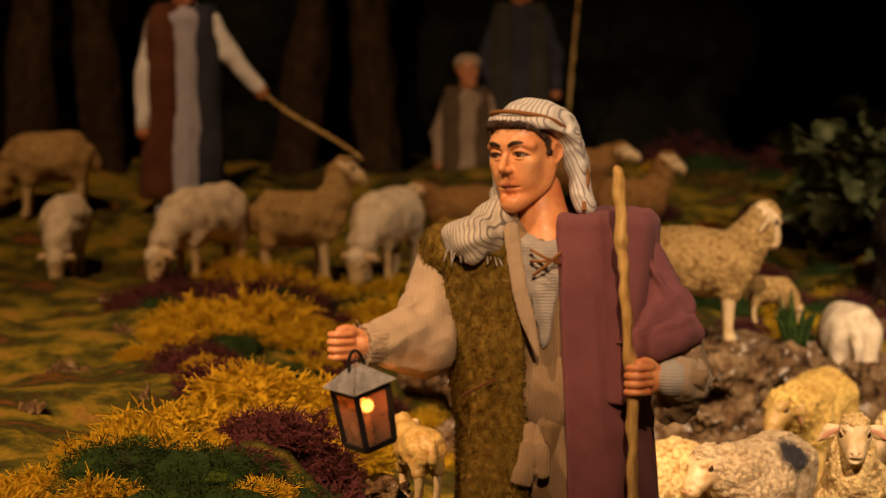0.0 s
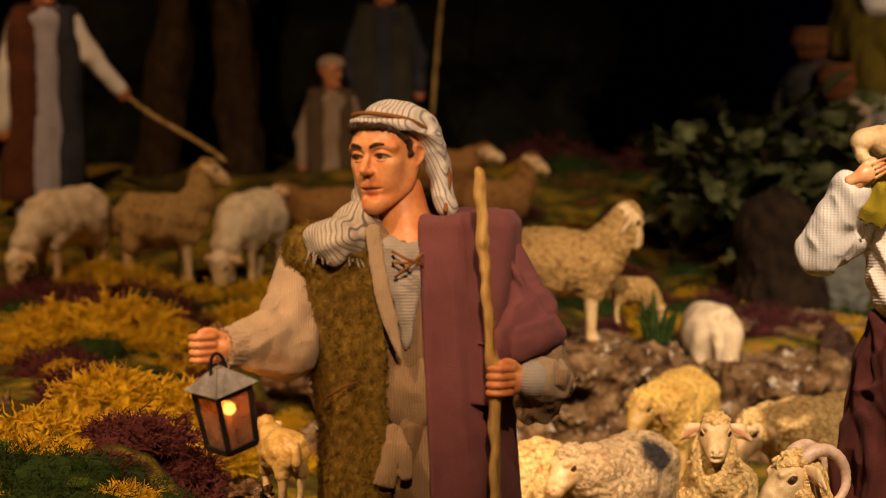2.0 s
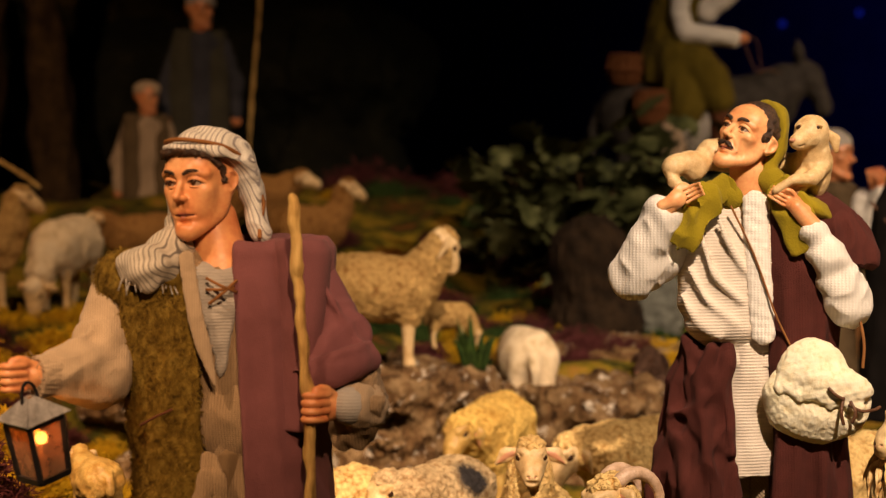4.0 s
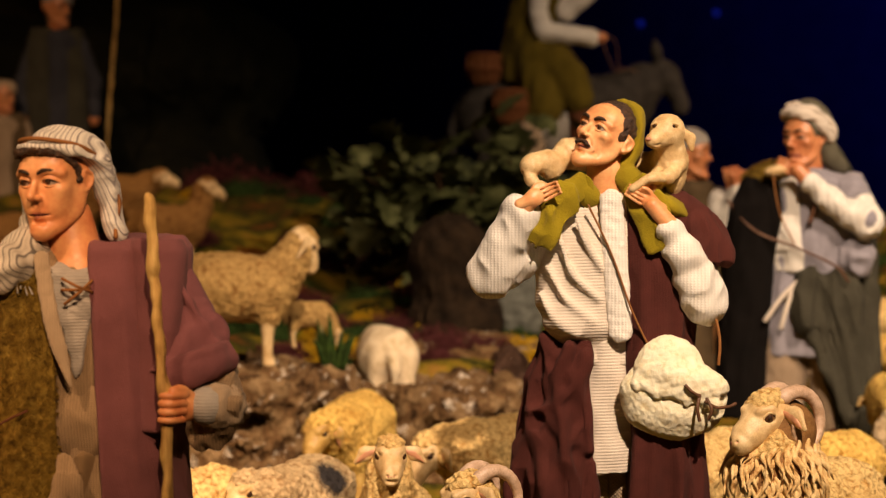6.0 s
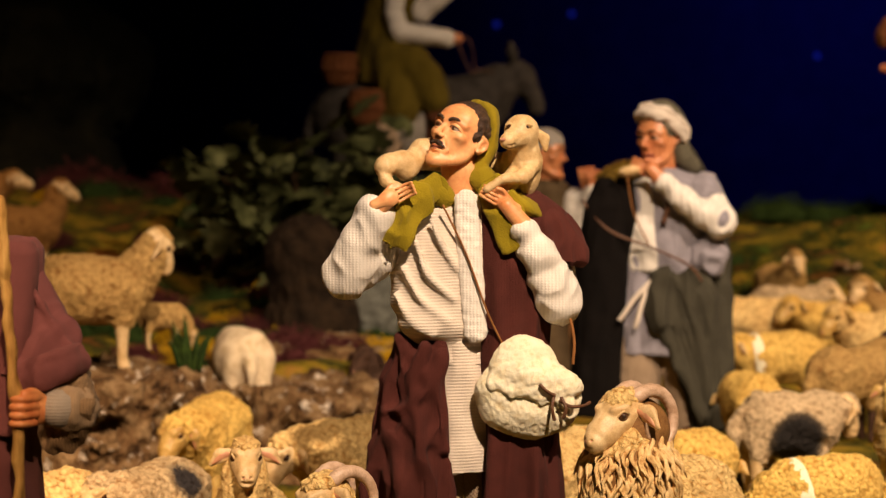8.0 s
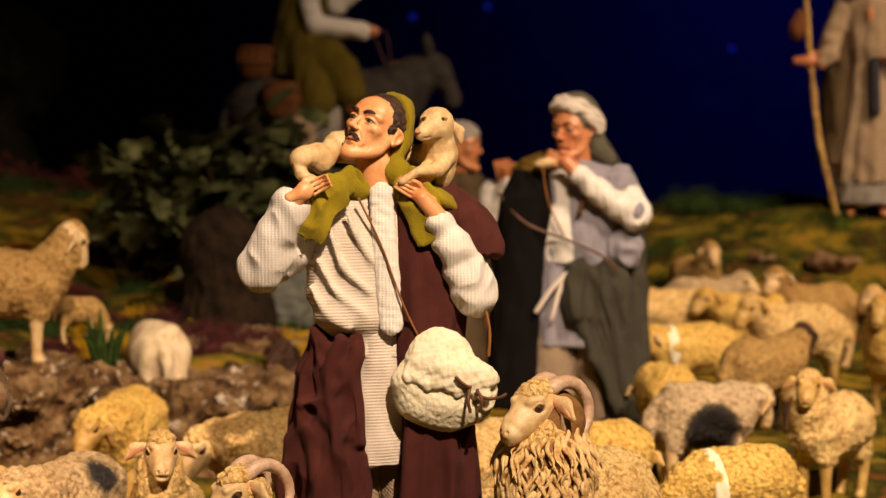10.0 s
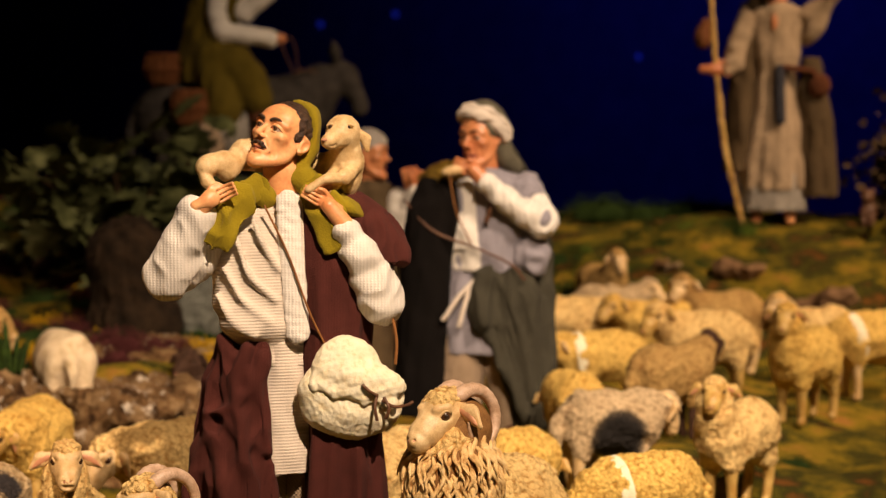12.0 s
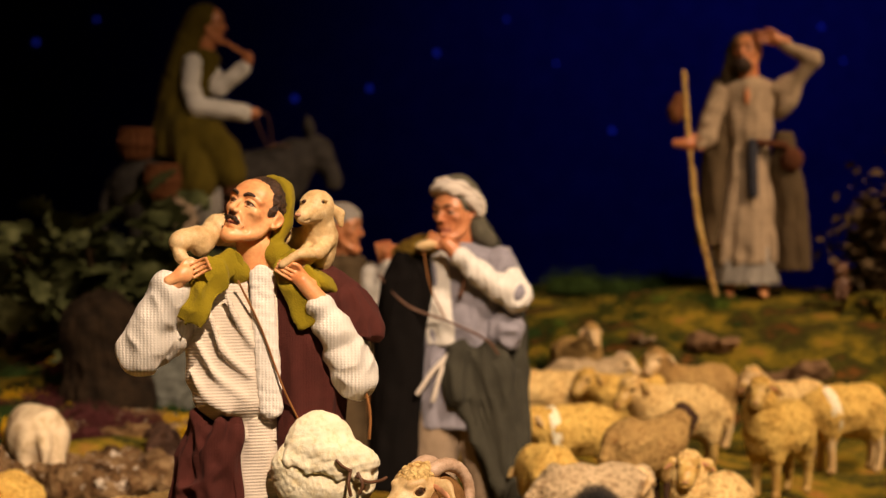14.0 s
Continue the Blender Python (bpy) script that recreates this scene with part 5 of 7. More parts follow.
fist(f, (-0.9, -3.0, 25.0), turn(0, 25, 0), 0.78, SKIN_DARK, 0.08, grip=False)
f.layer(Clay().tube([(0.4, -3.2, 23.9), (-0.6, -3.2, 25.0)], [0.7, 0.6], 0.2), SKIN_DARK, 0.1)
f.layer(Clay().ball((-2.3, -3.0, 24.9), (1.0, 0.5, 0.45), 0.1, turn(0, -10, 0)), SHEEP_FACE, 0.1)
f.layer(Clay().tube([(0.3, 0.5, 23.6), (0.2, 0.1, 26)], [1.3, 1.15], 0.3), SKIN_DARK, 0.12)
HM = turn(0, 0, -36)
hc = (-0.15, -0.4, 27.3)
head(f, hc, HM, 1.05, SKIN_DARK, 0.07, open_mouth=True)
H = at(hc, HM, 1.05)
f.layer(Clay().ball(H(0, 0.7, 1.2), (1.95, 2.1, 2.1), 0.3, HM).keep(H(0, -0.9, 1.3), H(0, -1, -0.4) - H(0, 0, 0)).tube(spline([H(0.8, 1.4, 0.4), H(1.4, 1.5, -1.2), (2.6, 1.0, 25.2)], 4), 0.8, 0.4), HOOD, 0.11, seed=60, waves=CRUMPLE)
f.layer(Clay().tube(spline([H(-1.65, 0.1, 1.6), H(-0.95, -1.0, 2.05), H(0.4, -1.2, 2.05), H(1.5, -0.35, 1.5), H(1.9, 0.7, 0.5), H(1.5, 1.4, 0.0)], 5), 0.44, 0.3).tube(spline([H(-1.6, 0.5, 2.15), H(-0.85, -0.65, 2.6), H(0.45, -0.85, 2.6), H(1.55, 0.05, 2.05), H(2.0, 0.95, 1.0), H(1.6, 1.6, 0.4)], 5), 0.36, 0.3), WHITE_RIB, 0.09, seed=61, waves=((-1.2, 0.1, (0.7, 1, 1.4)),))
f.strap(spline([(-6.3, -1.5, 22.4), (-4.0, -2.8, 20.0), (-0.5, -2.9, 18.6), (2.5, -2.9, 17.2), (3.6, -2.7, 15.9)], 8), 0.13, LEATHER)
f.strap(spline([(-2.6, -3.2, 24.7), (-2.0, -3.1, 21.5), (-0.8, -3.0, 18.9)], 8), 0.08, CORD)
f.strap(spline([(0.2, -2.9, 24.2), (0.8, -2.8, 22.4), (0.4, -2.8, 20.6)], 8), 0.22, LEATHER)
for e in ((-3.1, -2.9, 12.6), (-1.8, -3.0, 12.0)):
    f.strap(spline([(-0.4, -2.6, 15.9), ((e[0] - 0.4) / 2, -2.9, 14.6), e], 4), 0.22, WHITE_RIB)
S3 = placed(19.5, 2.0)
f.done("shepherd_figurine", S3, "pipe-playing shepherd figurine in black cloak and grey-green wrap", "figurine", "shepherd figurines")

# the companion behind, arms raised
f = Figure()
body = [(25, 0, 0.2, 1.4, 1.2), (24, 0, 0.2, 3.3, 1.8), (18, 0, 0, 3.3, 2.2), (10, 0, 0, 3.3, 2.4), (3, 0, 0, 3.5, 2.5)]
f.layer(Clay().robe(body, 0.2, 7, 0.06), BROWN_CLOTH, 0.18, seed=71, waves=FOLD)
feet(f, -1.2, 1.2)
arm = Clay().tube(spline([(3.0, -0.3, 22.8), (3.4, -1.0, 20.2), (3.9, -1.3, 20.0)], 4), 1.3, 0.4).tube([(3.9, -1.3, 20.2), (4.9, -1.5, 23.6)], [1.4, 1.1], 0.4)
arm.tube([(3.0, -1.3, 18.6), (5.6, -1.8, 18.4)], [1.4, 1.3], 0.4)
f.layer(arm, WHITE_KNIT, 0.16, seed=72, waves=CRUMPLE)
fist(f, (4.4, -1.6, 25.0), turn(0, 80, 0), 1.0, SKIN_DARK, 0.1)
fist(f, (5.0, -1.6, 24.6), turn(0, 80, 20), 1.0, SKIN_DARK, 0.1)
f.layer(Clay().tube([(0, 0.4, 24), (0.3, 0, 26)], 1.2, 0.3), SKIN_DARK, 0.14)
head(f, (0.5, -0.2, 27.2), turn(0, 0, 70), 1.0, SKIN_DARK, 0.1, moustache=True)
f.layer(Clay().ball((0.1, 0, 28.5), (2.0, 1.8, 1.4), 0.3).ball((-1.0, 0.2, 27.6), (1.1, 1.4, 2.0), 0.4), GREY_KNIT, 0.12, seed=73, waves=CRUMPLE)
f.strap(spline([(2.6, -2.2, 16.5), (2.8, -2.4, 12), (3.0, -2.4, 8)], 4), 0.2, CORD)
f.done("shepherd_figurine", placed(16.75, 2.35, -0.025), "shepherd figurine in brown coat and grey cap with arms raised", "figurine", "shepherd figurines")

# the traveller on the hill, shading his eyes
f = Figure()
body = [(25.2, 0, 0.2, 1.3, 1.2), (24.2, 0, 0.2, 3.2, 1.8), (19.0, 0, 0, 2.7, 2.1), (17.5, 0, 0, 2.3, 1.9), (10, -0.2, 0, 3.4, 2.5), (2.0, -0.1, 0, 4.0, 2.9)]
f.layer(Clay().robe(body[:5] + [(4.0, -0.2, 0, 3.9, 2.8)], 0.2, 8, 0.1), CREAM, 0.18, seed=81, waves=FOLD)
f.layer(Clay().robe([(6, -0.2, 0, 3.4, 2.4), (1.6, -0.2, 0, 4.0, 2.7)], 0.2, 8, 0.06), STRIPE_WHITE, 0.18, seed=82, waves=FOLD)
feet(f, -2.0, 1.8)
f.layer(Clay().robe([(25, -2.4, 0.8, 1.6, 1.4), (22, -3.4, 0.5, 1.6, 1.8), (12, -3.6, 0.5, 2.0, 2.3), (6, -3.7, 0.5, 2.2, 2.5)], 0.2, 4, 0.05), BROWN_CLOTH, 0.18, seed=83, waves=FOLD)
f.layer(Clay().robe([(19, 3.2, 0.4, 1.8, 1.9), (12, 4.4, 0.4, 2.2, 2.2), (3.2, 4.9, 0.5, 2.4, 2.3)], 0.2, 4, 0.06).keep((1.8, 0, 10), (-1, 0, 0.15)), BROWN_CLOTH, 0.18, seed=84, waves=FOLD)
f.layer(Clay().tube(spline([(3.0, 0, 23.7), (5.6, -0.3, 25.2), (7.2, -0.7, 27.2)], 4), 0.95, 0.4).tube([(7.1, -0.8, 27.2), (3.8, -1.2, 28.8)], [0.95, 0.65], 0.3).ball((4.4, 0, 22.8), (1.2, 1.1, 2.8), 0.6, turn(0, 25, 0)), CREAM, 0.17, seed=85, waves=CRUMPLE)
fist(f, (2.3, -1.6, 29.5), turn(0, 10, 0), 1.0, SKIN_DARK, 0.12, grip=False)
f.layer(Clay().tube(spline([(-3.0, 0, 23.5), (-4.2, -0.8, 20.5), (-4.6, -1.2, 18.6)], 4), 1.25, 0.4).tube([(-4.6, -1.3, 18.4), (-5.4, -1.8, 17.6)], [1.2, 0.9], 0.3), CREAM, 0.17, seed=86, waves=CRUMPLE)
fist(f, (-6.2, -2.2, 17.6), turn(0, 0, 180), 1.0, SKIN_DARK, 0.12)
stick(f, [(-7.3, -2.2, 25.6), (-6.6, -2.2, 17), (-5.4, -2.3, 8), (-3.5, -2.4, 0.3)], 0.32, STAFF_WOOD, 9)
f.layer(Clay().ball((-8.2, -2.2, 21.2), (1.0, 0.9, 1.4), 0.2).ball((-7.9, -2.2, 22.6), (0.6, 0.6, 0.8), 0.4), WICKER, 0.16, seed=87)
f.layer(Clay().tube([(0, 0.4, 24), (-0.2, 0, 26.4)], 1.25, 0.3), SKIN_DARK, 0.14)
head(f, (-0.3, -0.3, 27.8), turn(-14, 0, -18), 1.0, SKIN_DARK, 0.1, beard=HAIR)
f.layer(Clay().ball((-0.5, 0.8, 28.0), (2.0, 1.9, 2.3), 0.3).tube(spline([(-1.6, 0.4, 27), (-2.2, 0.2, 24.5), (-2.6, 0, 22)], 4), 1.2, 0.4), BROWN_CLOTH, 0.15, seed=88, waves=CRUMPLE)
f.layer(Clay().ball((-0.2, -1.75, 22.9), (0.4, 0.3, 1.1), 0.1), SKIN_DARK, 0.14)
f.layer(Clay().tube([(0.5, -2.3, 17.6), (0.5, -2.7, 14.5), (0.6, -2.8, 12)], 0.62, 0.2, flat=(1, 0.5)), NAVY, 0.14)
f.layer(Clay().ball((4.9, -1.8, 15.8), (1.3, 0.8, 1.4), 0.2, turn(0, 25, 0)).tube([(1.0, -2.2, 17.8), (4.2, -2.0, 17.4)], 0.4, 0.4), RUST, 0.16, seed=89)
f.done("traveller_figurine", placed(26.45, 2.76, float(ground_height(1.23, 2.47))), "bearded traveller figurine shading his eyes with staff on the hill", "figurine", "shepherd figurines")

# ---- the lantern in the young shepherd's hand ----


def slab(corners, thick):
    """A thin plate on four corners, thickened along its normal."""
    bm = bmesh.new()
    c = [Vector(v) for v in corners]
    nrm = (c[1] - c[0]).cross(c[-1] - c[0]).normalized() * thick
    a = [bm.verts.new(v) for v in c]
    b = [bm.verts.new(v + nrm) for v in c]
    bm.faces.new(a[::-1])
    bm.faces.new(b)
    for i in range(len(c)):
        j = (i + 1) % len(c)
        bm.faces.new((a[i], a[j], b[j], b[i]))
    return bm


def bar(a, b, w):
    a, b = Vector(a), Vector(b)
    bm = bmesh.new()
    bmesh.ops.create_cube(bm, size=1)
    d = b - a
    m = Matrix.Translation((a + b) / 2) @ d.to_track_quat("Z", "Y").to_matrix().to_4x4() @ Matrix.Diagonal((w, w, d.length, 1))
    bmesh.ops.transform(bm, matrix=m, verts=bm.verts)
    bmesh.ops.bevel(bm, geom=bm.edges, offset=w * 0.2, segments=1)
    return bm


GLASS, gnt, gb = material("smoked_amber_glass", 0.25)
gb.inputs["Transmission Weight"].default_value = 0.6
gb.inputs["IOR"].default_value = 1.2
gn = node(gnt, "ShaderNodeTexNoise", Scale=90.0, Detail=4.0)
gnt.links.new(coords(gnt), gn.inputs["Vector"])
gnt.links.new(ramp(gnt, gn.outputs[0], [(0.3, (0.34, 0.20, 0.12)), (0.7, (0.52, 0.34, 0.22))]), gb.inputs["Base Color"])

lantern = new("lantern")
lantern.matrix_world = S1 @ pose(-0.0655, -0.046, 0.1605, 3, -14, 40) @ Matrix.Diagonal((0.68, 0.68, 0.72, 1))
tagged(lantern, "small black lantern with tin roof and glowing candle bulb", "lantern")
R = 0.0125
TOP, LOW = 0.0365, 0.002
corner = [(-1, -1), (1, -1), (1, 1), (-1, 1)]
for i, (x, y) in enumerate(corner):
    part("post", bar((x * R, y * R, TOP), (x * R * 0.88, y * R * 0.88, LOW), 0.0034), IRON, lantern)
    x2, y2 = corner[(i + 1) % 4]
    part("rail", bar((x * R * 0.88, y * R * 0.88, LOW), (x2 * R * 0.88, y2 * R * 0.88, LOW), 0.0036), IRON, lantern)
    part("rail", bar((x * R, y * R, TOP), (x2 * R, y2 * R, TOP), 0.003), IRON, lantern)
    pane = part("pane", slab([(x * R * 0.85, y * R * 0.85, LOW), (x2 * R * 0.85, y2 * R * 0.85, LOW), (x2 * R * 0.97, y2 * R * 0.97, TOP), (x * R * 0.97, y * R * 0.97, TOP)], 0.0004), GLASS, lantern, "smoky amber glass pane")
    pane.visible_shadow = False
    e = R * 1.32
    part("roof_panel", slab([(x * e, y * e, TOP + 0.002), (x2 * e, y2 * e, TOP + 0.002), (x2 * 0.0022, y2 * 0.0022, TOP + 0.0135), (x * 0.0022, y * 0.0022, TOP + 0.0135)], 0.0009), STEEL, lantern, "grey hammered tin roof")
part("base", slab([(-R * 0.9, -R * 0.9, 0.0), (R * 0.9, -R * 0.9, 0.0), (R * 0.9, R * 0.9, 0.0), (-R * 0.9, R * 0.9, 0.0)], 0.002), IRON, lantern)
bm = bmesh.new()
bmesh.ops.create_cone(bm, segments=14, radius1=0.003, radius2=0.0026, depth=0.02, cap_ends=True, matrix=Matrix.Translation((0, 0, 0.012)))
part("candle", bm, SHEEP_FACE, lantern, "pale candle stub")
bm = bmesh.new()
bmesh.ops.create_uvsphere(bm, u_segments=12, v_segments=8, radius=0.0018, matrix=Matrix.Translation((0, 0, 0.0305)) @ Matrix.Diagonal((1, 1, 1.4, 1)))
part("bulb", bm, FLAME, lantern, "glowing orange bulb")
bm = bmesh.new()
for i in range(12):
    a0, a1 = math.pi * i / 12, math.pi * (i + 1) / 12
    p0, p1 = [(0.006 * math.cos(a), 0, TOP + 0.011 + 0.012 * math.sin(a)) for a in (a0, a1)]
    seg = bar(p0, p1, 0.0016)
    tmp = bpy.data.meshes.new("tmp")
    seg.to_mesh(tmp)
    seg.free()
    bm.from_mesh(tmp)
    bpy.data.meshes.remove(tmp)
part("handle", bm, IRON, lantern)
bulb = bpy.data.lights.new("lantern_light", "POINT")
bulb.energy, bulb.color, bulb.shadow_soft_size = 0.016, (1.0, 0.36, 0.08), 0.003
glow = new("lantern_light", bulb)
glow.matrix_world = lantern.matrix_world @ pose(0, -0.004, 0.0255)

# ---- sheep ----


def sheep(m, label, coat, face=None, s=1.0, head_at=(-5.0, 0, 10.4), aim=(0, 0), horns=False, lying=False, res=0.16, seed=1, ears="side", legs=True,
          ruff=False, curl=0.5, legcoat=None, band=False, depth=0.24, mouth=False, name="sheep_figurine", group="sheep of the flock"):
    """A painted resin sheep, head towards -x. aim: turn and nod of the head, degrees."""
    face = face or SHEEP_FACE
    f = Figure()
    zb = 3.2 if lying else 6.4
    hx, hy, hz = head_at
    k = Clay().ball((-0.2, 0, zb), (4.0, 2.6, 2.7), 0.6).ball((2.1, 0, zb + 0.15), (2.5, 2.55, 2.7), 0.8).ball((-2.4, 0, zb - 0.1), (2.0, 2.15, 2.45), 0.8)
    k.tube(spline([(-2.8, 0, zb + 0.6), ((-3.4 + hx) / 2, hy * 0.5, (zb + 0.9 + hz) / 2), (hx + 0.5, hy, hz - 0.2)], 5), [1.75] * 4 + [1.45] * 4 + [1.15] * 3, 0.7)
    if legs and not lying:
        for x, y in ((-2.3, -1.1), (-2.1, 1.1), (2.9, -1.15), (3.1, 1.15)):
            k.ball((x, y, 4.6), (1.05, 0.9, 1.5), 0.5)
    k.tube([(4.2, 0, zb + 1.0), (5.0, 0, zb - 0.4), (4.9, 0, zb - 1.6)], [0.6, 0.6, 0.35], 0.4)
    f.layer(k, coat, res, seed=seed, waves=((2.2, 0.12, (1, 1, 1)),), fleece=(curl * 0.85, depth))
    if legs:
        k = Clay()
        j = np.random.RandomState(seed).uniform(-0.4, 0.4, 8)
        if lying:
            for y in (-1.5, 1.5):
                k.tube([(-2.6, y, 1.2), (-4.6, y * 0.9, 0.7), (-3.4, y, 0.45)], [0.7, 0.5, 0.4], 0.2)
        else:
            for i, (x, y) in enumerate(((-2.4, -1.1), (-2.2, 1.1), (3.1, -1.15), (3.3, 1.15))):
                k.tube([(x, y, 4.4), (x + j[i] * 0.6 + (0.3 if x > 0 else 0), y, 2.4), (x + j[i], y, 0.55)], [0.72, 0.46, 0.4], 0.2)
                k.ball((x + j[i] - 0.12, y, 0.4), (0.52, 0.42, 0.42), 0.15)
        f.layer(k, legcoat or face, res * 0.9, seed=seed)
    hm = turn(0, 0, aim[0]) @ turn(0, -aim[1], 0)
    P = at((hx, hy, hz), hm, 1.0)
    k = Clay().ball(P(0, 0, 0.1), (1.25, 1.02, 1.1), 0.3, hm)
    k.tube([P(-0.5, 0, -0.05), P(-1.6, 0, -0.5), P(-2.0, 0, -0.72)], [0.98, 0.78, 0.64], 0.35)
    k.ball(P(-2.05, 0, -0.98), np.array((0.5, 0.46, 0.3)), 0.2, hm)
    k.ball(P(-0.45, 0, -0.5), np.array((0.95, 0.78, 0.75)), 0.4, hm)
    for y in (-1, 1):
        k.ball(P(-0.75, 0.84 * y, 0.22), (0.34, 0.16, 0.22), 0.1, hm, cut=True)
        k.tube([P(-1.1, 0.55 * y, 0.62), P(-0.4, 0.78 * y, 0.62)], 0.17, 0.2)
        k.ball(P(-2.52, 0.24 * y, -0.55), (0.14, 0.1, 0.08), 0.06, hm, cut=True)
    k.tube([P(-2.6, -0.4, -0.95), P(-2.65, 0, -0.92), P(-2.6, 0.4, -0.95)], 0.17 if mouth else 0.06, 0.06, cut=True)
    f.layer(k, face, res * 0.62, seed=seed, waves=((0.7, 0.02, (1, 1, 1)),))
    f.layer(Clay().ball(P(0.0, 0, 0.82), (1.0, 0.92, 0.52), 0.2, hm), coat, res * 0.65, seed=seed + 5, fleece=(0.42, 0.28))
    for y in (-1, 1):
        f.layer(Clay().ball(P(-0.74, 0.74 * y, 0.22), 0.27, 0.02), IRIS, res * 0.5)
        f.layer(Clay().ball(P(-0.78, 0.9 * y, 0.23), (0.17, 0.13, 0.15), 0.02, hm), EYE_DARK, res * 0.45)
        f.layer(Clay().tube(spline([P(-1.06, 0.7 * y, 0.26), P(-0.78, 0.9 * y, 0.5), P(-0.42, 0.88 * y, 0.3)], 4), 0.07, 0.05), face, res * 0.55)
        if ears == "side":
            e = [P(0.2, 0.8 * y, 0.35), P(0.25, 1.55 * y, 0.1), P(0.15, 2.2 * y, -0.45)]
        else:
            e = [P(0.2, 0.85 * y, 0.4), P(0.1, 1.3 * y, -0.3), P(-0.1, 1.35 * y, -1.5)]
        f.layer(Clay().tube(e, [0.26, 0.52, 0.16], 0.2, flat=(0, 0.5)), face, res * 0.6)
        f.layer(Clay().tube([a + np.array(P(-0.16, 0, 0)) - np.array(P(0, 0, 0)) for a in e], [0.08, 0.27, 0.05], 0.2, flat=(0, 0.45)), coat if coat is SHEEP_BLACK else EAR_PINK, res * 0.6)
        if horns:
            c = []
            for i in range(64):
                a = math.radians(65 + 5.0 * i)
                rad = 1.5 - 0.006 * i
                c.append(P(1.1 - rad * math.cos(a) * 0.92, (0.62 + 0.015 * i) * y, -0.5 + rad * math.sin(a)))
            h = Clay().tube(c, [0.38 - 0.0045 * i + 0.02 * math.sin(i * 2.1) for i in range(64)], 0.02)
            f.layer(h, HORN, 0.075, seed=seed)
    f.layer(Clay().ball(P(-2.45, 0, -0.62), (0.2, 0.28, 0.14), 0.05, hm), NOSE, res * 0.55)
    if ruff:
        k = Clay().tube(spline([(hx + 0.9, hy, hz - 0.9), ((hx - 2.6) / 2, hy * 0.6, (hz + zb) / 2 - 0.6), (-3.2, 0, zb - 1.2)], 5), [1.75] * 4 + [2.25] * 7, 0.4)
        # dark base, so the gaps between locks are shaded by colour
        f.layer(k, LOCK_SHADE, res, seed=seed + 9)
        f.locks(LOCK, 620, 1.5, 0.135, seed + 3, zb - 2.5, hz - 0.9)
    if band:
        k = Clay().ball((-0.2, 0, zb), (4.12, 2.72, 2.82), 0.6).ball((-2.4, 0, zb - 0.1), (2.12, 2.27, 2.57), 0.8).keep((-1.7, 0, zb), (1, 0, 0.15)).keep((-2.9, 0, zb), (-1, 0, -0.15))
        f.layer(k, PILE, res, seed=seed, fleece=(0.5, 0.12))
    return f.done(name, m, label, "figurine", group, s)


def on_ground(bearing, distance, face=0.0, drop=0.0):
    a = radians(bearing)
    z = float(ground_height(distance * math.sin(a), distance * math.cos(a)))
    return placed(bearing, distance, z - drop, face)


UP, FWD, LOWH, GRAZE = (-4.6, 0, 11.2), (-5.6, 0, 8.6), (-5.6, 0, 5.6), (-5.8, 0, 2.6)
# on and below the rock ledge
sheep(placed(6.1, 1.92, 0.093, 186), "tan curly sheep standing on the rock ledge", SHEEP_GREY, s=1, head_at=(-5.0, 0.2, 10.0), aim=(20, 48), ears="down", seed=101, res=0.13, curl=0.6, depth=0.3)
sheep(placed(7.75, 2.0, 0.10, 200), "small tan lamb grazing on the rock ledge", SHEEP_GREY, s=0.42, head_at=GRAZE, aim=(0, 60), seed=102)
sheep(placed(9.6, 2.0, 0.03, -82), "pale shaggy sheep standing with its rump turned", SHEEP_SHAG, s=0.95, head_at=LOWH, seed=103, curl=0.4, depth=0.08)
sheep(placed(8.85, 1.78, 0.0, 72), "yellow sheep with lowered head below the rock", SHEEP_YELLOW, SHEEP_FACE_YELLOW, 0.98, (-5.2, 0.9, 7.3), (-14, 30), seed=104, res=0.14, ears="down")
sheep(placed(9.75, 1.45, 0.0, 88), "bleating cream sheep with raised head facing forward", SHEEP_CREAM, s=0.92, head_at=(-3.6, 0, 11.3), aim=(4, 8), seed=105, res=0.12, mouth=True)
sheep(placed(7.55, 1.5, 0.0, 58), "cream sheep with a black saddle patch", SHEEP_BELT, s=0.96, head_at=(-4.8, 0.9, 7.9), aim=(-6, 22), seed=106, res=0.12, ears="down")
sheep(placed(4.9, 1.48, 0.0, 30), "cream curly sheep behind the maroon cloak", SHEEP_CREAM, s=0.95, head_at=(-4.6, 0, 7.6), aim=(0, 20), seed=107)
sheep(placed(13.2, 1.27, 0.0, 22), "cream ram with curled horns in the front row", SHEEP_CREAM, s=1, head_at=(-4.0, -0.4, 11.0), aim=(15, 20), horns=True, seed=108, res=0.12)
sheep(placed(12.35, 1.65, 0.0, 26), "cream sheep beside the maroon skirt with drooping ears", SHEEP_CREAM, s=1.02, head_at=(-5.4, -0.3, 7.2), aim=(20, 30), seed=109, ears="down", res=0.14)
sheep(placed(13.5, 2.05, 0.0, 30), "dark brown sheep with black face", SHEEP_BLACK, SHEEP_BLACK, 0.85, (-4.8, -0.2, 10.2), (30, 10), seed=110)
sheep(placed(19.75, 1.4, 0.0, 52), "large cream ram with curled horns and shaggy chest", SHEEP_CREAM, s=1.15, head_at=(-3.6, 0, 11.9), aim=(-8, 12), horns=True, ruff=True, seed=111, res=0.12)
sheep(placed(17.3, 1.56, 0.0, 60), "cream sheep half hidden behind the sheepskin bag", SHEEP_CREAM, s=1.05, head_at=FWD, seed=112)
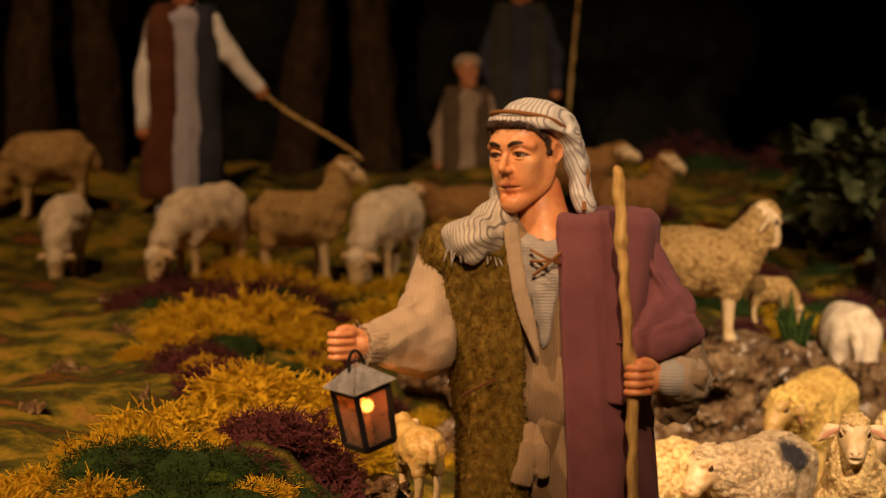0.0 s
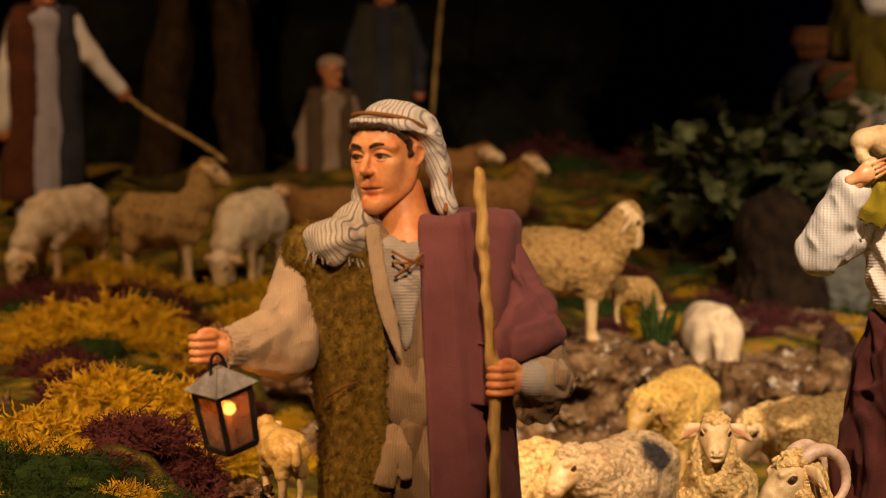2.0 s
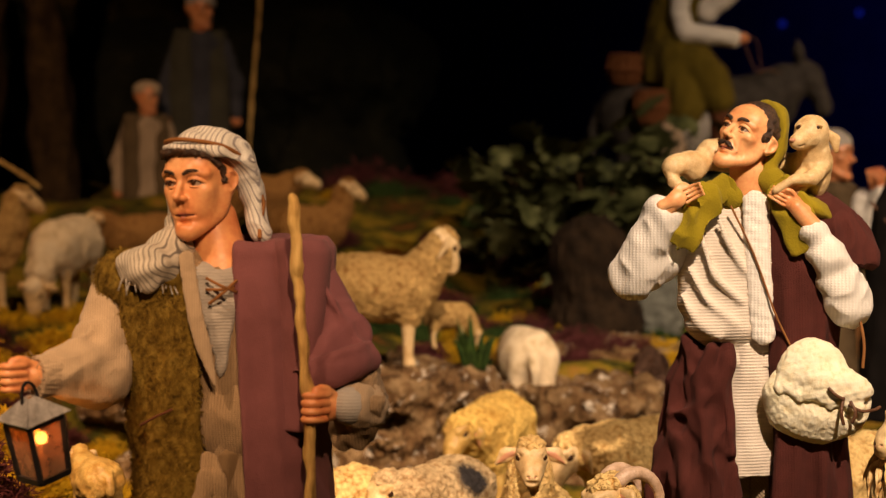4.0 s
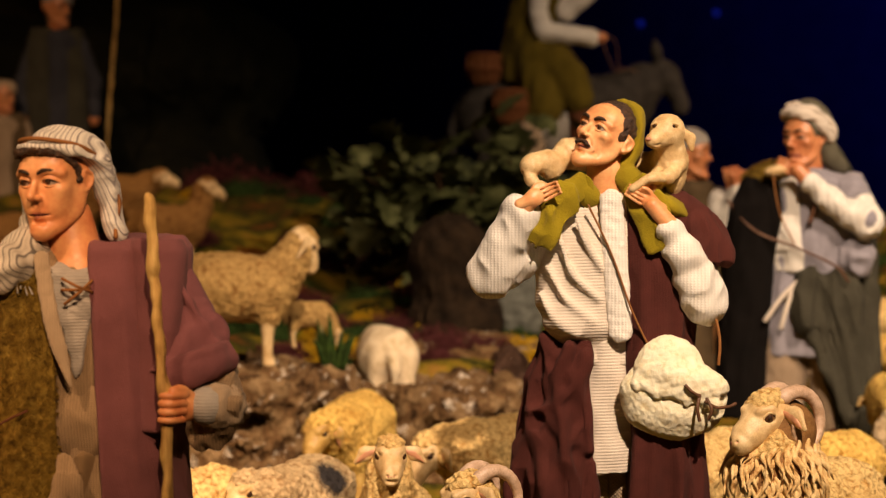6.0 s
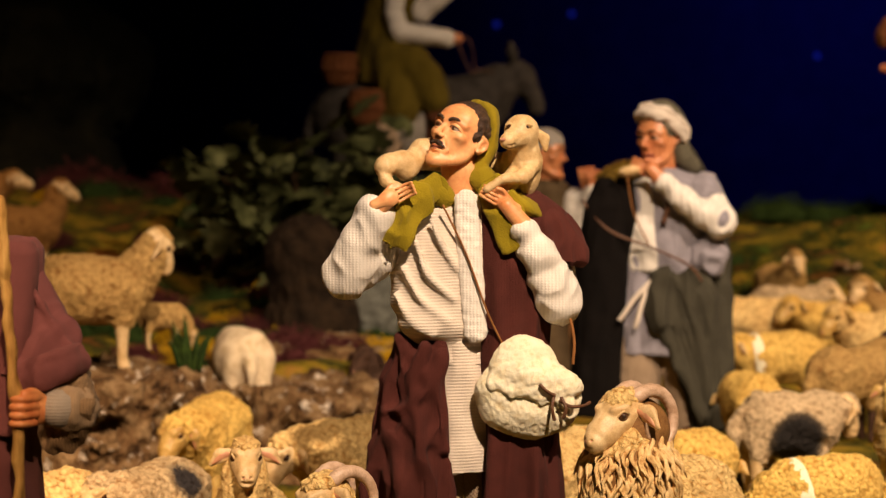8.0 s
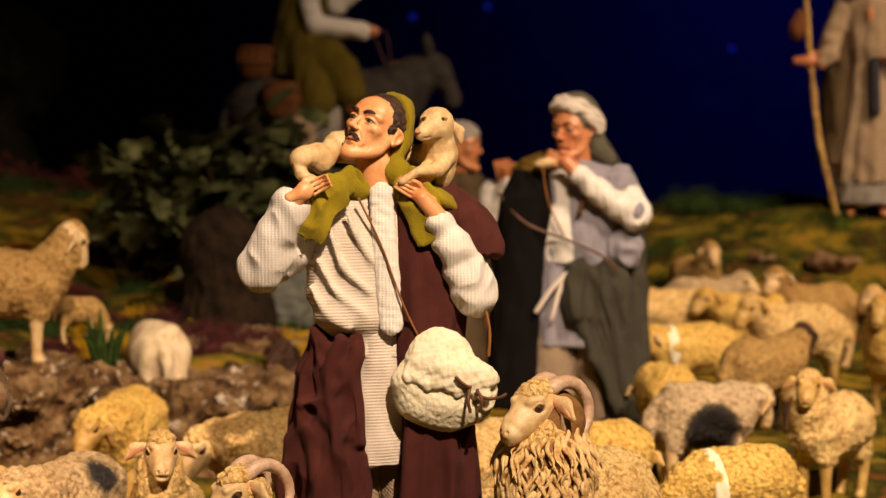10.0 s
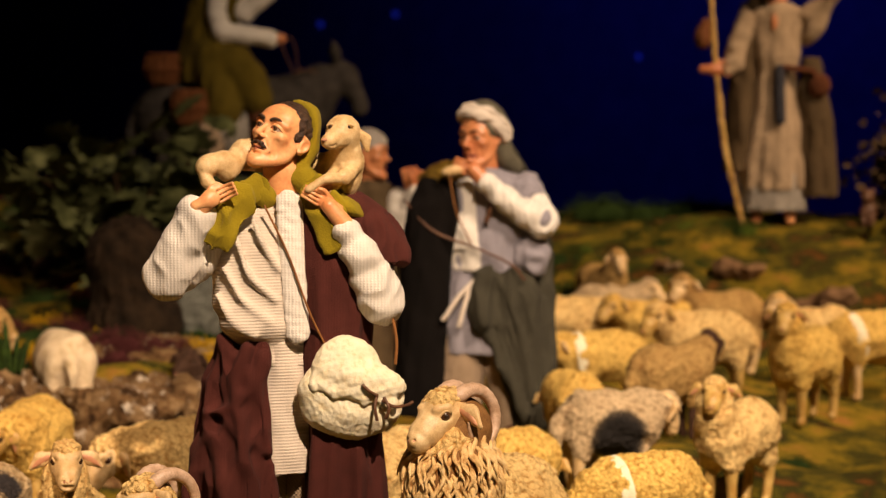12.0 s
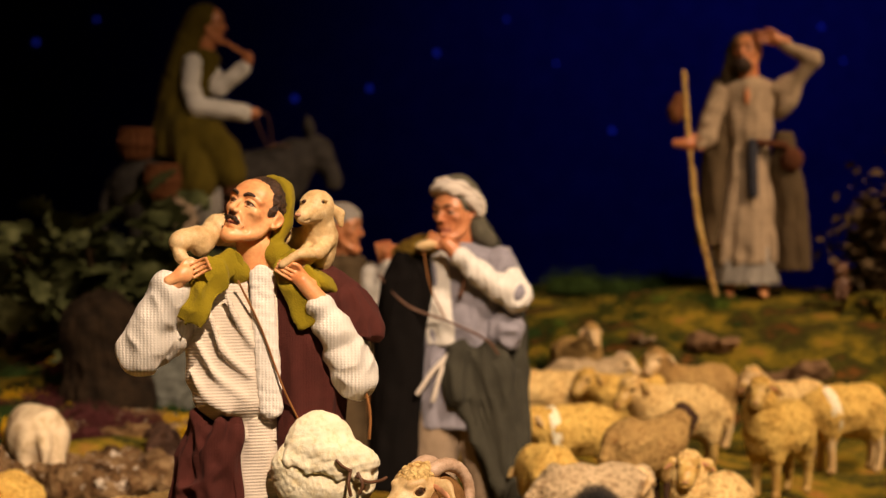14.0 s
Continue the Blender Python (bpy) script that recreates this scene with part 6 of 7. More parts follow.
sheep(placed(20.4, 1.64, 0.0, -110), "yellow curly sheep seen from behind", SHEEP_YELLOW, SHEEP_FACE_YELLOW, 0.95, LOWH, (0, 40), seed=113, res=0.14)
# the flock on the right
sheep(on_ground(23.4, 1.53, 24), "cream sheep with a white collar band", SHEEP_YELLOW, s=0.84, head_at=(-5.4, -0.3, 5.4), aim=(10, 50), seed=120, band=True, res=0.14, ears="down")
sheep(on_ground(22.6, 1.82, 205), "grey-white sheep with black belly and drooping ears", SHEEP_PATCH, s=0.9, head_at=(-4.9, 0.5, 7.6), aim=(20, 50), seed=121, ears="down", res=0.14)
sheep(on_ground(21.7, 1.9, -70), "yellow sheep behind the pipe player's cloak", SHEEP_YELLOW, SHEEP_FACE_YELLOW, 0.8, LOWH, (0, 40), seed=122)
sheep(on_ground(25.6, 1.8, 56), "bleating cream sheep with wide ears facing forward", SHEEP_CREAM, SHEEP_FACE_YELLOW, 0.88, (-3.6, -0.2, 10.4), (26, 10), seed=123, res=0.13, mouth=True)
sheep(on_ground(24.0, 2.0, 222), "grey-brown curly sheep with dark face and legs", SHEEP_GREY, SHEEP_BLACK, 0.88, (-4.6, 0.4, 9.2), (30, 50), seed=124, ears="down", legcoat=SHEEP_BLACK)
sheep(on_ground(22.35, 2.1, 14), "long-bodied cream sheep with a white collar band", SHEEP_YELLOW, s=0.84, head_at=(-5.2, -0.6, 7.6), aim=(30, 22), seed=125, band=True)
sheep(on_ground(24.85, 2.15, 16), "pale sheep with yellow face in the flock", SHEEP_CREAM, SHEEP_FACE_YELLOW, 0.9, (-5.0, -0.5, 9.0), (30, 22), seed=126)
sheep(on_ground(23.75, 2.3, 10), "ochre sheep with lowered head in the flock", SHEEP_YELLOW, SHEEP_FACE_YELLOW, 0.86, (-5.2, -0.5, 8.6), (36, 16), seed=127)
sheep(on_ground(25.3, 2.32, 20), "pale tan sheep with head up in the flock", SHEEP_GREY, s=0.88, head_at=(-4.8, 0, 9.8), aim=(40, 12), seed=128)
sheep(on_ground(21.6, 2.3, 190), "cream sheep with hanging ears behind the cloak", SHEEP_CREAM, s=0.9, head_at=(-5.2, 0, 7.4), aim=(0, 50), seed=129, ears="down")
sheep(on_ground(22.5, 2.42, 200), "grey sheep with black underside", SHEEP_PATCH, s=0.85, head_at=(-5.2, 0.4, 8.6), aim=(-40, 15), seed=130, ears="down")
sheep(on_ground(22.4, 2.52, 125, 0.02), "tan sheep with raised head and drooping ears on the slope", SHEEP_GREY, s=0.74, head_at=(-3.9, 0.2, 10.4), aim=(-10, 30), seed=131, ears="down")
sheep(on_ground(27.2, 2.1, 58), "yellow sheep with open mouth standing on the slope", SHEEP_YELLOW, SHEEP_FACE_YELLOW, 0.9, (-3.8, -0.2, 10.6), (22, 8), seed=132, mouth=True)
sheep(on_ground(27.5, 2.34, 24), "pale grey sheep behind the yellow one", SHEEP_CREAM, s=0.85, head_at=(-4.8, 0, 9.6), aim=(25, 15), seed=133)
sheep(on_ground(28.75, 2.25, 30), "cream sheep with white band grazing on the slope", SHEEP_YELLOW, s=0.9, head_at=(-5.6, -0.2, 5.0), aim=(10, 55), seed=134, band=True, ears="down")
# far pasture on the left
sheep(on_ground(-3.45, 2.33, 190), "pale sheep standing with raised head on the pasture", SHEEP_GREY, s=0.98, head_at=(-4.6, 0, 11.2), aim=(0, 10), seed=140, res=0.3)
sheep(on_ground(-1.3, 2.36, 60), "shaggy pale sheep grazing with rounded back", SHEEP_SHAG, s=1.0, head_at=GRAZE, aim=(0, 60), seed=141, res=0.3, curl=1.3, depth=0.35)
sheep(on_ground(-5.65, 2.3, 40), "shaggy pale sheep bending down on the pasture", SHEEP_SHAG, s=1.0, head_at=GRAZE, aim=(0, 60), seed=142, res=0.3, curl=1.3, depth=0.35)
sheep(on_ground(-8.95, 2.4, 80), "shaggy pale sheep bending down beside the drover", SHEEP_SHAG, s=0.9, head_at=GRAZE, aim=(0, 60), seed=143, res=0.3, curl=1.3, depth=0.35)
sheep(on_ground(0.5, 2.5, 10), "tan sheep on the far pasture", SHEEP_TAN, s=0.85, head_at=FWD, seed=144, res=0.3)
sheep(on_ground(4.45, 2.52, 186), "tan sheep with raised head on the far pasture", SHEEP_TAN, s=0.85, head_at=UP, aim=(0, 10), seed=145, res=0.3)
sheep(on_ground(3.2, 2.6, 170), "tan sheep behind the others on the far pasture", SHEEP_TAN, s=0.85, head_at=FWD, seed=146, res=0.3)
sheep(on_ground(-9.3, 2.6, 0), "ochre sheep in the shade of the far pasture", SHEEP_GREY, s=1.0, head_at=GRAZE, seed=147, res=0.3)
sheep(placed(-0.6, 1.42, 0.06, -70), "small tan lamb standing behind the lantern", SHEEP_FACE_YELLOW, s=0.5, head_at=FWD, seed=148, res=0.16)

# ---- rocks ----


def boulder(m, size, seed, label, mat=None, res=None, name="rock", rugged=1.0):
    mat = mat or ROCK
    r = np.random.RandomState(seed)
    sx, sy, sz = size
    k = Clay()
    for i in range(9):
        c = (r.uniform(-0.6, 0.6) * sx, r.uniform(-0.4, 0.4) * sy, r.uniform(0.1, 0.75) * sz)
        k.ball(c, (sx * r.uniform(0.3, 0.5), sy * r.uniform(0.4, 0.6), sz * r.uniform(0.25, 0.4)), 0.5, turn(0, 0, r.uniform(0, 90)))
    k.keep((0, 0, 0), (0, 0, -1), 0.4)
    f = Figure()
    f.layer(k, mat, res or max(size) * 0.02, seed=seed, waves=((sx * 0.5, 0.35 * rugged, (1, 1, 1.8)), (-2.0 * max(1, rugged), 0.3 * rugged, (1, 1, 0.8)), (-0.8 * max(1, rugged), 0.1 * rugged, (1, 1, 1))))
    return f.done(name, m, label, "rock")




def ledge(m, w, depth, h, seed, label, res=0.22):
    """A flat-topped craggy outcrop: half width, half depth, height in centimetres."""
    f = Figure()
    k = Clay().robe([(h, 0, 0, w * 0.97, depth * 0.95), (h * 0.8, 0, 0, w, depth), (h * 0.5, 0, 0, w * 0.9, depth * 0.9), (0, 0, 0, w * 1.06, depth * 1.1)], 0.3, 6, 0.05, seed)
    r = np.random.RandomState(seed)
    for i in range(9):
        a = r.uniform(math.pi, 2 * math.pi)
        k.ball((w * 0.85 * math.cos(a), depth * 0.85 * math.sin(a), h * r.uniform(0.15, 0.75)), (r.uniform(1.5, 3), r.uniform(1.2, 2), r.uniform(0.8, 1.8)), 0.4, turn(r.uniform(-25, 25), r.uniform(-25, 25), 0), cut=i % 3 == 0)
    f.layer(k, ROCK, res, seed=seed, waves=((4.0, 0.3, (1, 1, 1)), (-2.6, 0.28, (1, 1, 0.7)), (-1.1, 0.24, (1, 1, 0.6)), (-0.5, 0.14, (1, 1, 0.6))))
    return f.done("rock", m, label, "rock")


ledge(placed(6.2, 1.93, -0.005), 9.5, 8, 9.6, 201, "craggy grey-brown cork rock ledge with pale flecks", 0.16)
ledge(placed(1.6, 1.98, -0.005), 9, 8, 10.2, 202, "craggy brown cork rock ledge behind the cloak", 0.25)
ledge(placed(10.9, 1.98, -0.01), 7, 6, 8.4, 203, "low brown rock ledge with lichen patches", 0.18)
ledge(placed(14.0, 1.98, -0.01), 5, 5, 7.4, 204, "low brown rock ledge behind the sheep", 0.25)
ledge(placed(11.3, 2.14, -0.005), 10, 6, 9.4, 205, "long grey rock ledge under the shrub", 0.25)
boulder(placed(12.6, 2.28, 0.06), (3.6, 3, 10), 206, "upright grey-green stone beside the shrub", GREEN_STONE, 0.22, "rock", 0.4)
boulder(on_ground(27.7, 2.55, 0, 0.006), (3.6, 2.6, 2.4), 207, "brown stone lying on the grassy hill", STONE, 0.16, "rock", 0.35)
boulder(on_ground(25.6, 2.6), (3, 2.5, 2.2), 208, "small tan stone on the grassy hill", STONE, 0.16, "rock", 0.35)
boulder(on_ground(29.2, 2.7, 0, 0.02), (4, 4, 4.4), 209, "rounded mossy stone on the hilltop", GRASS, 0.2, "rock", 0.5)
boulder(on_ground(23.9, 2.6), (1.6, 1.3, 0.8), 210, "tiny pale stone on the slope", res=0.12)
boulder(placed(-1.3, 1.3, 0.085), (1.5, 1.2, 0.8), 211, "pale stone at the edge of the moss bed", res=0.14)
for i, (b, d, s) in enumerate(((-9.0, 1.75, 2.0), (-7.6, 1.95, 1.4), (-9.8, 1.55, 1.2), (-8.2, 2.15, 1.6), (-7.2, 1.6, 1.0))):
    boulder(on_ground(b, d, 0, 0.006), (s, s * 0.8, s * 0.6), 220 + i, "small tan pebble in the green field", res=0.12)

# hill behind the flock; its dark colour stands in for missing light
boulder(placed(0.3, 3.25, 0.05), (46, 30, 40), 231, "wooded rock hill behind the pasture, coloured dark as in shade", HILL_SHADED, 0.9, "hill", 2.5)
boulder(placed(3.7, 3.3, 0.1), (26, 22, 22), 232, "lower shoulder of the hill, coloured dark as in shade", HILL_SHADED, 0.8, "hill", 2.5)
boulder(placed(-8.5, 3.45, 0.05), (60, 25, 62), 233, "rock wall behind the drover, coloured dark as in shade", ROCK_SHADED, 1.2, "hill", 2.5)
boulder(placed(-1.5, 3.45, 0.1), (40, 22, 56), 234, "rock wall with deep folds, coloured dark as in shade", ROCK_SHADED, 1.1, "hill", 2.5)

# ---- moss and lichen bed ----


def tuft_mesh(name, mat, seed, blades, length, curl, width):
    """A cushion of many small leaflets over a rounded core."""
    r = np.random.RandomState(seed)
    v, q = [], []
    for i in range(7):
        for j in range(14):
            a, b = i / 6 * math.pi / 2, j / 14 * 2 * math.pi
            w = 0.7 + 0.1 * math.sin(3 * b + seed) * math.sin(2 * a)
            v.append((w * math.cos(a) * math.cos(b), w * math.cos(a) * math.sin(b), 0.75 * w * math.sin(a)))
    q += [(i * 14 + j, i * 14 + (j + 1) % 14, (i + 1) * 14 + (j + 1) % 14, (i + 1) * 14 + j) for i in range(6) for j in range(14)]
    for i in range(blades):
        th, ph = r.uniform(0, 2 * math.pi), math.acos(r.uniform(0.0, 1))
        w = 0.78 + 0.1 * math.sin(3 * th + seed) + 0.17 * math.sin(5 * th + 2 * seed) * math.sin(6 * ph + seed)
        out = np.array((math.sin(ph) * math.cos(th), math.sin(ph) * math.sin(th), 0.75 * math.cos(ph))) * w
        d = out / np.linalg.norm(out) + r.normal(size=3) * curl
        side = np.cross(d, r.normal(size=3))
        side *= width / max(np.linalg.norm(side), 1e-6)
        root = out * r.uniform(0.92, 1.16)
        tip = root + d * length * r.uniform(0.6, 1.4)
        n = len(v)
        v += [root - side, root + side, tip + side * 0.6, tip - side * 0.6]
        q.append((n, n + 1, n + 2, n + 3))
    me = bpy.data.meshes.new(name)
    me.from_pydata([list(a) for a in v], [], q)
    me.materials.append(mat)
    return me


TUFTS = {
    "moss": [tuft_mesh("moss_cushion", MOSS, 300 + i, 1500, 0.05, 0.8, 0.009) for i in range(3)],
    "fresh": [tuft_mesh("fresh_moss", MOSS_LIGHT, 310 + i, 1500, 0.05, 0.8, 0.009) for i in range(2)],
    "yellow": [tuft_mesh("yellow_lichen", LICHEN, 320 + i, 1700, 0.085, 1.0, 0.018) for i in range(3)],
    "wine": [tuft_mesh("wine_lichen", HEATHER, 330 + i, 1500, 0.075, 1.0, 0.016) for i in range(3)],
    "rust": [tuft_mesh("rust_lichen", RUST_LICHEN, 340 + i, 1500, 0.075, 1.0, 0.016) for i in range(2)],
}
SAYS = {"moss": "dark green moss cushion in the planted bed", "fresh": "fresh green moss tuft in the planted bed",
        "yellow": "golden yellow lichen tuft in the planted bed", "wine": "wine-red lichen tuft in the planted bed",
        "rust": "rust-orange lichen tuft beside the shrub"}

DOMES = []


def tuft(kind, bearing, distance, size, lift=0.0):
    me = random.choice(TUFTS[kind])
    ob = new(me.name.split(".")[0], me)
    a = radians(bearing)
    x, y = distance * math.sin(a), distance * math.cos(a)
    ob.matrix_world = pose(x, y, float(ground_height(x, y)) + lift, 0, 0, random.uniform(0, 360)) @ Matrix.Diagonal((size, size, size * 0.75, 1))
    DOMES.append((x, y, size, float(ground_height(x, y)) + lift))
    return tagged(ob, SAYS[kind], "moss" if kind in ("moss", "fresh") else "lichen", "plants of the bed")


bed = [("yellow", -9.4, 1.29, 0.022), ("fresh", -8.7, 1.30, 0.022), ("moss", -7.9, 1.29, 0.030), ("moss", -7.1, 1.30, 0.026), ("moss", -6.2, 1.29, 0.030), ("moss", -5.4, 1.30, 0.026), ("moss", -3.7, 1.29, 0.026), ("moss", -2.9, 1.30, 0.026), ("moss", -2.3, 1.31, 0.024), ("yellow", -10.3, 1.27, 0.020), ("yellow", -8.4, 1.235, 0.016), ("yellow", -4.4, 1.265, 0.016), ("yellow", -7.6, 1.36, 0.024), ("yellow", -6.6, 1.36, 0.026),
       ("moss", -6.6, 1.22, 0.030), ("yellow", -8.2, 1.24, 0.02), ("moss", -5.2, 1.2, 0.026), ("moss", -3.2, 1.25, 0.030), ("moss", -7.2, 1.30, 0.022), ("yellow", -10.2, 1.2, 0.024), ("yellow", -4.3, 1.17, 0.016),
       ("yellow", -8.6, 1.16, 0.012), ("moss", -1.4, 1.34, 0.03), ("wine", -4.9, 1.32, 0.022), ("wine", -2.6, 1.36, 0.034), ("wine", -3.9, 1.42, 0.03), ("wine", -1.7, 1.45, 0.03), ("yellow", -6.7, 1.42, 0.030), ("yellow", -5.6, 1.46, 0.030),
       ("yellow", -7.2, 1.38, 0.024), ("yellow", -4.6, 1.55, 0.032), ("yellow", -3.4, 1.56, 0.034), ("yellow", -2.4, 1.62, 0.036), ("moss", -4.1, 1.5, 0.02), ("wine", -5.3, 1.62, 0.03), ("moss", -3.6, 1.72, 0.026), ("moss", -4.6, 1.72, 0.026),
       ("wine", -5.9, 1.75, 0.03), ("yellow", -5.9, 1.92, 0.036), ("yellow", -6.5, 1.85, 0.026), ("yellow", -4.5, 1.9, 0.042), ("wine", -5.2, 1.95, 0.03), ("moss", -5.0, 1.82, 0.026), ("fresh", -3.2, 1.95, 0.026), ("wine", -3.9, 2.0, 0.03),
       ("yellow", -3.5, 1.85, 0.026), ("wine", -2.9, 1.82, 0.03), ("wine", -6.4, 2.1, 0.04), ("wine", -5.2, 2.15, 0.04), ("yellow", -4.3, 2.22, 0.036), ("yellow", -3.1, 2.25, 0.036), ("wine", -3.0, 2.12, 0.034), ("moss", -1.6, 2.2, 0.034), ("yellow", -1.2, 2.3, 0.036),
       ("yellow", -5.0, 2.3, 0.036), ("wine", -4.0, 2.15, 0.034), ("moss", -2.2, 2.1, 0.03), ("wine", -2.0, 1.95, 0.034), ("yellow", -1.4, 2.05, 0.034), ("fresh", -1.0, 1.5, 0.02), ("moss", -2.2, 1.5, 0.026), ("wine", -4.6, 2.4, 0.03), ("wine", 0.2, 2.2, 0.03), ("yellow", -0.6, 1.9, 0.03),
       ("yellow", 8.6, 2.12, 0.022), ("wine", 9.9, 2.25, 0.034), ("wine", 11.4, 2.3, 0.034), ("yellow", 7.9, 2.2, 0.022), ("moss", 7.0, 2.2, 0.03), ("wine", 5.8, 2.9, 0.05), ("moss", 6.2, 2.8, 0.03), ("moss", 9.2, 2.75, 0.03), ("wine", 8.4, 2.8, 0.05),
       ("moss", 7.4, 2.45, 0.03), ("fresh", 10.2, 1.72, 0.012), ("moss", 10.4, 1.78, 0.014), ("moss", 27.0, 1.98, 0.016), ("fresh", 26.2, 1.72, 0.014), ("moss", 23.5, 2.8, 0.04), ("moss", 24.6, 2.85, 0.04), ("fresh", 25.3, 2.85, 0.03), ("moss", 22.4, 2.8, 0.04)]
for kind, b, d, s in bed:
    tuft(kind, b, d, s * 1.25, -0.004)
    for i in range(2 if b < 2 else 1):
        tuft(kind, b + random.uniform(-0.9, 0.9), d + random.uniform(-0.06, 0.06), s * random.uniform(0.6, 1.0), -0.004)
for i in range(46):
    kind = ("wine", "moss", "wine", "moss", "moss", "yellow")[i % 6]
    tuft(kind, random.uniform(4.5, 13.0), random.uniform(2.12, 2.85), random.uniform(0.018, 0.04), -0.004)
for i in range(44):
    tuft(("wine", "moss", "moss", "wine", "yellow")[i % 5], random.uniform(6.4, 13.6), random.uniform(2.08, 2.4), random.uniform(0.02, 0.036), -0.004)
for i in range(24):
    tuft(("moss", "wine", "yellow", "moss")[i % 4], random.uniform(-7.0, 2.0), random.uniform(2.0, 2.35), random.uniform(0.02, 0.036), -0.004)

for i in range(60):
    tuft(("moss", "moss", "fresh")[i % 3], random.uniform(21.4, 26.4), random.uniform(2.5, 2.9), random.uniform(0.022, 0.045), -0.018)
for i in range(50):
    tuft("moss", random.uniform(19.5, 24.2), random.uniform(2.5, 2.88), random.uniform(0.035, 0.06), -0.025)
for b, d, size in ((8.2, 2.16, 0.022), (8.6, 2.28, 0.03), (9.3, 2.2, 0.026), (10.6, 2.14, 0.024), (7.2, 2.4, 0.03), (5.6, 2.3, 0.028), (11.2, 2.4, 0.03), (6.4, 2.55, 0.03)):
    tuft("rust", b, d, size, -0.004)
cushions = list(DOMES)
for i in range(80):
    # small sprigs that sit on top of the larger cushions
    x, y, size, z = cushions[random.randrange(len(cushions))]
    b, d = math.degrees(math.atan2(x, y)), math.hypot(x, y)
    if b > -0.5 or d < 1.22 or d > 2.2:
        continue
    w, a = random.uniform(0.2, 0.8), random.uniform(0, 2 * math.pi)
    x, y = x + size * w * math.cos(a), y + size * w * math.sin(a)
    rise = z + 0.55 * size * math.sqrt(1 - w * w) - 0.003 - float(ground_height(x, y))
    tuft(("moss", "wine", "yellow", "yellow", "fresh", "wine")[i % 6], math.degrees(math.atan2(x, y)), math.hypot(x, y), random.uniform(0.009, 0.016), rise)

# ---- shrub with lobed leaves ----


def lobed_leaf(r, size):
    pts = []
    for i in range(15):
        t = i / 14
        w = math.sin(math.pi * t) ** 0.7 * 0.42 * (1 + 0.35 * math.cos(t * math.pi * 9))
        pts.append((t, w))
    bend = r.uniform(0.1, 0.45)
    v = [(t * size, s * w * size, -bend * size * t * t + 0.12 * size * abs(s * w)) for s in (1, 0, -1) for t, w in pts]
    n = len(pts)
    q = [(k * n + i, k * n + i + 1, (k + 1) * n + i + 1, (k + 1) * n + i) for k in range(2) for i in range(n - 1)]
    return np.array(v), np.array(q)


def shrub(m, label, seed, leaves, spread, size, mat, stems=7, trunk_h=0.07, twigs=False):
    root = new("shrub")
    root.matrix_world = m
    tagged(root, label, "shrub")
    r = np.random.RandomState(seed)
    f = Figure()
    ends = []
    for i in range(stems):
        a, rad = r.uniform(0, 6.28), r.uniform(0.4, 1) * spread[0]
        e = np.array((rad * math.cos(a), rad * math.sin(a) * 0.6, trunk_h + spread[1] * r.uniform(0.3, 1)))
        run = spline([np.array((0, 0, 0)), np.array((e[0] * 0.2, e[1] * 0.2, trunk_h)), e], 5)
        f.strap([p * 100 for p in run], [(0.16 if twigs else 0.25 if size < 0.03 else 0.7) * (1 - 0.08 * j) for j in range(len(run))], BARK)
        ends.append(run)
    t = f.done("trunk", Matrix(), "", "")
    t.parent = root
    t.matrix_parent_inverse = Matrix()
    f = Figure()
    for i in range(leaves):
        run = ends[i % stems]
        p = run[min(len(run) - 1, int(r.uniform(0.1 if size < 0.03 else 0.45, 1.0) * len(run)))] + r.normal(size=3) * np.array((spread[0], spread[0] * 0.6, spread[1])) * 0.28
        if twigs:
            d = r.normal(size=3)
            d /= np.linalg.norm(d)
            f.strap([p * 100, (p + 0.02 * d) * 100, (p + 0.03 * d + (0, 0, 0.01)) * 100], [0.14, 0.3, 0.06], mat, 4)
        else:
            v, q = lobed_leaf(r, size * r.uniform(0.6, 1.2))
            w = turn(r.uniform(-40, 40), r.uniform(-50, 60), r.uniform(0, 360))
            f.raw((v @ w.T + p) * 100, q, mat)
    c = f.done("crown", Matrix(), "", "")
    c.parent = root
    c.matrix_parent_inverse = Matrix()
    return root


shrub(on_ground(11.0, 2.42), "shrub with lobed grey-green leaves beside the rocks", 401, 150, (0.10, 0.085), 0.04, LEAF)
shrub(on_ground(9.0, 2.55), "shrub with drooping grey-green leaves", 402, 60, (0.09, 0.05), 0.04, LEAF)
shrub(on_ground(12.8, 2.5), "leafy shrub below the rider", 403, 90, (0.09, 0.085), 0.04, LEAF)
shrub(on_ground(29.7, 2.78), "dry brown heather shrub on the hilltop", 404, 2000, (0.06, 0.085), 0.014, DRY, 14, 0.03)
f = Figure()
r = np.random.RandomState(405)
for i in range(15):
    a, h = r.uniform(0, 6.28), r.uniform(2.2, 4.2)
    dx, dy = 0.9 * math.cos(a), 0.6 * math.sin(a)
    f.strap(spline([(dx * 0.8, dy * 0.8, -0.3), (dx * 1.3, dy * 1.3, h * 0.5), (dx * 2.0, dy * 2.0, h)], 4), [0.16, 0.2, 0.24, 0.25, 0.24, 0.2, 0.15, 0.1, 0.03], MOSS, 4)
f.done("grass_tuft", placed(8.35, 1.93, 0.092), "tuft of upright dark green blades on the ledge", "grass")

# dark stump under the shrub
f = Figure()
k = Clay().tube(spline([(0, 0, -2), (0.3, 0, 4), (-0.4, 0, 9)], 4), [4.6] * 4 + [3.9] * 5, 0.5)
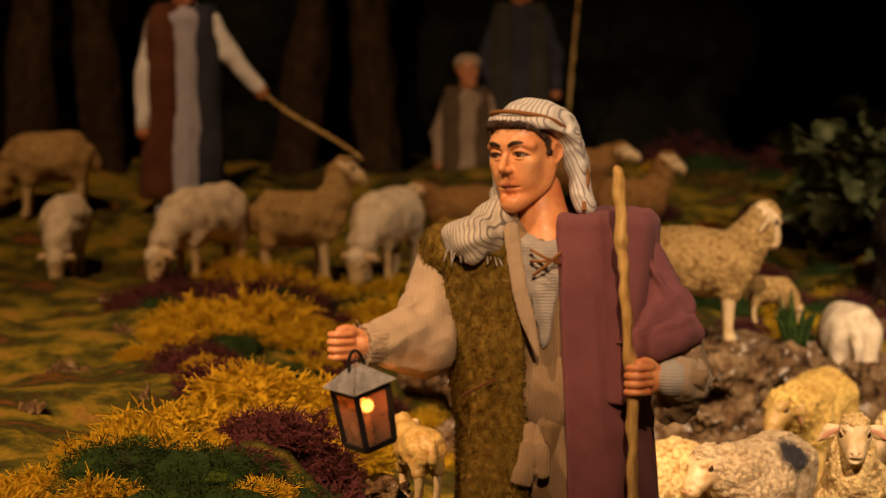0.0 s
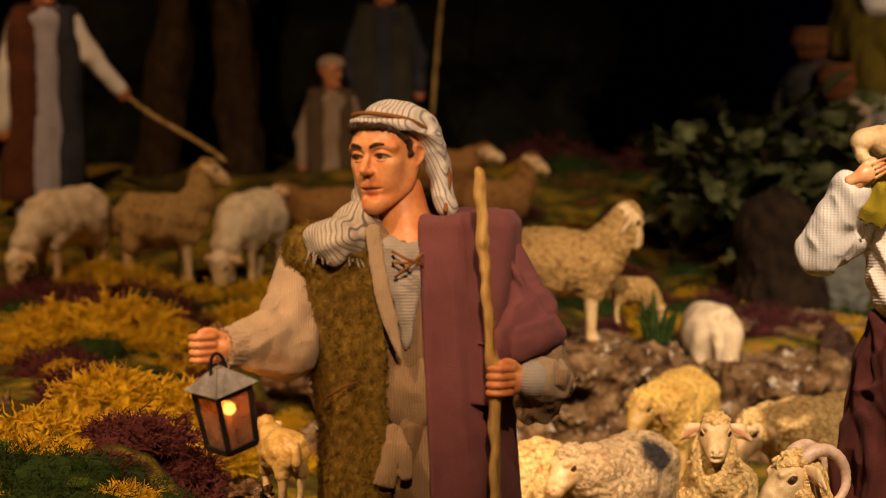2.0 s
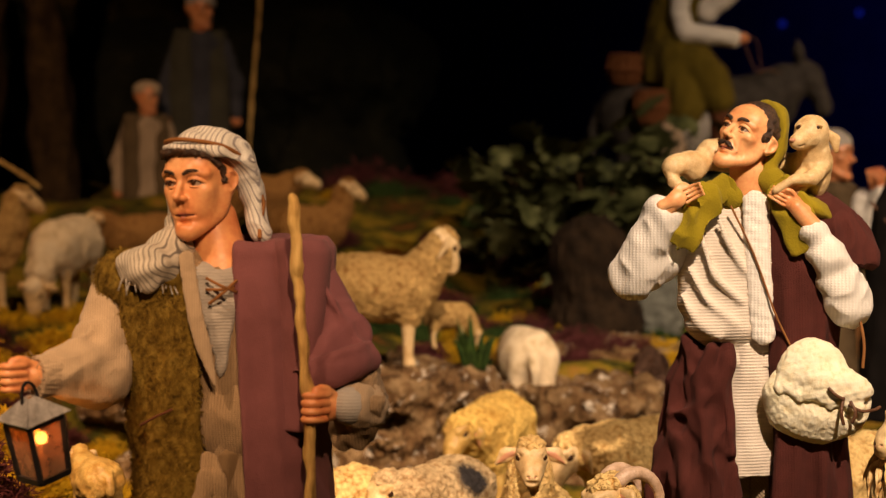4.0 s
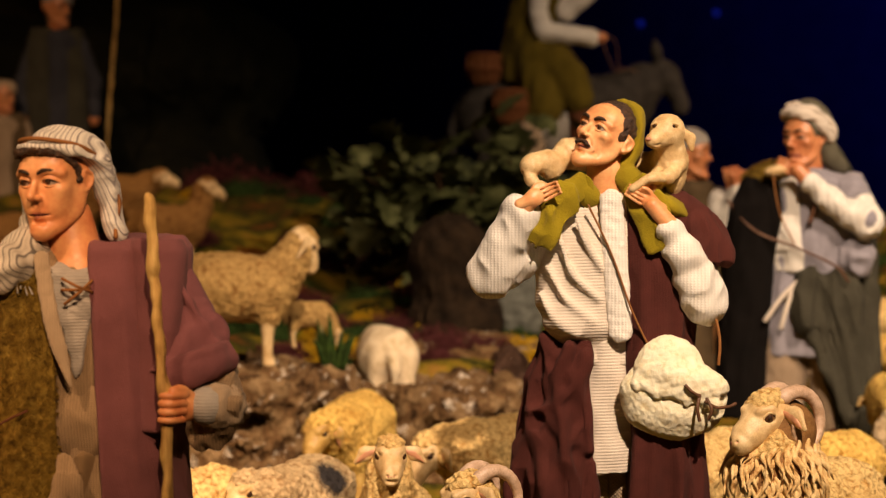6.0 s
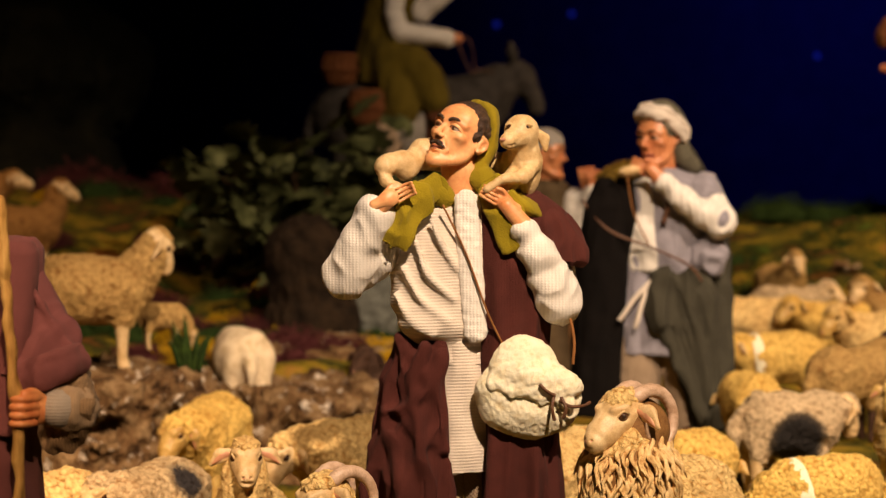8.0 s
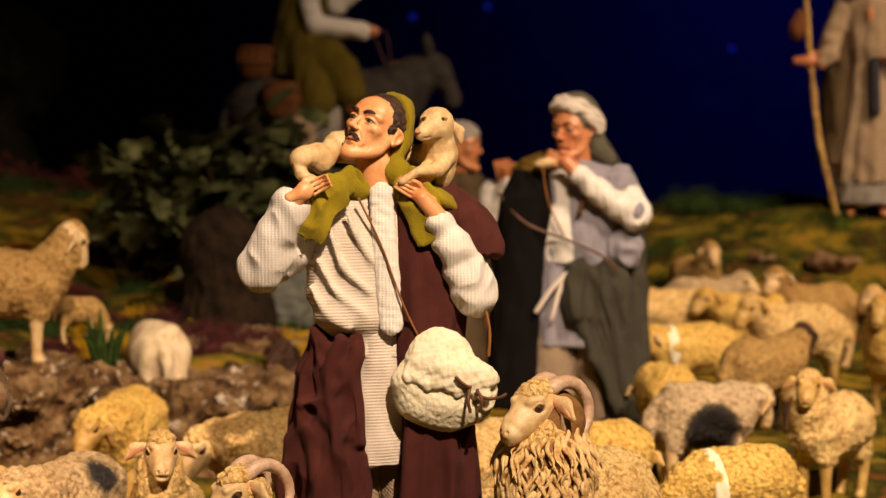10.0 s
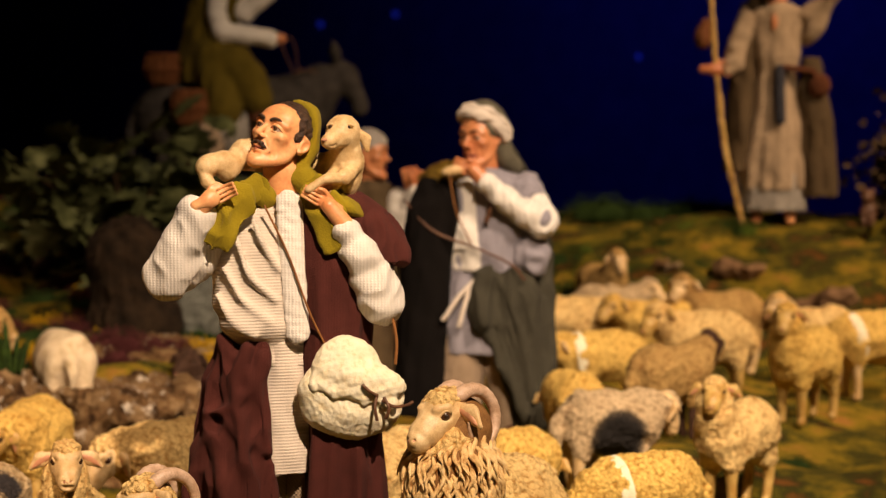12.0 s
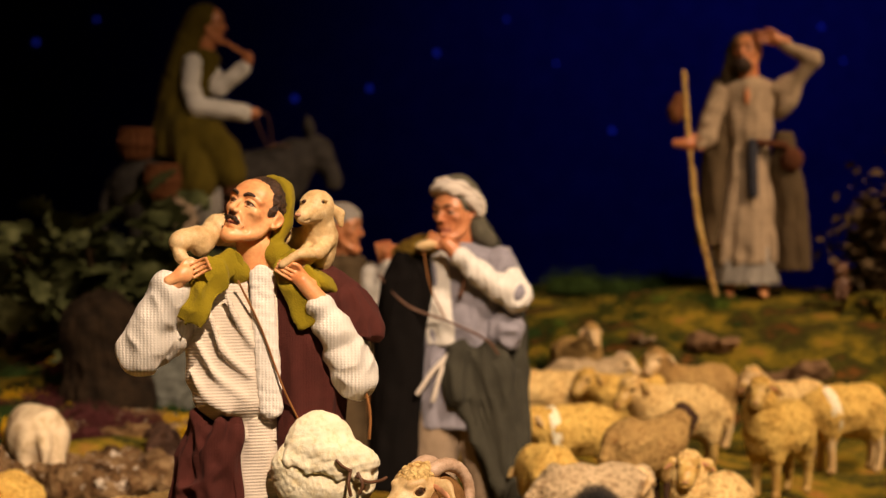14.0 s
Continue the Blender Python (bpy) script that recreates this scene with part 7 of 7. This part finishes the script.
for a in range(5):
    k.tube([(0, 0, 2), (5.2 * math.cos(a * 1.25), 3.6 * math.sin(a * 1.25), -1.5)], [2.6, 1.4], 1.2)
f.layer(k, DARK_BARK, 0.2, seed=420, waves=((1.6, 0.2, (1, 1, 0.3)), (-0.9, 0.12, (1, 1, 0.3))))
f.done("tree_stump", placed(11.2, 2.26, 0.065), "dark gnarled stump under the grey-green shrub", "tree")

# tree trunks in the dark
for i, (b, d, lean) in enumerate(((-9.8, 2.75, 2), (-8.0, 2.85, -3), (-3.6, 2.85, 6), (-1.5, 2.85, -3))):
    f = Figure()
    k = Clay().tube(spline([(0, 0, -3), (lean * 0.4, 0, 18), (lean, 0, 40), (lean * 1.6, 0, 62)], 5), [2.6] * 5 + [2.0] * 6 + [1.6] * 5, 0.4)
    k.tube([(lean * 0.5, 0, 26), (lean - 7, -2, 44)], [1.2, 0.6], 0.6)
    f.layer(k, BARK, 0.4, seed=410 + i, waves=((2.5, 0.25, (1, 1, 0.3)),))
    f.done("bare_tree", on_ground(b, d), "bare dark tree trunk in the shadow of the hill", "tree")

# ---- far figures ----


def far_person(m, label, coat, shirt, cap, skin=None, arm_l=None, arm_r=None, seed=1, yaw=0, extra=None, name="villager_figurine", lower=None, scale=1.0):
    f = Figure()
    f.layer(Clay().robe([(25.2, 0, 0, 1.3, 1.2), (24, 0, 0, 3.2, 1.8), (17, 0, 0, 2.8, 2.0), (9, 0, 0, 3.2, 2.4), (2, 0, 0, 3.4, 2.5)], 0.2, 7, 0.07), lower or shirt, 0.27, seed=seed, waves=FOLD)
    f.layer(Clay().robe([(25.3, -1.5, 0.2, 1.8, 1.6), (22, -2.2, 0.1, 2.0, 2.2), (12, -2.3, 0.1, 2.2, 2.5), (6, -2.4, 0.1, 2.4, 2.6)], 0.2, 5, 0.06), coat, 0.24, seed=seed + 1, waves=FOLD)
    f.layer(Clay().robe([(25.2, 1.5, 0.3, 1.7, 1.5), (21, 1.95, 0.2, 1.8, 2.15), (14, 1.95, 0.2, 1.9, 2.4), (7, 1.95, 0.2, 2.0, 2.5)], 0.2, 5, 0.05), coat if extra is None else extra, 0.24, seed=seed + 2, waves=FOLD)
    for s, arm in ((-1, arm_l), (1, arm_r)):
        e, h = arm or ((s * 4.4, -0.4, 18.5), (s * 4.4, -1.2, 14.5))
        f.layer(Clay().tube([(s * 2.7, 0, 23.4), e], [1.05, 1.0], 0.4).tube([e, h], [1.0, 0.8], 0.4), shirt, 0.22, seed=seed + 3, waves=CRUMPLE)
        f.layer(Clay().ball(np.array(h) + 0.6 * (np.array(h) - np.array(e)) / np.linalg.norm(np.array(h) - np.array(e)), (0.7, 0.6, 0.9), 0.1), skin or SKIN_DARK, 0.16)
    f.layer(Clay().tube([(0, 0.3, 24), (0, 0, 26)], 1.15, 0.3), skin or SKIN_DARK, 0.2)
    head(f, (0, -0.2, 27.6), turn(0, 0, yaw), 1.0, skin or SKIN_DARK, 0.14)
    f.layer(Clay().ball((0, 0.4, 28.7), (2.05, 2.05, 1.5), 0.3).ball((0, 1.2, 27.0), (1.5, 1.0, 2.0), 0.4), cap, 0.2, seed=seed + 4, waves=CRUMPLE)
    feet(f, -1.3, 1.3)
    return f.done(name, m, label, "figurine", "villager figurines", scale)


far_person(placed(-6.1, 2.62, 0.1, 0), "drover figurine in brown vest and white shirt holding a rod", RUST, WHITE_KNIT, HAIR, SKIN_DARK, ((-4.0, -0.6, 18.2), (-4.2, -1.4, 13.2)), ((4.5, -0.6, 20.2), (7.2, -1.2, 17.0)), 501, 20, NAVY, lower=PALE_LILAC, scale=1.08)
far_person(placed(1.87, 2.9, 0.138, 0), "villager figurine in grey headcloth standing on the dark hill", GREY_GREEN, NAVY, GREY_KNIT, SKIN_DARK, seed=511, yaw=50, scale=0.95)
far_person(placed(0.6, 2.85, 0.076, 0), "villager figurine in pale hood standing below the dark hill", BROWN_CLOTH, TAN, CREAM, SKIN_DARK, seed=521, yaw=50, scale=0.8)
f = Figure()
stick(f, [(0, 0, 0), (3.5, -0.4, -2.6), (8.5, -0.8, -5.6), (11, -1, -7.4)], 0.22, STAFF_WOOD, 12)
f.done("rod", placed(-6.1, 2.62, 0.1) @ pose(0.079, -0.014, 0.18), "thin wooden rod held by the drover", "rod")
f = Figure()
stick(f, [(0, 0, 0), (0.6, 0, 12), (1.8, 0, 26), (2.4, 0, 36)], 0.22, STAFF_WOOD, 13)
f.done("rod", placed(2.9, 2.92, 0.14), "thin wooden staff held on the dark hill", "rod")

# donkey with its load, and the rider
DK = placed(14.0, 2.9, 0.150)
f = Figure()
k = Clay().ball((-1.0, 0, 13.4), (11.0, 3.4, 3.9), 0.8).ball((-9.6, 0, 12.2), (4.3, 3.7, 4.4), 1.0).ball((5.5, 0, 13.6), (4.2, 3.2, 3.9), 1.0)
k.tube(spline([(6.5, 0, 15.0), (9.2, 0, 16.4), (10.6, 0, 17.2)], 4), [2.7] * 4 + [2.0] * 5, 0.9)
k.ball((11.2, 0, 17.2), (1.9, 1.5, 1.8), 0.5).tube([(11.6, 0, 16.8), (13.0, 0, 14.4), (13.2, 0, 13.4)], [1.55, 1.15, 1.05], 0.5)
for y in (-1, 1):
    k.tube([(10.5, 0.9 * y, 18.4), (10.2, 1.4 * y, 20.2), (10.0, 1.3 * y, 21.6)], [0.5, 0.7, 0.2], 0.2)
    for x in (-9.8, 5.4):
        k.tube([(x, 1.8 * y, 11), (x - 0.3, 1.8 * y, 5.5), (x, 1.8 * y, 0.4)], [2.1 if x < 0 else 1.6, 1.0, 0.8], 0.6)
k.tube(spline([(-13.4, 0, 13.5), (-14.3, -0.4, 10.5), (-14.0, -0.5, 5.5)], 4), [0.6] * 5 + [0.45] * 4, 0.3)
f.layer(k, DONKEY, 0.26, seed=561, waves=((1.5, 0.06, (1, 1, 1)),))
f.done("donkey_figurine", DK, "grey donkey figurine loaded with baskets and carrying a rider", "figurine")


def load_basket(m, w, h, label, mat):
    """A round basket of upright ribs with a rim; its half width and height in centimetres."""
    root = tagged(new("basket"), label, "basket")
    root.matrix_world = m

    def piece(name, fig):
        ob = fig.done(name, Matrix(), "", "")
        ob.parent = root
        ob.matrix_parent_inverse = Matrix()

    piece("body", Figure().layer(Clay().robe([(h, 0, 0, w * 0.86, w * 0.8), (h * 0.5, 0, 0, w, w * 0.92), (0, 0, 0, w * 0.7, w * 0.65)], 0.3), mat, 0.2, seed=551, waves=((0.7, 0.06, (0.2, 0.2, 1)),)))
    for i in range(14):
        a = i * math.pi / 7
        piece("rib", Figure().strap(spline([(w * r * math.cos(a), w * 0.94 * r * math.sin(a), z) for r, z in ((0.72, 0.1), (1.03, h * 0.5), (0.9, h - 0.1))], 4), 0.2, mat))
    for z, r in ((h * 0.98, 0.9), (h * 0.5, 1.05)):
        piece("rim", Figure().strap([(w * r * math.cos(i * math.pi / 10), w * 0.94 * r * math.sin(i * math.pi / 10), z) for i in range(21)], 0.22, mat))
    return root


load_basket(DK @ pose(-0.104, -0.012, 0.162), 2.1, 3.6, "round reddish wicker basket on the donkey's back", WICKER)
load_basket(DK @ pose(-0.072, -0.052, 0.116), 2.0, 4.0, "ribbed wicker basket hanging at the donkey's side", WICKER)
f = Figure()
f.layer(Clay().ball((0, 0, 2.8), (2.2, 1.8, 3.0), 0.3).ball((0.2, 0, 5.4), (0.9, 0.8, 0.9), 0.4), TAN, 0.2, seed=552, waves=CRUMPLE)
f.done("sack", DK @ pose(-0.052, -0.055, 0.058), "tan cloth sack hanging beside the donkey", "sack")
f = Figure()
k = Clay().robe([(29.4, -2.6, 0, 1.4, 1.3), (28.4, -2.9, 0, 2.6, 1.9), (24, -4.4, 0, 3.0, 2.4), (19, -5.2, 0, 3.6, 3.2), (16.5, -5.0, 0, 3.9, 3.6)], 0.3, 6, 0.05)
k.tube(spline([(-4.4, -1.8, 19.5), (-0.6, -3.4, 17.8), (0.8, -3.9, 14.6)], 5), [2.6] * 4 + [2.0] * 7, 0.6).tube([(-4.0, -3.0, 17.5), (-3.0, -3.9, 13.4)], [2.4, 2.3], 0.6)
f.layer(k, OLIVE_DARK, 0.2, seed=562, waves=FOLD)
f.layer(Clay().tube(spline([(-3.7, -2.0, 27.6), (-3.9, -2.8, 24.6), (-3.2, -3.2, 22.6)], 5), 1.2, 0.4).tube([(-3.2, -3.2, 22.5), (2.4, -3.2, 21.7)], [1.25, 1.05], 0.4), WHITE_KNIT, 0.18, seed=563, waves=CRUMPLE)
f.layer(Clay().tube([(-1.6, 0.4, 26.6), (-0.6, -0.8, 24.8)], [1.2, 1.15], 0.4).tube([(-0.6, -0.8, 24.8), (2.4, -1.3, 27.0)], [1.15, 0.95], 0.4), WHITE_KNIT, 0.18, seed=564, waves=CRUMPLE)
f.layer(Clay().ball((3.4, -3.2, 21.7), (1.0, 0.6, 0.7), 0.2).ball((2.9, -1.4, 28.2), (0.7, 0.6, 0.9), 0.2).tube([(2.4, -1.4, 28.8), (0.2, -1.0, 30.2)], 0.3, 0.2), SKIN_DARK, 0.16)
f.layer(Clay().tube([(0.9, -3.9, 15.0), (0.9, -4.0, 9.5)], [1.3, 1.0], 0.3), RUST, 0.2)
f.layer(Clay().tube([(-2.4, 0.2, 28.8), (-2.0, 0, 30.6)], 1.2, 0.3), SKIN_DARK, 0.2)
head(f, (-1.5, -0.2, 32.2), turn(0, 0, 78), 1.0, SKIN_DARK, 0.14)
f.layer(Clay().ball((-2.3, 0, 33.0), (2.0, 1.9, 1.9), 0.3).tube(spline([(-3.2, 0, 32.5), (-4.6, 0, 29.0), (-6.4, 0, 23)], 4), 1.7, 0.5), OLIVE_DARK, 0.2, seed=565, waves=CRUMPLE)
f.strap(spline([(3.6, -3.2, 21.4), (5.2, -2.8, 17.8), (6.6, -2.2, 18.0), (11.0, -1.6, 16.8)], 6), 0.1, LEATHER)
f.strap(spline([(3.5, -2.6, 22.0), (5.2, -2.2, 21.4), (5.8, -1.9, 17.6)], 6), 0.08, LEATHER)
f.done("rider_figurine", DK, "rider figurine in olive cloak and white sleeves on the donkey", "figurine", "villager figurines")
f = Figure()
f.layer(Clay().ball((0, 0, 0), (2.9, 1.3, 3.2), 0.3), STRIPE_WHITE, 0.2, seed=566, waves=FOLD)
f.done("saddle_cloth", DK @ pose(-0.026, -0.036, 0.112), "striped saddle cloth hanging on the donkey", "cloth")

# small brown dog on the hilltop
f = Figure()
k = Clay().ball((0, 0, 1.5), (0.95, 0.9, 1.5), 0.3).ball((-0.1, -0.3, 3.4), (0.8, 0.8, 0.8), 0.3).ball((-0.3, -0.9, 3.2), (0.4, 0.5, 0.35), 0.3)
for x in (-0.6, 0.5):
    k.ball((x, -0.2, 4.0), (0.25, 0.2, 0.35), 0.1).tube([(x * 0.8, -0.6, 1.8), (x * 0.8, -0.9, 0.2)], 0.3, 0.2)
f.layer(k, LEATHER, 0.12, seed=571, waves=((0.5, 0.04, (1, 1, 1)),))
f.done("dog_figurine", on_ground(28.65, 2.72, 0, -0.01), "small brown sitting dog figurine on the hilltop", "figurine")
